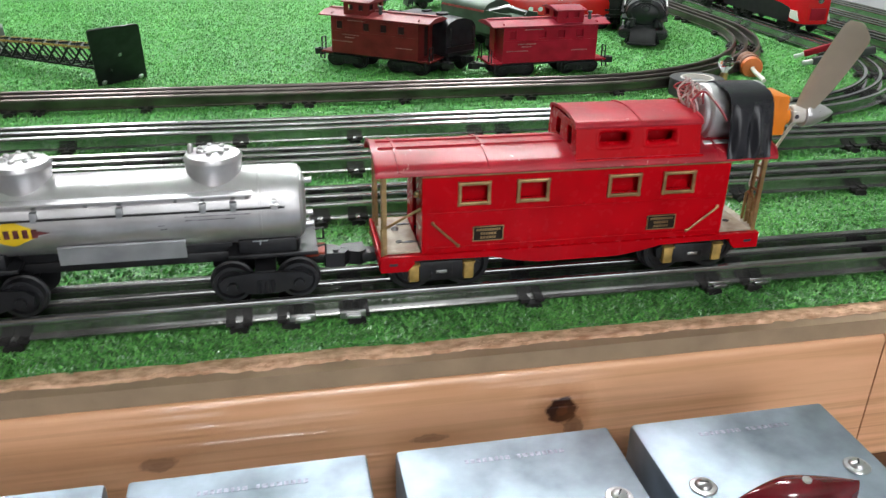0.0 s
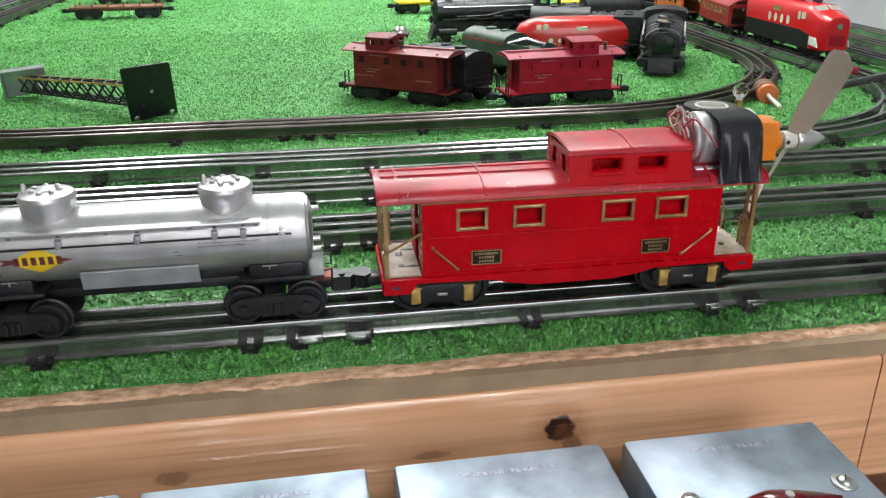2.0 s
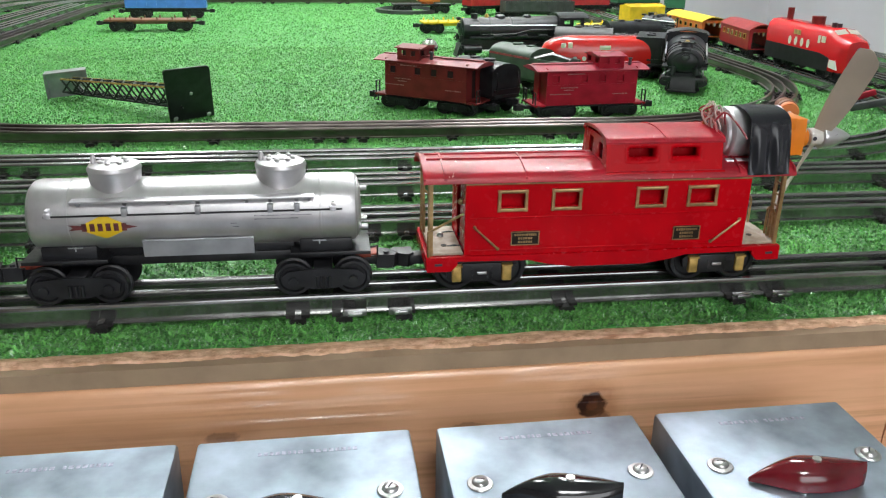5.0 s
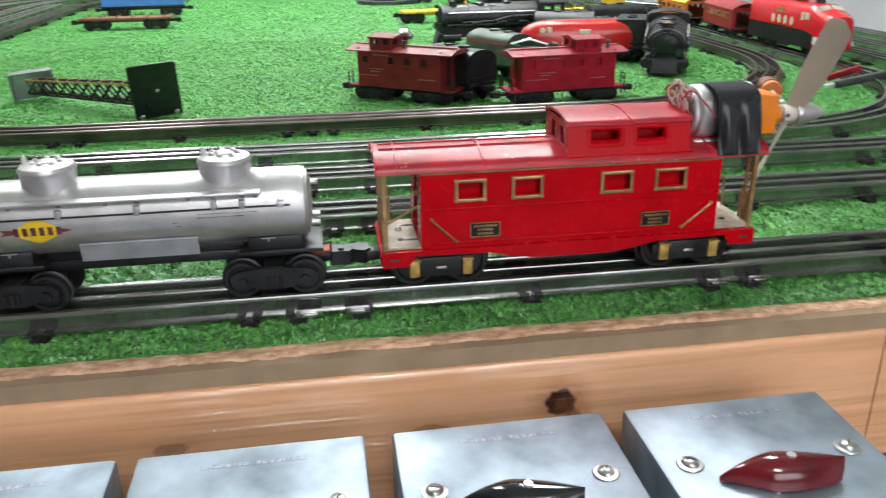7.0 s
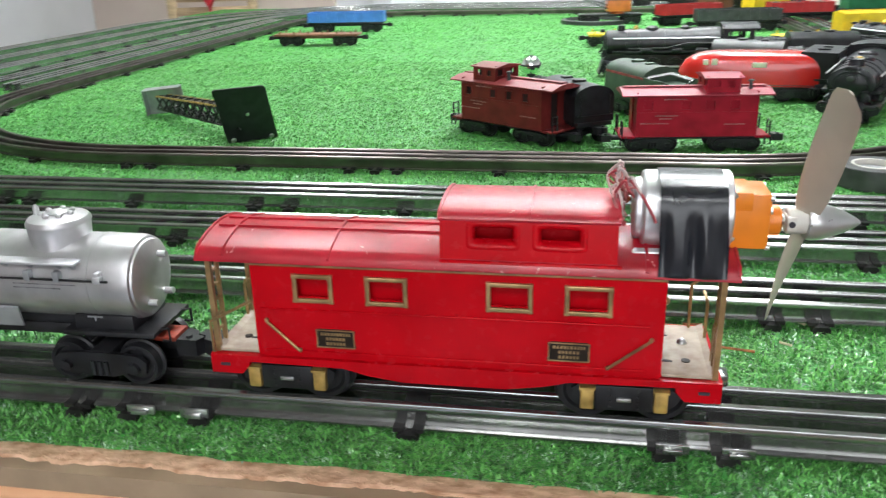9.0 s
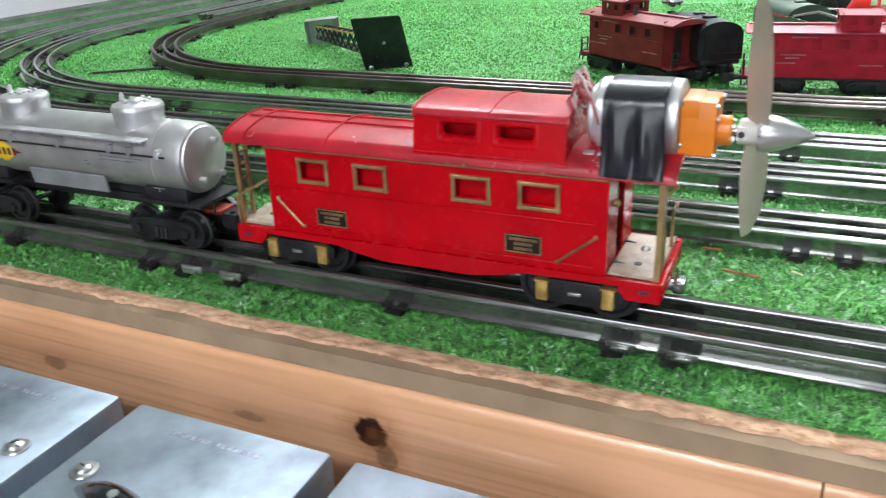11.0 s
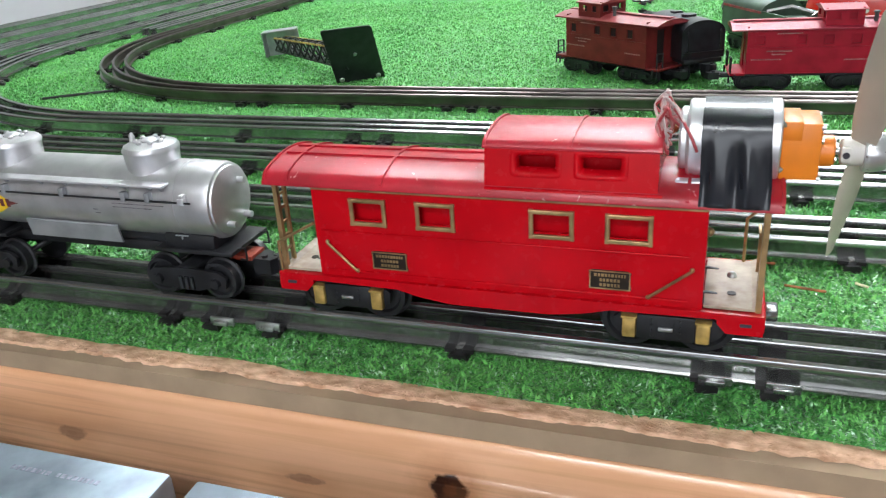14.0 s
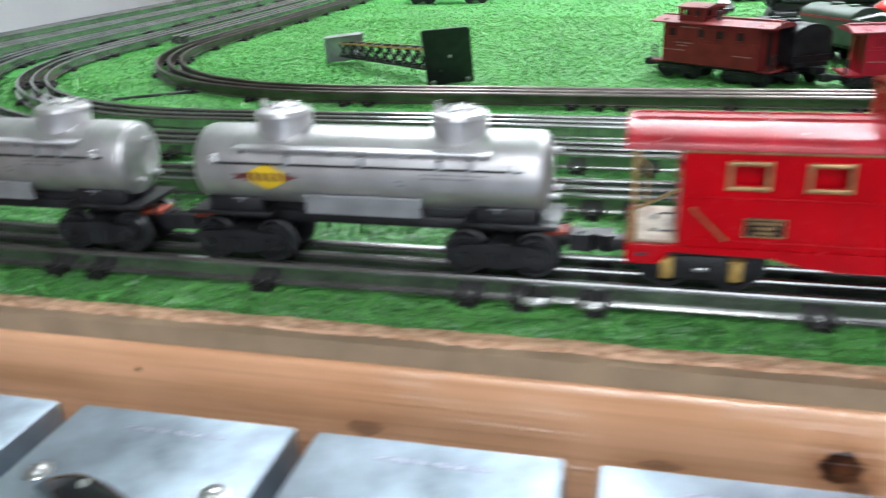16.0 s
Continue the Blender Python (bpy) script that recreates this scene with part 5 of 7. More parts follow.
# ---- cars and engines standing on the turf ----
GREEN_TENDER = mat("dull_green_plastic", (0.045, 0.075, 0.05), 0.45, scale=40, vary=0.2, bump=0.05)
STREAM_RED = mat("orange_red_plastic", (0.60, 0.016, 0.012), 0.25, scale=20, vary=0.03, coat=0.5, even=True)
DIESEL_RED = mat("bright_red_plastic", (0.60, 0.010, 0.014), 0.25, scale=20, vary=0.03, coat=0.5, even=True)
DARK_GREY = mat("dark_grey_plastic", (0.045, 0.048, 0.05), 0.45, scale=50, vary=0.2, bump=0.1)
COAL = mat("coal_load", (0.03, 0.03, 0.033), 0.5, scale=250, vary=0.4, bump=1.0)
WINDOW_PALE = mat("pale_window_insert", (0.7, 0.66, 0.5), 0.3, scale=40, vary=0.1)
TEAL = mat("teal_plastic", (0.01, 0.22, 0.15), 0.4, scale=40, vary=0.1)
CAR_YELLOW = mat("car_yellow", (0.72, 0.50, 0.02), 0.4, scale=40, vary=0.1)
CAR_RED = mat("car_red", (0.42, 0.02, 0.025), 0.4, scale=40, vary=0.1)
CAR_GREEN = mat("car_green", (0.02, 0.13, 0.06), 0.4, scale=40, vary=0.1)
CAR_WHITE = mat("car_white", (0.68, 0.68, 0.63), 0.4, scale=40, vary=0.05)
CAR_ORANGE = mat("car_orange", (0.62, 0.15, 0.03), 0.4, scale=40, vary=0.1)
CAR_BLUE = mat("car_blue", (0.06, 0.20, 0.60), 0.4, scale=40, vary=0.08)
CAR_BROWN = mat("car_brown", (0.19, 0.08, 0.045), 0.5, scale=40, vary=0.15)
MAROON_CAR = mat("car_maroon", (0.30, 0.015, 0.02), 0.35, scale=40, vary=0.1)


def windowed_side(b, L, y, s, z0, z1, holes, t=0.0012):
    pierced(b, -L, L, z0, z1, min(s * y, s * (y - t)), max(s * y, s * (y - t)), holes)


def sp_caboose(at, color, roof, label, L, cup_at, cup_half, inside, mirror=1):
    """Plastic caboose: windowed body, flat-arched roof, cupola, end porches with railings."""
    c = made(thing("toy_caboose", label, "toy train car", at, "parked cabooses"))
    W, Z0, Z1 = 0.0245, 0.0225, 0.0790
    B = L - 0.016
    holes = [(mirror * x - 0.0042, mirror * x + 0.0042, 0.0600, 0.0710) for x in (-B * 0.80, -B * 0.18, B * 0.22, B * 0.62)]
    for s in (-1, 1):
        b = fresh(); windowed_side(b, B, W, s, Z0, Z1, holes)
        side = part("side_wall", b, color, c)
        for z in (Z0 + 0.0005, 0.0555, Z1 - 0.004):
            b = fresh(); box(b, -B, B, min(s * W, s * (W + 0.0006)), max(s * W, s * (W + 0.0006)), z, z + 0.0008)
            part("belt_line", b, color, side)
        for h in holes:
            b = fresh(); frame_ring(b, h[0] - 0.0012, h[1] + 0.0012, h[2] - 0.0012, h[3] + 0.0012, s * W, s, 0.0012, 0.0007)
            part("window_frame", b, color, side)
        y0, y1 = min(s * W, s * (W + 0.0002)), max(s * W, s * (W + 0.0002))
        for x0, x1, z in ((-0.045, -0.020, 0.0515), (-0.040, -0.026, 0.0475), (0.030, 0.052, 0.0395), (-0.060, -0.030, 0.0410), (-0.036, -0.012, 0.0735)):
            b = fresh()
            k = x0
            while k < x1:
                box(b, k, min(k + 0.0016, x1), y0, y1, z - 0.0008, z + 0.0008)
                k += 0.0023
            part("lettering_bar", b, FAINT_PRINT, side, "small pale lettering bars")
    # filler block; the brown caboose's is near-black in place of an unlit inside
    b = fresh(); box(b, -B + 0.002, B - 0.002, -W + 0.0035, W - 0.0035, Z0 + 0.001, Z1 - 0.003)
    part("inner_core", b, inside, c)
    for s in (-1, 1):
        b = fresh(); pierced(b, -W + 0.0012, W - 0.0012, Z0, Z1 + 0.004, min(s * B, s * (B - 0.0012)), max(s * B, s * (B - 0.0012)), [(-0.0065, 0.0065, Z0 + 0.003, 0.0705)], "x")
        part("end_wall", b, color, c)
        b = fresh()
        box(b, min(s * B, s * L), max(s * B, s * L), -W, W, Z0 - 0.002, Z0 + 0.0012, 0.0005)
        part("porch", b, color, c)
        xe = s * (L - 0.0015)
        for q in (-1, 1):
            b = fresh()
            for y in (q * (W - 0.001), q * 0.014):
                tube(b, [(xe, y, Z0), (xe, y, Z0 + 0.021)], 0.0009, 6)
            for z in (Z0 + 0.021, Z0 + 0.012):
                tube(b, [(xe, q * (W - 0.001), z), (xe, q * 0.014, z)], 0.0008, 6)
            part("railing", b, BLACK, c, "black porch railing")
        truck(c, s * (L * 0.56), 0.0165, 0.0112, 0.0205)
        knuckle(c, s * (L - 0.012), s, 0.0160)
        for y in (-1, 1):
            b = fresh()
            tube(b, [(s * (L - 0.006), y * W, Z0), (s * (L - 0.006), y * (W + 0.001), 0.012), (s * (L - 0.0), y * (W + 0.001), 0.012), (s * (L - 0.0), y * W, Z0)], 0.0009, 6)
            part("step", b, BLACK, c)
    b = fresh()
    top = [(-0.0275, 0.0795), (-0.012, 0.0845), (0, 0.0855), (0.012, 0.0845), (0.0275, 0.0795)]
    prism(b, top + [(0.0275, 0.0780), (-0.0275, 0.0780)], -L, L)
    r = part("roof", b, roof, c)
    b = fresh(); box(b, -L + 0.003, L - 0.003, -0.0042, 0.0042, 0.0862, 0.0874)
    part("catwalk", b, roof, r)
    b = fresh()
    cx = mirror * cup_at
    pierced(b, cx - cup_half, cx + cup_half, 0.0795, 0.1010, -0.0215, -0.0200, [(cx - cup_half * 0.62, cx - cup_half * 0.22, 0.0885, 0.0965), (cx + cup_half * 0.22, cx + cup_half * 0.62, 0.0885, 0.0965)])
    pierced(b, cx - cup_half, cx + cup_half, 0.0795, 0.1010, 0.0200, 0.0215, [(cx - cup_half * 0.62, cx - cup_half * 0.22, 0.0885, 0.0965), (cx + cup_half * 0.22, cx + cup_half * 0.62, 0.0885, 0.0965)])
    for k in (-1, 1):
        x0, x1 = sorted((cx + k * cup_half, cx + k * (cup_half - 0.0015)))
        pierced(b, -0.0200, 0.0200, 0.0795, 0.1025, x0, x1, [(-0.0165, -0.0065, 0.0885, 0.0970), (0.0065, 0.0165, 0.0885, 0.0970)], "x")
    cu = part("cupola", b, color, c)
    b = fresh(); box(b, cx - cup_half + 0.006, cx + cup_half - 0.006, -0.0175, 0.0175, 0.082, 0.1005)
    part("cupola_core", b, inside, cu)
    b = fresh(); prism(b, [(-0.0235, 0.1010), (0, 0.1050), (0.0235, 0.1010), (0.0235, 0.0998), (-0.0235, 0.0998)], cx - cup_half - 0.003, cx + cup_half + 0.003)
    part("cupola_roof", b, roof, cu)
    b = fresh(); rod(b, (cx + mirror * (cup_half + 0.013), -0.012, 0.083), (cx + mirror * (cup_half + 0.013), -0.012, 0.0945), 0.0021); rod(b, (cx + mirror * (cup_half + 0.013), -0.012, 0.0945), (cx + mirror * (cup_half + 0.013), -0.012, 0.0965), 0.0034, 0.0028)
    part("smokejack", b, DARK_GREY, c, "small dark smokejack")
    b = fresh(); box(b, -L + 0.006, L - 0.006, -0.018, 0.018, 0.0180, 0.0222)
    part("underframe", b, BLACK, c)
    return c


sp_caboose(pose(0.136, 1.068, 0.003, 0, 0, -35.5) @ Matrix.Diagonal((1.06, 1.0, 0.84, 1)), BROWN_RED, mat("tuscan_roof", (0.20, 0.022, 0.024), 0.45, scale=50, vary=0.12), "tuscan brown plastic toy caboose standing on the turf", 0.0755, -0.026, 0.0165, INTERIOR_SHADE)
sp_caboose(pose(0.340, 1.022, 0.003, 0, 0, 6) @ Matrix.Diagonal((1.0, 1.0, 0.81, 1)), RED_DULL, mat("crimson_roof", (0.30, 0.014, 0.035), 0.45, scale=50, vary=0.12), "crimson red plastic toy caboose standing on the turf", 0.081, 0.027, 0.0180, RED_DULL)


def tender(at, body, label, L=0.082, W=0.0255, H=0.074, stripe=None, rounded=True, load=True):
    t = made(thing("toy_tender", label, "toy train tender", at, "tenders"))
    prof = [(-W, 0.026), (-W, H - 0.014)] + ([(-W * math.cos(a), H - 0.014 + 0.014 * math.sin(a)) for a in [math.pi * k / 12 for k in range(1, 12)]] if rounded else [(-W + 0.003, H), (W - 0.003, H)]) + [(W, H - 0.014), (W, 0.026)]
    b = fresh()
    prism(b, prof, -L, L * 0.28)
    box(b, L * 0.28, L, -W, -W + 0.002, 0.026, H - 0.012)
    box(b, L * 0.28, L, W - 0.002, W, 0.026, H - 0.012)
    box(b, L * 0.28, L - 0.001, -W + 0.002, W - 0.002, 0.026, 0.050)
    bd = part("body", b, body, t)
    b = fresh()
    rod(b, (-L * 0.5, 0, H - 0.001), (-L * 0.5, 0, H + 0.0022), 0.0085, n=18)
    box(b, -L * 0.15, -L * 0.02, -0.006, 0.006, H - 0.002, H + 0.0018, 0.0006)
    part("hatch", b, body, bd)
    if load:
        b = fresh()
        bmesh.ops.create_grid(b, x_segments=14, y_segments=10, size=0.5, matrix=Matrix.Translation((L * 0.63, 0, H - 0.018)) @ Matrix.Diagonal((L * 0.68, 2 * W - 0.006, 1, 1)))
        for v in b.verts:
            v.co.z += 0.007 * noise.noise(v.co * 130) + 0.008 * math.cos(v.co.y * 55)
        part("coal", b, COAL, bd, "black coal load", smooth=0)
    else:
        b = fresh(); tube(b, [(L * 0.35, -W + 0.004, H - 0.012), (L * 0.55, 0, H - 0.006), (L * 0.8, W - 0.006, H - 0.014), (L * 0.95, 0.004, H - 0.016)], 0.0022)
        part("whistle_wire", b, RAIL, bd, "silver loop inside the open tender")
    if stripe:
        for s in (-1, 1):
            b = fresh(); box(b, -L + 0.002, L * 0.27, min(s * W, s * (W + 0.0004)), max(s * W, s * (W + 0.0004)), H - 0.0155, H - 0.0125)
            part("stripe", b, stripe, bd, "dull red stripe")
    b = fresh(); box(b, -L - 0.002, L + 0.002, -W + 0.003, W - 0.003, 0.021, 0.0262, 0.0008)
    box(b, -L - 0.0025, -L - 0.0005, -W * 0.9, W * 0.9, 0.031, 0.034)
    part("frame", b, BLACK, t)
    for s in (-1, 1):
        truck(t, s * L * 0.58, 0.0165, 0.0112, 0.0205)
    knuckle(t, -L + 0.012, -1, 0.018)
    for s in (-1, 1):
        b = fresh()
        tube(b, [(-L - 0.0012, s * W * 0.75, 0.034), (-L - 0.003, s * W * 0.75, 0.036), (-L - 0.003, s * W * 0.75, 0.055), (-L - 0.0012, s * W * 0.75, 0.057)], 0.0008, 6)
        part("grab_iron", b, BLACK, t)
    return t


tender(pose(0.196, 1.100, 0.003, 0, 0, 119.5), LOCO_BLACK, "black plastic toy tender with a rounded back", 0.075, 0.0255, 0.068)
tender(pose(0.308, 1.190, 0.003, 0, 0, -62), GREEN_TENDER, "grey-green toy tender with a dull red stripe", 0.076, 0.027, 0.070, RED_INK, True, False)
tender(pose(0.510, 1.480, 0.003, 0, 0, -20), DARK_GREY, "dark grey toy tender loaded with coal", 0.085, 0.027, 0.068)
tender(pose(0.572, 1.375, 0.003, 0, 0, 66), LOCO_BLACK, "black toy tender with a flat top", 0.075, 0.027, 0.070, None, False, False)


def chrome_lamp(at):
    t = made(thing("beacon_post", "chrome ball beacon on a short black post", "toy lamp", at))
    b = fresh(); lathe(b, [(0, 0), (0.013, 0), (0.013, 0.003), (0.004, 0.006), (0.0032, 0.055), (0.006, 0.057), (0.006, 0.060), (0, 0.060)], None, 16)
    part("post", b, BLACK, t)
    b = fresh(); ball(b, (0, 0, 0.0715), 0.0135, 24)
    part("globe", b, CHROME, t, "polished chrome globe")
    b = fresh(); lathe(b, [(0.0139, 0.071), (0.0139, 0.073)], None, 24)
    lathe(b, [(0, 0.0855), (0.004, 0.0852), (0.0045, 0.084)], None, 12)
    part("band", b, INK, t)


chrome_lamp(pose(0.148, 1.211, 0.001, 0, 0, 0) @ Matrix.Diagonal((1, 1, 0.96, 1)))


def steam_engine(at, label, L=0.125, big=1.0):
    """Black toy steam engine; its smokebox front looks along -x."""
    e = made(thing("toy_steam_engine", label, "toy locomotive", at, "steam engines"))
    R, ZC = 0.0205 * big, 0.048 * big
    X = Matrix.Rotation(math.pi / 2, 4, "Y")
    b = fresh()
    lathe(b, [(0, -L), (R * 0.72, -L), (R * 0.8, -L + 0.002), (R * 0.93, -L + 0.003), (R * 0.95, -L * 0.72), (R * 0.99, -L * 0.72), (R, -L * 0.70), (R * 1.02, 0.0), (R * 1.12, L * 0.35), (R * 1.12, L * 0.56), (0, L * 0.56)], Matrix.Translation((0, 0, ZC)) @ X, 32)
    bo = part("boiler", b, LOCO_BLACK, e, "black boiler")
    for x in (-L * 0.55, -L * 0.2, L * 0.15, L * 0.4):
        b = fresh(); lathe(b, [(R * 1.0, x - 0.0015), (R * 1.06, x - 0.0012), (R * 1.06, x + 0.0012), (R * 1.0, x + 0.0015)], Matrix.Translation((0, 0, ZC)) @ X, 32)
        part("boiler_band", b, LOCO_BLACK, bo)
    b = fresh()
    lathe(b, [(0, -0.004), (R * 0.45, -0.003), (R * 0.62, -0.0005), (R * 0.62, 0.001)], Matrix.Translation((-L, 0, ZC)) @ X, 24)
    rod(b, (-L - 0.006, 0, ZC + R * 0.35), (-L, 0, ZC + R * 0.35), 0.0052)
    part("smokebox_front", b, LOCO_BLACK, bo)
    b = fresh(); lathe(b, [(0, -0.0014), (0.0022, -0.0011), (0.0038, 0), (0.0038, 0.001)], Matrix.Translation((-L - 0.006, 0, ZC + R * 0.35)) @ X, 16)
    part("headlight", b, DARK_GREY, bo, "small dark headlight lens")
    b = fresh()
    lathe(b, [(0.008, ZC + R * 0.8), (0.0068, ZC + R * 1.1), (0.0068, ZC + R * 1.22), (0.0078, ZC + R * 1.28), (0.0058, ZC + R * 1.28), (0, ZC + R * 1.1)], Matrix.Translation((-L * 0.78, 0, 0)), 18)
    part("chimney", b, LOCO_BLACK, bo)
    for x, w in ((-L * 0.36, 0.012), (L * 0.08, 0.010)):
        b = fresh(); lathe(b, [(w, ZC + R * 0.7), (w * 0.9, ZC + R * 1.10), (w * 0.6, ZC + R * 1.20), (0, ZC + R * 1.24)], Matrix.Translation((x, 0, 0)), 18)
        part("dome", b, LOCO_BLACK, bo)
    for s in (-1, 1):
        b = fresh(); tube(b, [(-L * 0.9, s * (R + 0.001), ZC + R * 0.45), (L * 0.5, s * (R + 0.003), ZC + R * 0.45)], 0.001, 6)
        part("handrail", b, ALU, bo, "thin bright handrail")
        b = fresh(); box(b, -L * 0.9, L * 0.5, min(s * 0.014, s * 0.0265), max(s * 0.014, s * 0.0265), ZC - R * 0.62, ZC - R * 0.45, 0.0006)
        part("running_board", b, LOCO_BLACK, e)
        b = fresh(); rod(b, (-L * 0.98, s * 0.0205, 0.020), (-L * 0.70, s * 0.0205, 0.020), 0.0078, n=18)
        part("cylinder", b, LOCO_BLACK, e)
        b = fresh(); box(b, -L * 0.7, L * 0.25, min(s * 0.0235, s * 0.0255), max(s * 0.0235, s * 0.0255), 0.0165, 0.0195, 0.0006)
        part("side_rod", b, ALU, e, "nickel side rod")
        for k in range(3):
            b = fresh()
            x = -L * 0.34 + k * L * 0.30
            rr = 0.0165
            lathe(b, [(rr * 1.07, s * 0.0155), (rr * 1.07, s * 0.017), (rr, s * 0.0172), (rr * 0.97, s * 0.0215), (rr * 0.82, s * 0.0215), (rr * 0.8, s * 0.0205), (rr * 0.3, s * 0.0205), (rr * 0.25, s * 0.0225), (0, s * 0.0225)], Matrix.Translation((x, 0, rr)) @ Matrix.Rotation(-math.pi / 2, 4, "X"), 24)
            for q in range(8):
                a = q * math.pi / 4
                rod(b, (x + rr * 0.3 * math.cos(a), s * 0.0208, rr + rr * 0.3 * math.sin(a)), (x + rr * 0.8 * math.cos(a), s * 0.0208, rr + rr * 0.8 * math.sin(a)), 0.0009, n=6)
            part("driving_wheel", b, LOCO_BLACK, e)
    b = fresh()
    prism(b, [(-L * 1.0, 0.032), (-L * 0.96, ZC - R * 0.7), (-L * 0.80, ZC - R * 0.6), (L * 0.9, ZC - R * 0.6), (L * 0.9, 0.018), (-L * 0.9, 0.016), (-L * 1.01, 0.010), (-L * 1.07, 0.006), (-L * 1.07, 0.009), (-L * 1.04, 0.022)], -0.0145, 0.0145, "y")
    part("frame", b, LOCO_BLACK, e)
    b = fresh(); box(b, -L * 1.02, -L * 0.97, -0.024, 0.024, 0.021, 0.028, 0.001)
    pilot = part("pilot", b, LOCO_BLACK, e)
    b = fresh(); box(b, -L * 1.08, -L * 1.05, -0.017, 0.017, 0.004, 0.008, 0.001)
    part("toe_bar", b, LOCO_BLACK, pilot)
    for k in range(-4, 5):
        b = fresh(); rod(b, (-L * 0.99, k * 0.0042, 0.023), (-L * 1.07 + abs(k) * 0.0022, k * 0.0048, 0.006), 0.0013, n=6)
        part("pilot_rod", b, LOCO_BLACK, pilot)
    b = fresh(); box(b, -L - 0.0085, -L - 0.0005, -0.0055, 0.0055, ZC + R * 0.78, ZC + R * 1.02, 0.001)
    part("number_board", b, LOCO_BLACK, bo)
    for s in (-1, 1):
        b = fresh(); lathe(b, [(0, -0.007), (0.0042, -0.006), (0.0042, 0.006), (0, 0.007)], Matrix.Translation((-L - 0.001, s * R * 0.62, ZC - R * 0.65)), 12)
        part("air_pump", b, LOCO_BLACK, e)
        b = fresh(); tube(b, [(-L * 0.98, s * R * 0.5, ZC - R * 0.2), (-L * 1.06, s * R * 0.85, ZC - R * 0.8), (-L * 1.0, s * 0.021, 0.030)], 0.0013, 6)
        part("brace_rod", b, LOCO_BLACK, e)
        b = fresh(); tube(b, [(-L * 0.70, s * (R + 0.002), ZC - R * 0.30), (-L * 0.2, s * (R + 0.004), ZC - R * 0.25), (L * 0.1, s * (R + 0.003), ZC + R * 0.10), (L * 0.5, s * (R + 0.004), ZC + R * 0.10)], 0.0013, 6)
        part("pipe", b, LOCO_BLACK, e)
        for k, x in enumerate((-L * 0.45, -L * 0.05, L * 0.28)):
            b = fresh(); rod(b, (x - 0.010, s * (R + 0.001), ZC - R * 0.42), (x + 0.010, s * (R + 0.001), ZC - R * 0.42), 0.0042, n=12)
            part("air_tank", b, LOCO_BLACK, e)
    b = fresh(); lathe(b, [(0.0046, 0), (0.0040, 0.004), (0.0018, 0.007), (0, 0.0075)], Matrix.Translation((-L * 0.58, 0, ZC + R * 0.98)), 14)
    part("bell", b, GOLD_PAINT, bo, "small brass bell")
    wheelset(e, -L * 0.83, 0.0085)
    wheelset(e, L * 0.62, 0.0085)
    b = fresh()
    for s in (-1, 1):
        pierced(b, L * 0.55, L * 0.95, ZC - R * 0.7, ZC + R * 1.1, min(s * 0.0265, s * 0.025), max(s * 0.0265, s * 0.025), [(L * 0.62, L * 0.74, ZC + R * 0.25, ZC + R * 0.85), (L * 0.77, L * 0.89, ZC + R * 0.25, ZC + R * 0.85)])
    pierced(b, -0.025, 0.025, ZC - R * 0.7, ZC + R * 1.25, L * 0.55, L * 0.562, [], "x")
    cab = part("cab", b, LOCO_BLACK, e)
    b = fresh(); a = arch(0.0285, ZC + R * 1.05, ZC + R * 1.4)
    prism(b, a + [(y, z - 0.0015) for y, z in a[::-1]], L * 0.53, L * 1.02)
    part("cab_roof", b, LOCO_BLACK, cab)
    return e


steam_engine(pose(0.592, 1.270, 0.003, 0, 0, 66) @ Matrix.Diagonal((1, 1.3, 0.93, 1)), "black toy steam engine standing on the turf, pilot forward", 0.118, 1.12)
steam_engine(pose(0.378, 1.575, 0.003, 0, 0, 3) @ Matrix.Diagonal((0.93, 1.2, 1.0, 1)), "long glossy black toy steam engine parked on the turf", 0.135, 1.15)
tender(pose(0.590, 1.612, 0.003, 0, 0, 182), LOCO_BLACK, "long black toy tender with a rounded back", 0.088, 0.027, 0.068)


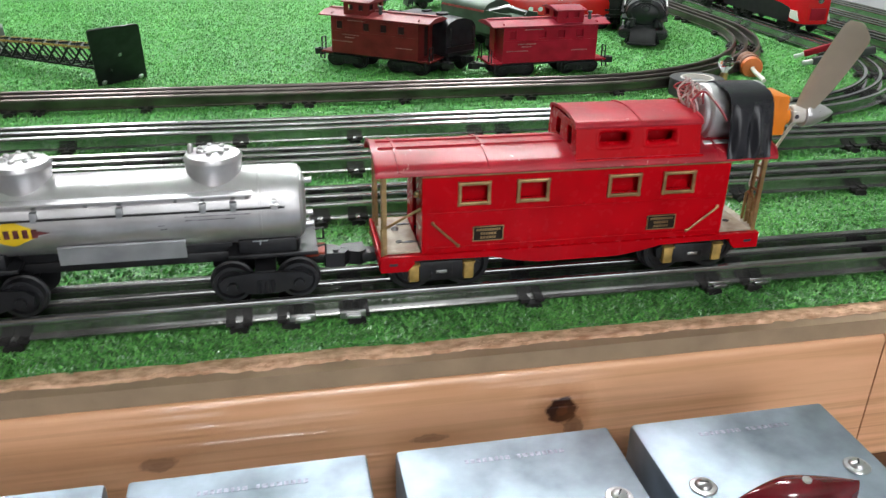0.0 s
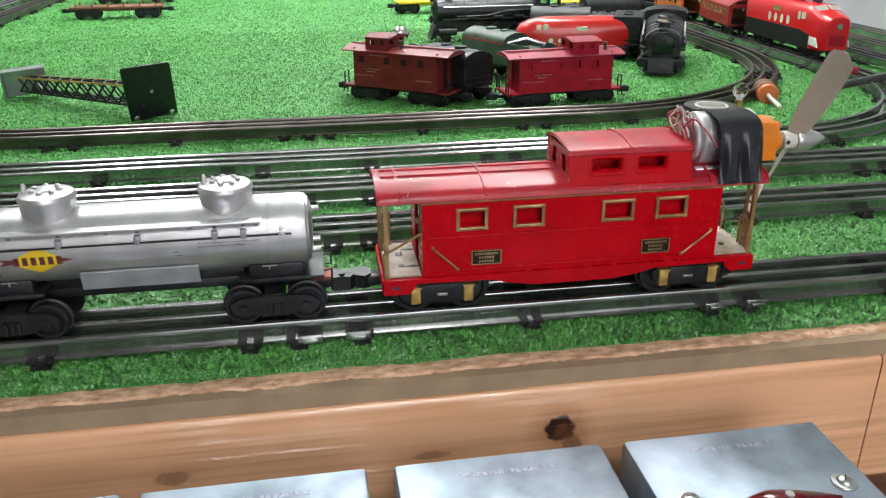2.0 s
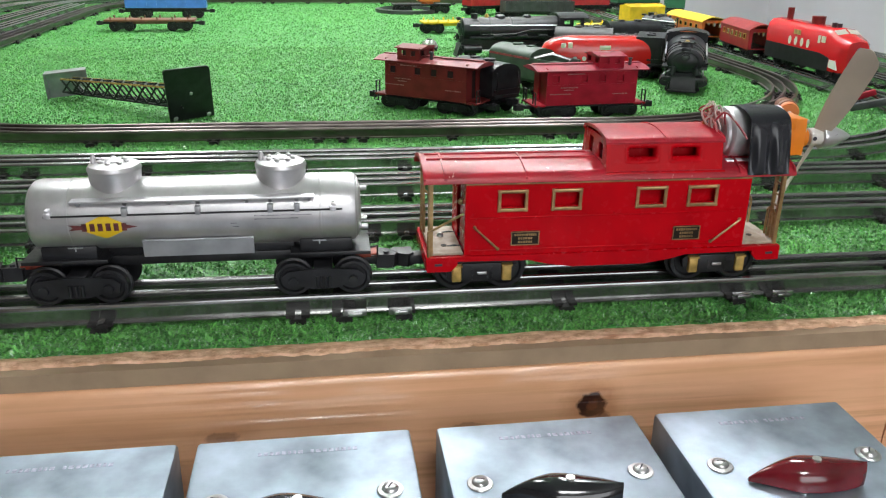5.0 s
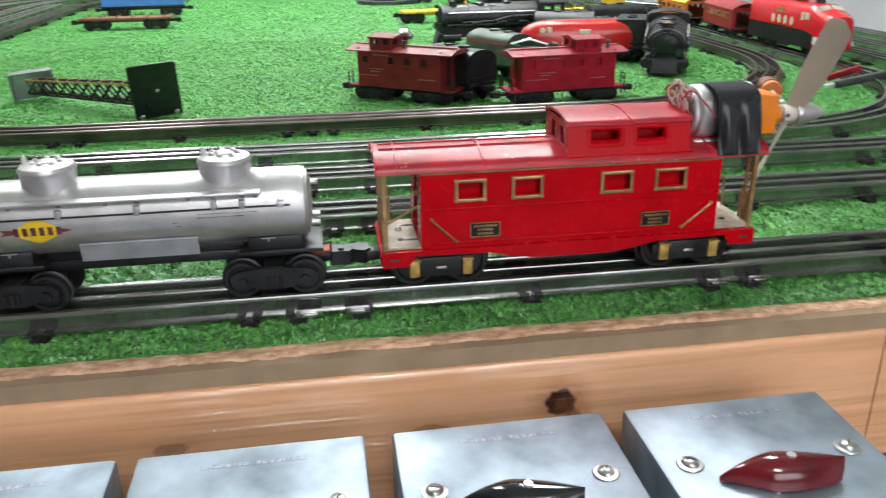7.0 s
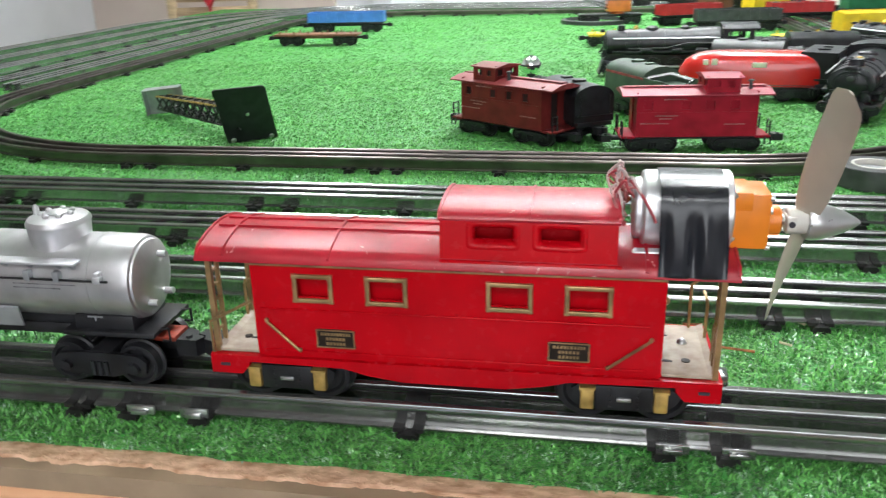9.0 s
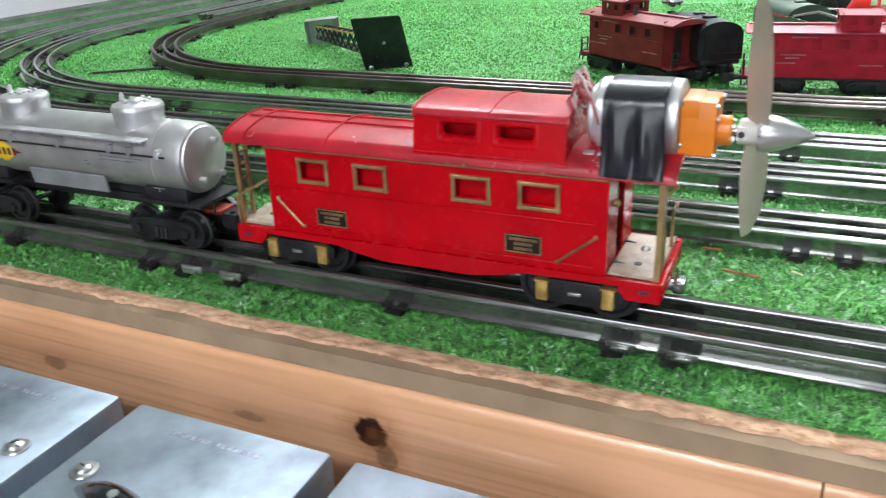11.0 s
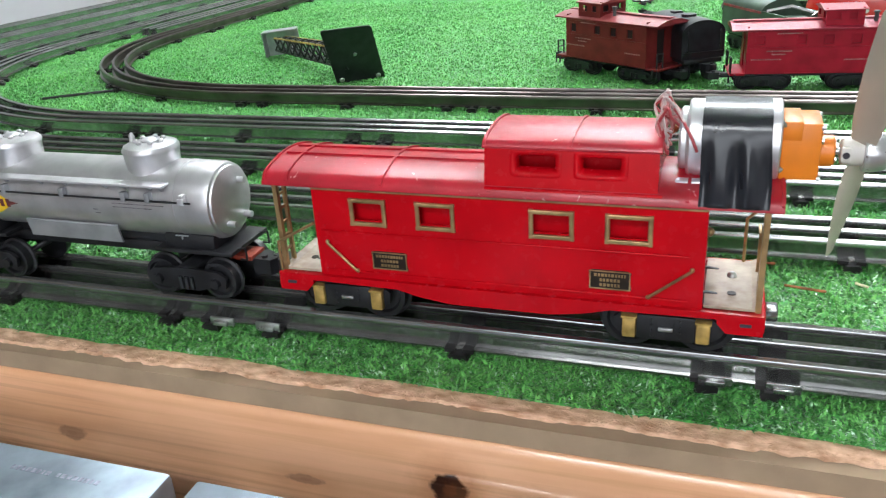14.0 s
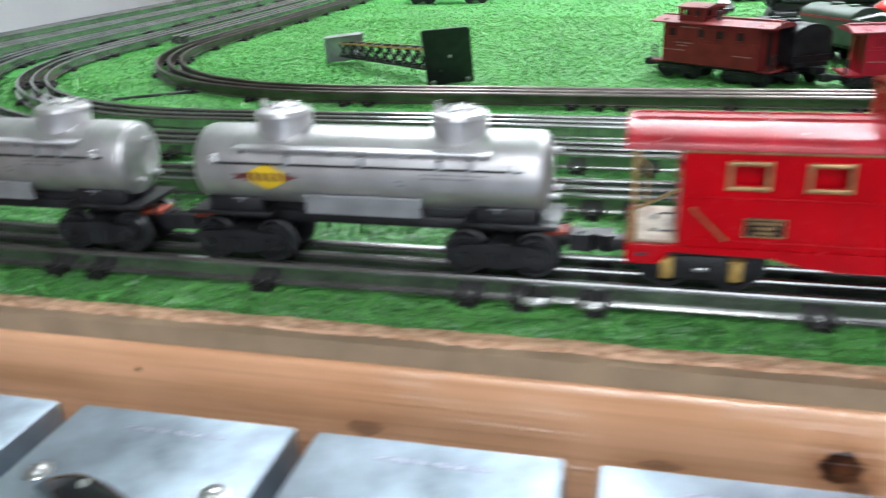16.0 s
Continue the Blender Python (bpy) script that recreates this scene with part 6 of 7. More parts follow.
def streamliner(at):
    d = made(thing("toy_diesel", "glossy orange-red streamlined toy diesel with pale windows", "toy locomotive", at))
    L = 0.098
    b = fresh()
    rings = []
    n = 24
    for k in range(n + 1):
        f = k / n
        x = -L + 2 * L * f
        q = min(1.0, f / 0.30)
        s = math.sqrt(max(0.0, 1 - (1 - q) ** 2.3)) if q < 1 else 1
        w, h, base = 0.0262 * (0.35 + 0.65 * s), 0.048 * (0.42 + 0.58 * s), 0.022
        rings.append([b.verts.new((x, w * math.copysign(abs(math.cos(a)) ** 0.55, math.cos(a)), base + h * max(0, math.sin(a)) ** 0.5)) for a in [math.pi * j / 16 for j in range(17)]])
    for p, q in zip(rings, rings[1:]):
        for j in range(16):
            b.faces.new((p[j], p[j + 1], q[j + 1], q[j]))
        b.faces.new((p[16], p[0], q[0], q[16]))
    b.faces.new(rings[0]); b.faces.new(rings[-1][::-1])
    body = part("body", b, STREAM_RED, d, smooth=0.9)
    for s in (-1, 1):
        for x0, x1, z0, z1 in ((-0.068, -0.061, 0.052, 0.060), (-0.057, -0.050, 0.052, 0.061), (-0.006, 0.012, 0.049, 0.056)):
            b = fresh(); box(b, x0, x1, min(s * 0.0235, s * 0.0268), max(s * 0.0235, s * 0.0268), z0, z1, 0.001)
            part("window", b, WINDOW_PALE, body, "pale cream window")
        for x in (-0.045, -0.030):
            b = fresh(); rod(b, (x, s * 0.024, 0.034), (x, s * 0.0268, 0.034), 0.0036, n=14)
            part("porthole", b, CAR_WHITE, body, "white round porthole")
        truck(d, s * 0.055, 0.0165, 0.0112, 0.0205)
        b = fresh(); box(b, -0.070, 0.094, min(s * 0.0255, s * 0.0268), max(s * 0.0255, s * 0.0268), 0.0235, 0.0245)
        part("trim_line", b, INK, body)
    b = fresh(); box(b, -0.085, 0.094, -0.019, 0.019, 0.017, 0.0222)
    part("frame", b, BLACK, d)
    return d


streamliner(pose(0.463, 1.338, 0.003, 0, 0, -4) @ Matrix.Diagonal((1.08, 1.05, 1.0, 1)))


def red_diesel(at):
    """Cab unit; its nose looks along -x, the origin lies on the rail top."""
    d = made(thing("toy_diesel", "bright red toy diesel engine with black skirt and white nose chevrons", "toy locomotive", at))
    L = 0.124
    b = fresh()
    rings = []
    n = 30
    outline = lambda w, h, base: [(-w, base), (-w, base + h * 0.70), (-w * 0.93, base + h * 0.86), (-w * 0.70, base + h * 0.96), (0, base + h), (w * 0.70, base + h * 0.96), (w * 0.93, base + h * 0.86), (w, base + h * 0.70), (w, base)]
    for k in range(n + 1):
        f = k / n
        x = -L + 2 * L * f
        if f < 0.12:
            q = f / 0.12
            w, h = 0.0275 * (0.66 + 0.34 * math.sqrt(1 - (1 - q) ** 2)), 0.050 + 0.008 * q
        elif f < 0.20:
            q = (f - 0.12) / 0.08
            w, h = 0.0275, 0.058 + 0.008 * q
        else:
            w, h = 0.0275, 0.066
        rings.append([b.verts.new((x, y, z)) for y, z in outline(w, h, 0.016)])
    for p, q in zip(rings, rings[1:]):
        for j in range(8):
            b.faces.new((p[j], p[j + 1], q[j + 1], q[j]))
        b.faces.new((p[8], p[0], q[0], q[8]))
    b.faces.new(rings[0]); b.faces.new(rings[-1][::-1])
    body = part("body", b, DIESEL_RED, d, smooth=0.7)
    for s in (-1, 1):
        y0, y1 = sorted((s * 0.0272, s * 0.0279))
        b = fresh(); prism(b, [(-0.090, 0.014), (-0.090, 0.036), (-0.06, 0.041), (0.123, 0.041), (0.123, 0.014)], y0, y1, "y")
        part("skirt", b, BLACK, body, "black lower side panel")
        for k in range(4):
            b = fresh(); rod(b, (-0.020 + k * 0.020, y0, 0), (-0.020 + k * 0.020, y1, 0), 0.0048, n=16)
            for v in b.verts:
                v.co.z = 0.051 + v.co.z * 1.5
            part("porthole", b, WINDOW_PALE, body, "pale oval side window")
        b = fresh(); box(b, 0.008, 0.030, y0, y1, 0.062, 0.070)
        part("emblem", b, GOLD_PAINT, body, "gold side emblem")
        b = fresh(); box(b, -0.072, -0.060, y0, y1, 0.058, 0.068); box(b, -0.056, -0.049, y0, y1, 0.056, 0.068)
        part("cab_window", b, WINDOW_PALE, body, "pale cab window")
        b = fresh(); prism(b, [(-0.117, 0.020), (-0.108, 0.034), (-0.092, 0.034), (-0.092, 0.022)], s * 0.0262, s * 0.0284, "y")
        part("chevron", b, CAR_WHITE, body, "white nose chevron")
        truck(d, s * 0.074, 0.0175, 0.0115, 0.0205)
        b = fresh(); prism(b, [(-0.0925, s * 0.0015), (-0.0925, s * 0.0205), (-0.0790, s * 0.0205), (-0.0790, s * 0.0015)], 0.0725, 0.0728, "z")
        for v in b.verts:
            v.co.z = 0.0752 + (v.co.x + 0.0925) * 0.42 - abs(v.co.y) * 0.12
        bmesh.ops.solidify(b, geom=b.faces[:], thickness=0.0006)
        part("windscreen", b, CAR_WHITE, body, "pale windscreen pane")
    b = fresh(); box(b, -0.1255, -0.1225, -0.013, 0.013, 0.022, 0.040, 0.001)
    part("nose_plate", b, RED_DULL, body)
    b = fresh(); rod(b, (-0.122, 0, 0.052), (-0.127, 0, 0.052), 0.005)
    part("headlight", b, CHROME, body)
    for x, r, h in ((0.005, 0.011, 0.011), (0.100, 0.0055, 0.018), (-0.045, 0.004, 0.005), (-0.060, 0.004, 0.005)):
        b = fresh(); rod(b, (x, 0, 0.080), (x, 0, 0.0825 + h), r, r * 1.05, 18)
        part("roof_vent", b, BROWN_RED if r > 0.005 else INK, body, "dark roof vent")
    b = fresh(); box(b, -0.112, 0.123, -0.019, 0.019, 0.012, 0.0165)
    part("frame", b, BLACK, d)
    return d


EAST_X = 0.815
red_diesel(pose(EAST_X + 0.009, 1.266, RAIL_TOP, 0, 0, 90) @ Matrix.Diagonal((0.95, 1, 1, 1)))


def coach(at, color, roof, label, L=0.105):
    c = made(thing("toy_coach", label, "toy train car", at, "red coaches"))
    W = 0.0275
    holes = [(x - 0.008, x + 0.008, 0.044, 0.057) for x in (-0.075, -0.045, -0.015, 0.015, 0.045, 0.075)]
    for s in (-1, 1):
        b = fresh(); windowed_side(b, L, W, s, 0.022, 0.066, holes)
        sd = part("side_wall", b, color, c)
        for h in holes:
            b = fresh(); frame_ring(b, h[0], h[1], h[2], h[3], s * W, s, 0.0016, 0.001)
            part("window_frame", b, GOLD_PAINT, sd, "gold window frame")
        truck(c, s * 0.068, 0.0165, 0.0112, 0.0205)
        x0, x1 = sorted((s * L, s * (L - 0.0012)))
        b = fresh(); pierced(b, -W + 0.0012, W - 0.0012, 0.022, 0.070, x0, x1, [(-0.021, 0.021, 0.024, 0.062)], "x")
        part("end_wall", b, color, c)
    b = fresh(); a = arch(0.0285, 0.066, 0.080)
    prism(b, a + [(y, z - 0.0015) for y, z in a[::-1]], -L - 0.002, L + 0.002)
    part("roof", b, roof, c)
    b = fresh(); box(b, -L + 0.002, L - 0.002, -W + 0.002, W - 0.002, 0.019, 0.0225)
    part("floor_plate", b, BLACK, c)
    return c


coach(pose(EAST_X + 0.006, 1.500, RAIL_TOP, 0, 0, 83) @ Matrix.Diagonal((0.76, 1, 0.80, 1)), MAROON_CAR, MAROON_CAR, "dark red toy coach with gold window frames on the track")
coach(pose(EAST_X, 1.735, RAIL_TOP, 0, 0, 90) @ Matrix.Diagonal((0.92, 1, 0.72, 1)), CAR_ORANGE, CAR_YELLOW, "orange toy coach with a yellow roof on the track")


def freight(at, kind, color, label, L=0.095, top=None, load=None):
    """Open gondola, closed boxcar, flat car or tank on two trucks."""
    c = made(thing("toy_freight_car", label, "toy train car", at, "parked freight cars"))
    W = 0.0265
    b = fresh()
    box(b, -L, L, -W, W, 0.0225, 0.0275, 0.0008)
    box(b, -L * 0.9, L * 0.9, -0.008, 0.008, 0.016, 0.0225)
    part("frame", b, BLACK if kind != "flat" else color, c)
    if kind == "gondola":
        for s in (-1, 1):
            b = fresh(); box(b, -L, L, min(s * W, s * (W - 0.0018)), max(s * W, s * (W - 0.0018)), 0.0277, 0.054)
            for k in range(9):
                x = -L + 0.004 + (2 * L - 0.008) * k / 8
                box(b, x - 0.0014, x + 0.0014, min(s * W, s * (W + 0.0014)), max(s * W, s * (W + 0.0014)), 0.0277, 0.052)
            box(b, -L, L, min(s * W, s * (W + 0.0014)), max(s * W, s * (W + 0.0014)), 0.052, 0.054)
            part("side_wall", b, color, c)
            b = fresh(); x0, x1 = sorted((s * L, s * (L - 0.0018)))
            box(b, x0, x1, -W + 0.0019, W - 0.0019, 0.0277, 0.054)
            part("end_wall", b, color, c)
        if load:
            b = fresh()
            bmesh.ops.create_grid(b, x_segments=16, y_segments=8, size=0.5, matrix=Matrix.Translation((0, 0, 0.050)) @ Matrix.Diagonal((2 * L - 0.006, 2 * W - 0.006, 1, 1)))
            for v in b.verts:
                v.co.z += 0.007 * noise.noise(v.co * 90)
            part("load", b, load, c)
    elif kind == "box":
        for s in (-1, 1):
            b = fresh(); box(b, -L, L, min(s * W, s * (W - 0.0018)), max(s * W, s * (W - 0.0018)), 0.0277, 0.074)
            box(b, -0.020, 0.020, min(s * W, s * (W + 0.0014)), max(s * W, s * (W + 0.0014)), 0.030, 0.072)
            for k in range(8):
                x = -L + 0.003 + (2 * L - 0.006) * k / 7
                if abs(x) > 0.022:
                    box(b, x - 0.0008, x + 0.0008, min(s * W, s * (W + 0.0008)), max(s * W, s * (W + 0.0008)), 0.0285, 0.073)
            part("side_wall", b, color, c)
            b = fresh(); x0, x1 = sorted((s * L, s * (L - 0.0018)))
            box(b, x0, x1, -W + 0.0019, W - 0.0019, 0.0277, 0.077)
            part("end_wall", b, color, c)
        b = fresh(); prism(b, [(-W - 0.001, 0.0742), (0, 0.0805), (W + 0.001, 0.0742), (W + 0.001, 0.0730), (-W - 0.001, 0.0730)], -L - 0.001, L + 0.001)
        rf = part("roof", b, top or color, c)
        b = fresh(); box(b, -L, L, -0.004, 0.004, 0.0812, 0.0824)
        part("catwalk", b, top or color, rf)
    elif kind == "flat":
        for k in range(6):
            for s in (-1, 1):
                b = fresh(); x = -L * 0.85 + 1.7 * L * k / 5
                box(b, x - 0.0015, x + 0.0015, s * (W - 0.002) - 0.0015, s * (W - 0.002) + 0.0015, 0.0275, 0.034)
                part("stake", b, color, c)
    elif kind == "tank":
        b = fresh(); lathe(b, [(0, -L), (0.016, -L + 0.001), (0.021, -L + 0.006), (0.021, L - 0.006), (0.016, L - 0.001), (0, L)], Matrix.Translation((0, 0, 0.050)) @ Matrix.Rotation(math.pi / 2, 4, "Y"), 24)
        lathe(b, [(0.011, 0.06), (0.011, 0.079), (0.009, 0.081), (0, 0.082)], None, 18)
        part("tank", b, color, c)
    for s in (-1, 1):
        truck(c, s * L * 0.64, 0.0165, 0.0112, 0.0205)
        knuckle(c, s * (L - 0.012), s, 0.018)
    return c


G = 0.003
freight(pose(-0.432, 2.06, G, 0, 0, 2), "flat", CAR_BROWN, "brown toy flat car standing on the turf", 0.105)
freight(pose(-0.450, 2.385, G, 0, 0, 4), "gondola", CAR_BLUE, "bright blue toy gondola car standing on the turf", 0.108)
freight(pose(0.300, 2.02, G, 0, 0, 6), "flat", CAR_YELLOW, "low yellow toy flat car", 0.075)
freight(pose(0.500, 2.52, G, 0, 0, 24), "gondola", CAR_RED, "open red toy gondola car", 0.090)
freight(pose(0.460, 3.04, RAIL_TOP, 0, 0, 0) @ Matrix.Diagonal((1, 1, 0.8, 1)), "box", TEAL, "low teal green toy car on the far track", 0.090)
freight(pose(0.600, 2.33, G, 0, 0, 6), "gondola", DARK_GREY, "dark grey toy gondola car with open ribs", 0.105)
freight(pose(0.640, 2.95, RAIL_TOP, 0, 0, 0) @ Matrix.Diagonal((1, 1, 0.85, 1)), "box", CAR_YELLOW, "bright yellow toy boxcar on the far track", 0.080)
freight(pose(0.745, 2.73, G, 0, 0, 35), "box", CAR_YELLOW, "yellow toy boxcar, turned aside", 0.070)
freight(pose(0.800, 2.55, G, 0, 0, 8), "gondola", CAR_RED, "red toy gondola car with dark load", 0.085, load=COAL)
freight(pose(0.945, 2.80, G, 0, 0, -30), "box", CAR_WHITE, "plain white toy refrigerator car", 0.065)
freight(pose(1.020, 2.66, G, 0, 0, 10), "box", CAR_GREEN, "dark green closed toy boxcar", 0.080)
freight(pose(0.700, 1.960, G, 0, 0, 10), "flat", CAR_YELLOW, "yellow toy flat car with stakes", 0.085)
freight(pose(0.830, 2.10, G, 0, 0, 14) @ Matrix.Diagonal((0.9, 0.9, 0.8, 1)), "box", CAR_YELLOW, "small bright yellow toy boxcar", 0.062)
freight(pose(1.098, 2.52, G, 0, 0, 70), "gondola", CAR_GREEN, "green toy gondola car with an orange load", 0.095, load=CAR_ORANGE)
freight(pose(0.600, 2.72, G, 0, 0, 60), "gondola", CAR_BROWN, "open brown toy gondola car", 0.070)
freight(pose(0.840, 2.95, RAIL_TOP, 0, 0, 0), "tank", BLACK, "plain black toy tank car", 0.080)
steam_engine(pose(0.790, 1.815, G, 0, 0, -62), "brown-black toy steam engine among the parked cars", 0.075, 0.85)


def crane_car(at):
    c = made(thing("toy_crane_car", "dark toy crane car with orange cab and raised boom", "toy train car", at))
    b = fresh(); box(b, -0.090, 0.090, -0.026, 0.026, 0.022, 0.028, 0.001)
    part("frame", b, BLACK, c)
    for s in (-1, 1):
        truck(c, s * 0.06, 0.0165, 0.0112, 0.0205)
    b = fresh(); box(b, -0.010, 0.055, -0.024, 0.024, 0.034, 0.066, 0.002); rod(b, (0.02, 0, 0.028), (0.02, 0, 0.034), 0.02)
    part("cab", b, CAR_ORANGE, c, "orange crane cab")
    b = fresh(); prism(b, [(-0.027, 0.066), (0, 0.073), (0.027, 0.066)], -0.014, 0.058)
    part("cab_roof", b, DARK_GREY, c)
    b = fresh()
    for s in (-1, 1):
        tube(b, [(-0.010, s * 0.012, 0.042), (-0.120, s * 0.004, 0.086)], 0.002, 6)
        tube(b, [(-0.010, s * 0.012, 0.052), (-0.120, s * 0.004, 0.089)], 0.0016, 6)
    for k in range(7):
        f = k / 7
        tube(b, [(-0.010 - 0.110 * f, -0.012 + 0.008 * f, 0.042 + 0.044 * f), (-0.010 - 0.110 * (f + 0.1), -0.012 + 0.008 * f, 0.052 + 0.037 * f)], 0.001, 5)
    part("boom", b, DARK_GREY, c)
    return c


crane_car(pose(0.285, 2.55, G, 0, 0, 8))
for x, y, r in ((0.245, 2.615, 0.10),):
    b = fresh(); lathe(b, [(r, 0.002), (r, 0.012), (r - 0.012, 0.014), (r - 0.014, 0.004)], Matrix.Translation((x, y - 0.02, 0)), 40)
    tagged(part("turntable_ring", b, DARK_GREY), "dark grey round toy turntable ring lying flat", "turntable")


def girder_tower():
    """Toy floodlight tower lying on its side: lattice mast between a black foot plate and a silver head plate."""
    t = made(thing("signal_tower", "toy lattice signal tower lying on its side on the turf", "toy signal tower", Matrix()))
    a, z = Vector((-0.184, 1.018, 0.033)), Vector((-0.380, 1.172, 0.024))
    ax = (z - a).normalized()
    # black plate spans its own two edge directions
    u = Vector((0.0450, 0.0360, 0.0)).normalized()
    v = Vector((0.0035, -0.034, 0.066)).normalized()
    nrm = u.cross(v)
    b = fresh()
    m = Matrix((u, v, nrm)).transposed().to_4x4()
    m.translation = Vector((-0.1845, 1.0130, 0.0372))
    bmesh.ops.create_cube(b, size=1, matrix=m @ Matrix.Diagonal((0.064, 0.083, 0.0016, 1)))
    bmesh.ops.bevel(b, geom=[e for e in b.edges if abs((e.verts[0].co - e.verts[1].co).normalized().dot(nrm)) > 0.9], offset=0.004, segments=3, profile=0.5, affect="EDGES")
    foot = part("foot_plate", b, BLACK, t, "black square foot plate with screws")
    for p, q, rr in ((-0.024, -0.035, 0.0034), (0.024, -0.035, 0.0034), (0.002, 0.002, 0.0024)):
        b = fresh(); rod(b, m @ Vector((p, q, 0.0008)), m @ Vector((p, q, 0.0022)), rr, rr * 0.7, 14)
        part("screw", b, SCREW, foot, "nickel screw")
    b = fresh()
    bmesh.ops.create_cube(b, size=1, matrix=m @ Matrix.Translation((0.004, -0.0420, -0.006)) @ Matrix.Diagonal((0.050, 0.0016, 0.012, 1)))
    part("foot_flange", b, SILVER_DULL, foot, "bare metal lower edge")
    # mast
    side = ax.cross(Vector((0, 0, 1))).normalized()
    up = side.cross(ax).normalized()
    start, length = a + ax * 0.004, (z - a).length - 0.006
    def at(f, i, j):
        h = 0.0125 - 0.0035 * f
        return start + ax * (length * f) + side * (h * i) + up * (h * j)
    corners = ((-1, -1), (1, -1), (1, 1), (-1, 1))
    for c in corners:
        b = fresh(); tube(b, [at(0, *c), at(1, *c)], 0.0016, 4)
        part("mast_angle", b, GOLD_PAINT if c[1] > 0 else BLACK, t, "long mast angle")
    n = 11
    for k in range(n):
        f0, f1 = k / n, (k + 1) / n
        b = fresh()
        for c, d in zip(corners, corners[1:] + corners[:1]):
            tube(b, [at(f0, *c), at(f1, *d)], 0.0016, 4)
            tube(b, [at(f0, *d), at(f1, *c)], 0.0016, 4)
        part("lattice_panel", b, BLACK, t)
    # head plate
    b = fresh()
    m2 = Matrix((Vector((0.98, 0.05, 0.1)).normalized(), Vector((0.02, -0.2, 0.98)).normalized(), Vector((-0.05, 0.98, 0.2)).normalized())).transposed().to_4x4()
    m2.translation = Vector((-0.3825, 1.186, 0.0245))
    bmesh.ops.create_cube(b, size=1, matrix=m2 @ Matrix.Diagonal((0.056, 0.040, 0.0016, 1)))
    bmesh.ops.create_cube(b, size=1, matrix=m2 @ Matrix.Translation((0, 0.0195, -0.006)) @ Matrix.Diagonal((0.056, 0.0016, 0.012, 1)))
    bmesh.ops.create_cube(b, size=1, matrix=m2 @ Matrix.Translation((-0.0275, 0, -0.006)) @ Matrix.Diagonal((0.0016, 0.040, 0.012, 1)))
    part("head_plate", b, SILVER_DULL, t, "bare silver head plate")
    return t


girder_tower()


# ---- small things on the turf ----
def bulb_socket():
    s = made(thing("bulb_socket", "brown and orange ceramic bulb socket with a lead wire", "lamp socket", Matrix.Translation((0.616, 0.975, 0.0135)) @ Matrix.Rotation(radians(70), 4, "Z")))
    X = Matrix.Rotation(math.pi / 2, 4, "Y")
    b = fresh(); lathe(b, [(0, -0.012), (0.0125, -0.012), (0.0135, -0.0105), (0.0135, 0.004), (0.0125, 0.006), (0, 0.006)], X, 24)
    part("socket_body", b, CAR_ORANGE, s)
    b = fresh(); lathe(b, [(0.0136, -0.002), (0.0148, -0.001), (0.0148, 0.010), (0.0140, 0.0125), (0.0148, 0.014), (0.0142, 0.019), (0.0148, 0.021), (0.0142, 0.027), (0.0132, 0.033), (0, 0.034)], X, 24)
    part("socket_shell", b, CAR_BROWN, s, "ribbed brown shell")
    b = fresh(); tube(b, [(-0.012, 0, 0), (-0.022, -0.002, -0.003), (-0.034, -0.007, -0.006), (-0.045, -0.010, -0.0085)], 0.0028)
    part("lead", b, PALE, s, "pale lead wire")
    g = made(thing("glass_bulb", "small clear glass bulb standing in a round base", "bulb", pose(0.547, 0.921, 0.002)))
    gm = bpy.data.materials.new("clear_glass")
    gm.use_nodes = True
    p = gm.node_tree.nodes["Principled BSDF"]
    p.inputs["Transmission Weight"].default_value = 1.0
    p.inputs["Roughness"].default_value = 0.03
    b = fresh(); lathe(b, [(0.0135, 0), (0.0135, 0.0022), (0.0125, 0.0030), (0.0065, 0.0036), (0, 0.0036)], None, 28)
    part("base_disc", b, CAR_BROWN, g, "brown round base disc")
    b = fresh(); lathe(b, [(0.0050, 0.0037), (0.0052, 0.0060), (0.0046, 0.0075), (0.0052, 0.0095), (0.0046, 0.0115), (0.0052, 0.0135), (0.0048, 0.0175), (0, 0.0176)], None, 18)
    part("screw_cap", b, GOLD, g, "brass screw cap")
    b = fresh(); lathe(b, [(0.0044, 0.0177), (0.0050, 0.0195), (0.0085, 0.0245), (0.0096, 0.0290), (0.0086, 0.0340), (0.0055, 0.0376), (0, 0.0390)], None, 24)
    part("glass", b, gm, g)
    d = made(thing("tape_roll", "thick black tape roll lying flat on the turf", "tape roll", pose(0.493, 0.888, 0.0022)))
    b = fresh(); lathe(b, [(0.0200, 0.0), (0.0315, 0.0), (0.0320, 0.0006), (0.0320, 0.0192), (0.0315, 0.0198), (0.0200, 0.0198)], None, 48)
    part("wound_tape", b, mat("wound_tape_edge", (0.06, 0.06, 0.062), 0.38, scale=60, vary=0.2), d)
    b = fresh(); lathe(b, [(0.0172, 0.0), (0.0199, 0.0), (0.0199, 0.0203), (0.0172, 0.0203), (0.0172, 0.0)], None, 40)
    part("core", b, PALE, d, "pale card core")
    b = fresh(); lathe(b, [(0.0170, 0.0150), (0.0, 0.0150)], None, 30)
    part("core_web", b, SILVER_DULL, d)
    y = made(thing("wooden_strip", "flat yellow wooden strip lying on the turf", "strip", pose(0.540, 0.8775, 0.0025, 0, 0, 14)))
    b = fresh(); box(b, -0.030, 0.034, -0.0075, 0.0075, 0, 0.003, 0.0006)
    part("strip", b, mat("yellow_wood", (0.62, 0.44, 0.14), 0.5, scale=30, vary=0.2), y)

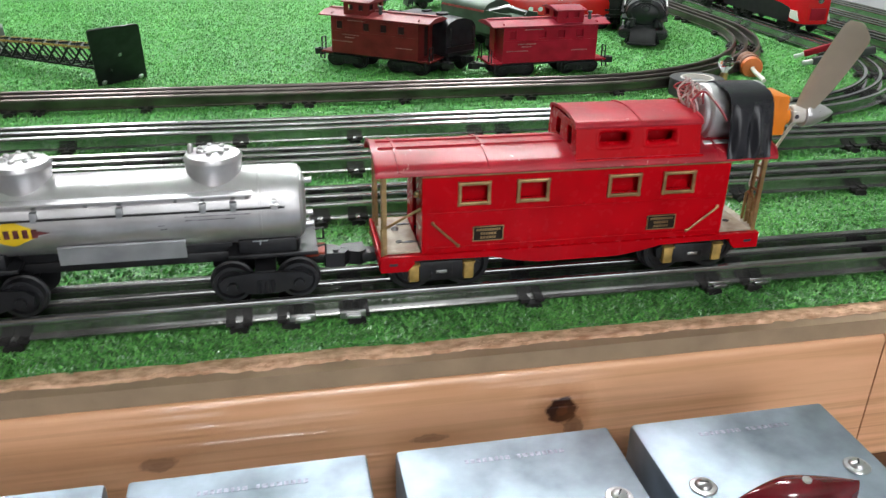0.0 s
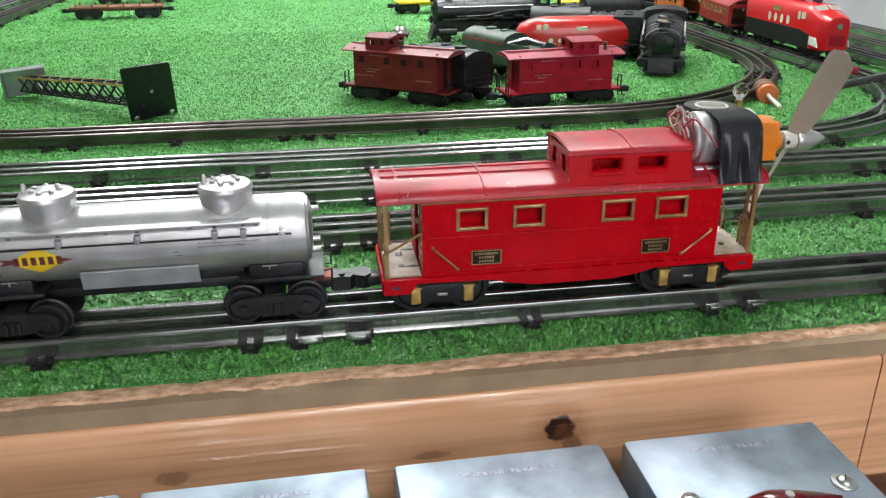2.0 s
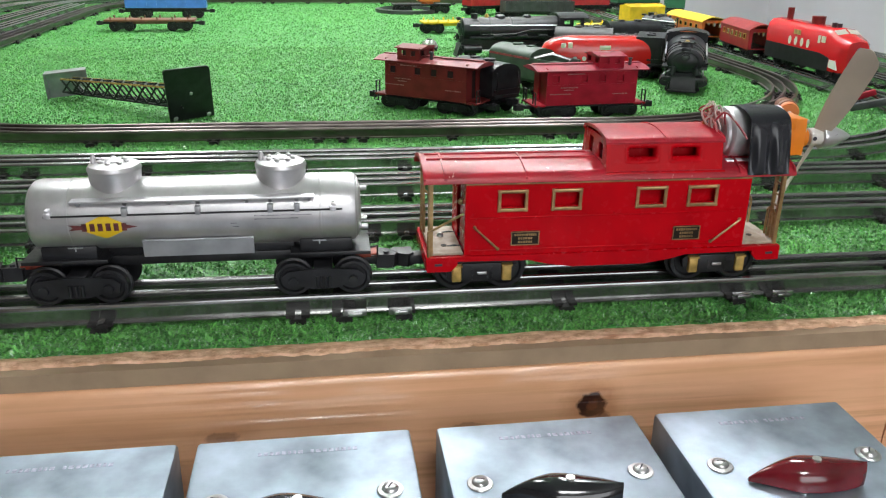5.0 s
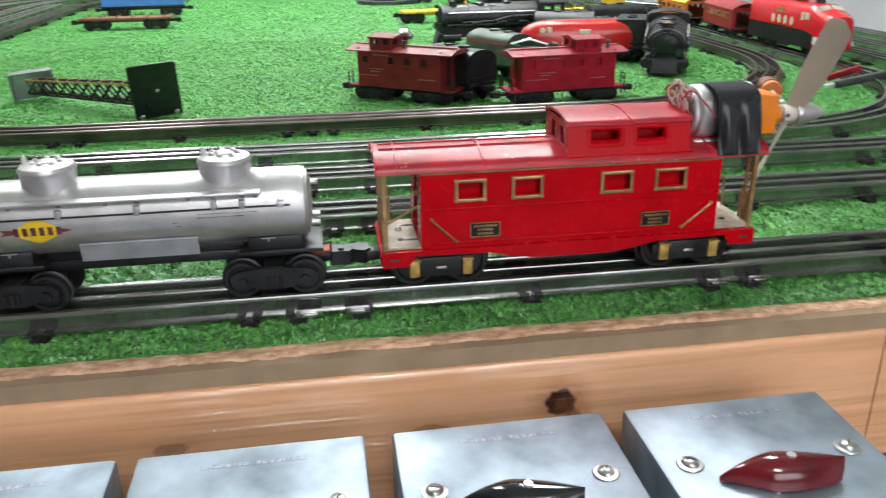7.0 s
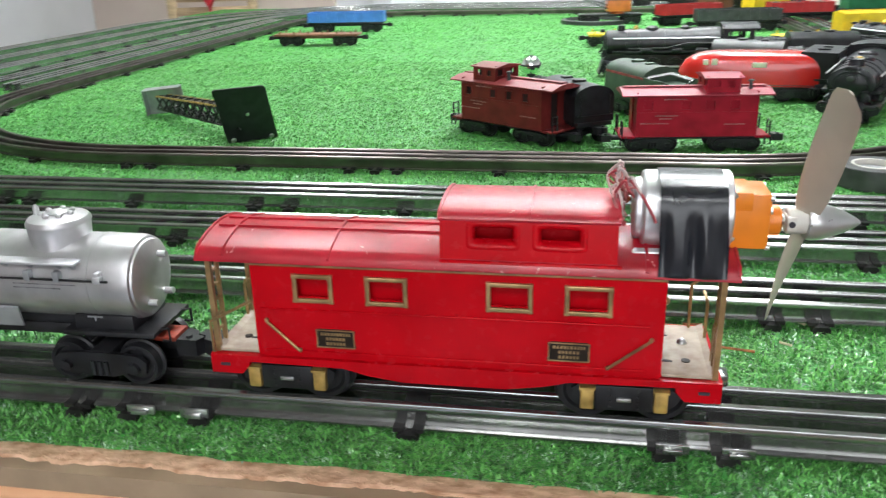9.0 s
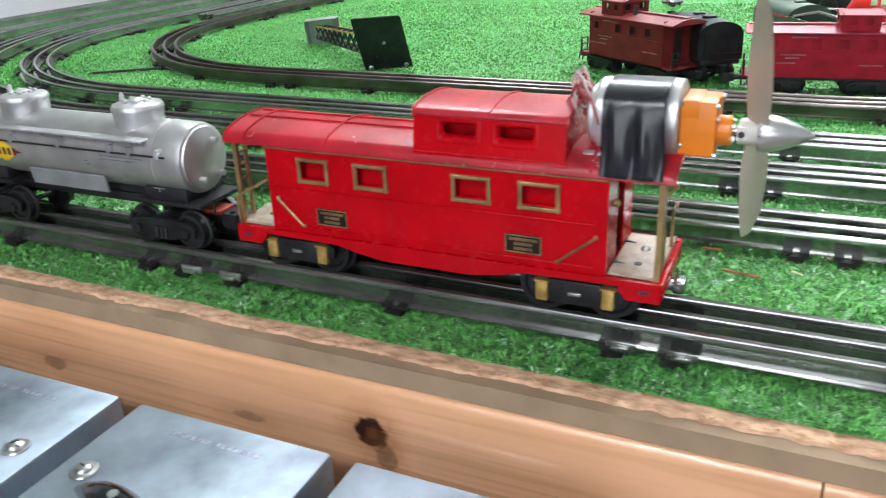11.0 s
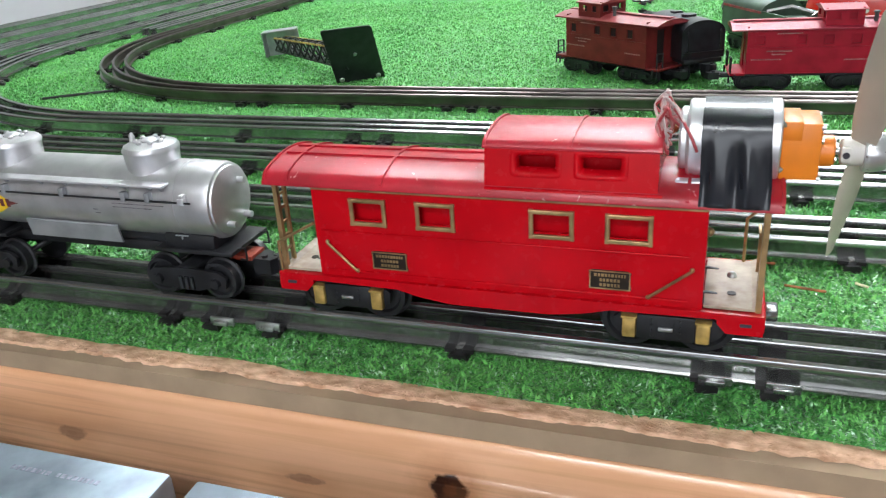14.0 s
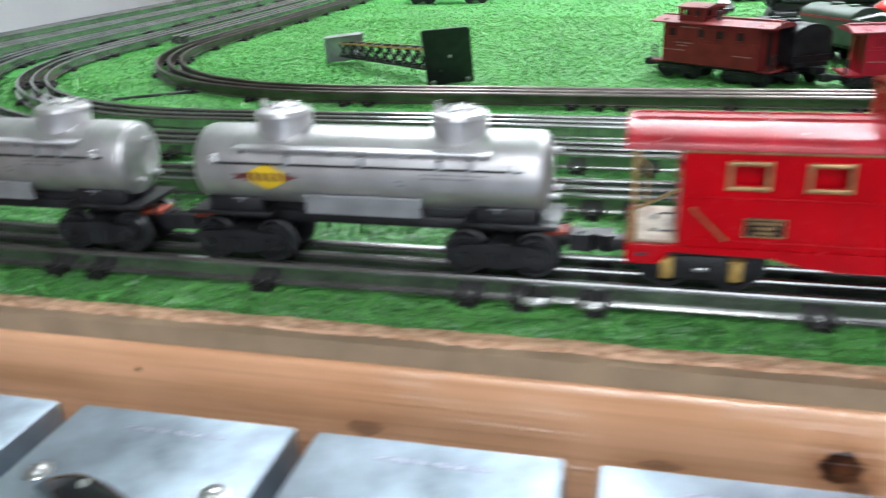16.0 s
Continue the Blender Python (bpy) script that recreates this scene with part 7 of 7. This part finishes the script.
    def bar(name, label, p, q, w, h, body, end_label):
        """A square bar lying from p to q, with a pale metal end at p."""
        p, q = Vector(p), Vector(q)
        d = (q - p).normalized()
        side = Vector((-d.y, d.x, 0)).normalized()
        m4 = Matrix((d, side, d.cross(side))).transposed().to_4x4()
        m4.translation = p
        o = made(thing(name, label, "bar", m4))
        c = fresh(); box(c, 0.0, (q - p).length, -w, w, -h, h, 0.0008)
        part("bar_body", c, body, o)
        c = fresh(); box(c, -0.014, -0.0002, -w * 0.7, w * 0.7, -h * 0.6, h * 0.6, 0.0008)
        part("metal_end", c, ALU, o, end_label)

    bar("metal_bar", "dark grey bar resting on the turf and the rails", (0.738, 1.018, 0.0080), (0.822, 1.004, 0.0250), 0.0042, 0.0050, DARK_GREY, "pale metal end")
    bar("red_bar", "dull red plastic bar leaning on the rails", (0.756, 1.066, 0.0080), (0.797, 1.050, 0.0245), 0.0036, 0.0042, RED_DULL, "pale metal end")


bulb_socket()

b = fresh(); tube(b, [(-0.585, 0.897, 0.004), (-0.560, 0.912, 0.0045), (-0.525, 0.935, 0.0045), (-0.495, 0.958, 0.004)], 0.0018)
tagged(part("feeder_wire", b, BLACK), "thin black feeder wire lying on the turf", "wire")
STRAW = mat("dry_straw", (0.62, 0.55, 0.36), 0.6, scale=200, vary=0.15)
TWIG = mat("brown_twig", (0.36, 0.13, 0.05), 0.7, scale=200, vary=0.2)
for pts, m in (([(0.341, 0.572, 0.0055), (0.349, 0.566, 0.006), (0.357, 0.558, 0.0055)], STRAW), ([(0.300, 0.523, 0.0055), (0.310, 0.520, 0.006), (0.321, 0.519, 0.0055)], TWIG), ([(0.285, 0.551, 0.0055), (0.296, 0.550, 0.006)], TWIG), ([(0.337, 0.533, 0.0055), (0.343, 0.529, 0.0055)], STRAW)):
    b = fresh(); tube(b, pts, 0.0008, 6)
    tagged(part("straw" if m is STRAW else "twig", b, m), "pale dry straw lying on the turf" if m is STRAW else "thin brown twig lying on the turf", "debris")

# shiny joiners at the near rail joint
for x, m, label in ((0.004, CLIP, "shiny steel rail clip on the near rail joint"), (0.033, CLIP, "shiny steel rail clip on the near rail joint"), (0.266, RAIL, "dull steel rail clip on the near rail joint"), (0.295, RAIL, "dull steel rail clip on the near rail joint")):
    b = fresh()
    box(b, x - 0.0075, x + 0.0075, 0.4128, 0.4146, 0.0052, 0.0100, 0.0005)
    box(b, x - 0.0045, x + 0.0045, 0.4105, 0.4130, 0.0060, 0.0085, 0.0005)
    tagged(part("rail_clip", b, m), label, "rail clip", "rail clips")


# ---- the far end of the room ----
def far_room():
    y = ROOM[3]
    d = tagged(new("door_1"), "white louvred door in the end wall", "door", kind="structure")
    d.matrix_basis = pose(-0.35, y - 0.02, 0)
    b = fresh(); pierced(b, -0.45, 0.45, FLOOR_Z, 1.15, -0.035, 0.0, [(-0.36, 0.36, -0.75, 1.05)])
    part("door_frame", b, DOOR_WHITE, d)
    n = 45
    for k in range(n):
        z = -0.745 + 1.79 * k / n
        b = fresh(); prism(b, [(-0.030, z), (-0.026, z), (-0.004, z + 0.034), (-0.008, z + 0.034)], -0.36, 0.36)
        part("slat", b, DOOR_WHITE, d)
    b = fresh(); box(b, 0.52, 1.45, y - 0.045, y - 0.001, FLOOR_Z, 1.1, 0.004)
    for x in (0.56, 1.0):
        box(b, x, x + 0.38, y - 0.052, y - 0.0452, -0.6, 1.0, 0.003)
    tagged(part("door_2", b, DOOR_WHITE), "flat white panelled closet door", "door", kind="structure")
    b = fresh(); box(b, ROOM[0] + 0.002, -1.0, y - 0.03, y - 0.002, FLOOR_Z, CEIL - 0.01)
    tagged(part("wall_panel", b, WALL_WARM), "warm beige wall panel", "wall", kind="structure")
    # chair with a red heart cushion behind the table
    c = made(thing("wooden_chair", "pale wooden slatted chair with a red heart cushion", "chair", pose(-1.35, 3.44, FLOOR_Z, 0, 0, 12)))
    wood = mat("pale_chair_wood", (0.46, 0.34, 0.20), 0.5, scale=12, vary=0.15, stretch=(1, 1, 6))
    for s in (-1, 1):
        b = fresh(); box(b, s * 0.17 - 0.02, s * 0.17 + 0.02, 0.0, 0.035, 0, 1.28, 0.006)
        part("back_post", b, wood, c)
        b = fresh(); box(b, s * 0.17 - 0.02, s * 0.17 + 0.02, -0.40, -0.365, 0, 0.44, 0.006)
        part("leg", b, wood, c)
    b = fresh(); box(b, -0.2, 0.2, -0.41, 0.0, 0.44, 0.47, 0.008)
    part("seat", b, wood, c)
    for k in range(13):
        b = fresh(); box(b, -0.15, 0.15, 0.008, 0.020, 0.55 + k * 0.054, 0.583 + k * 0.054, 0.004)
        part("slat", b, wood, c)
    b = fresh()
    pts = [(0.0105 * 16 * math.sin(t) ** 3 * 0.48, 0.0085 * (13 * math.cos(t) - 5 * math.cos(2 * t) - 2 * math.cos(3 * t) - math.cos(4 * t)) * 0.95) for t in [2 * math.pi * k / 40 for k in range(40)]]
    prism(b, [(x, z + 1.03) for x, z in pts], -0.05, -0.005, "y")
    bmesh.ops.bevel(b, geom=b.edges[:], offset=0.008, segments=2, profile=0.5, affect="EDGES")
    part("heart_cushion", b, mat("red_velvet", (0.45, 0.01, 0.02), 0.7, scale=60, vary=0.2), c, "red heart-shaped cushion")


far_room()
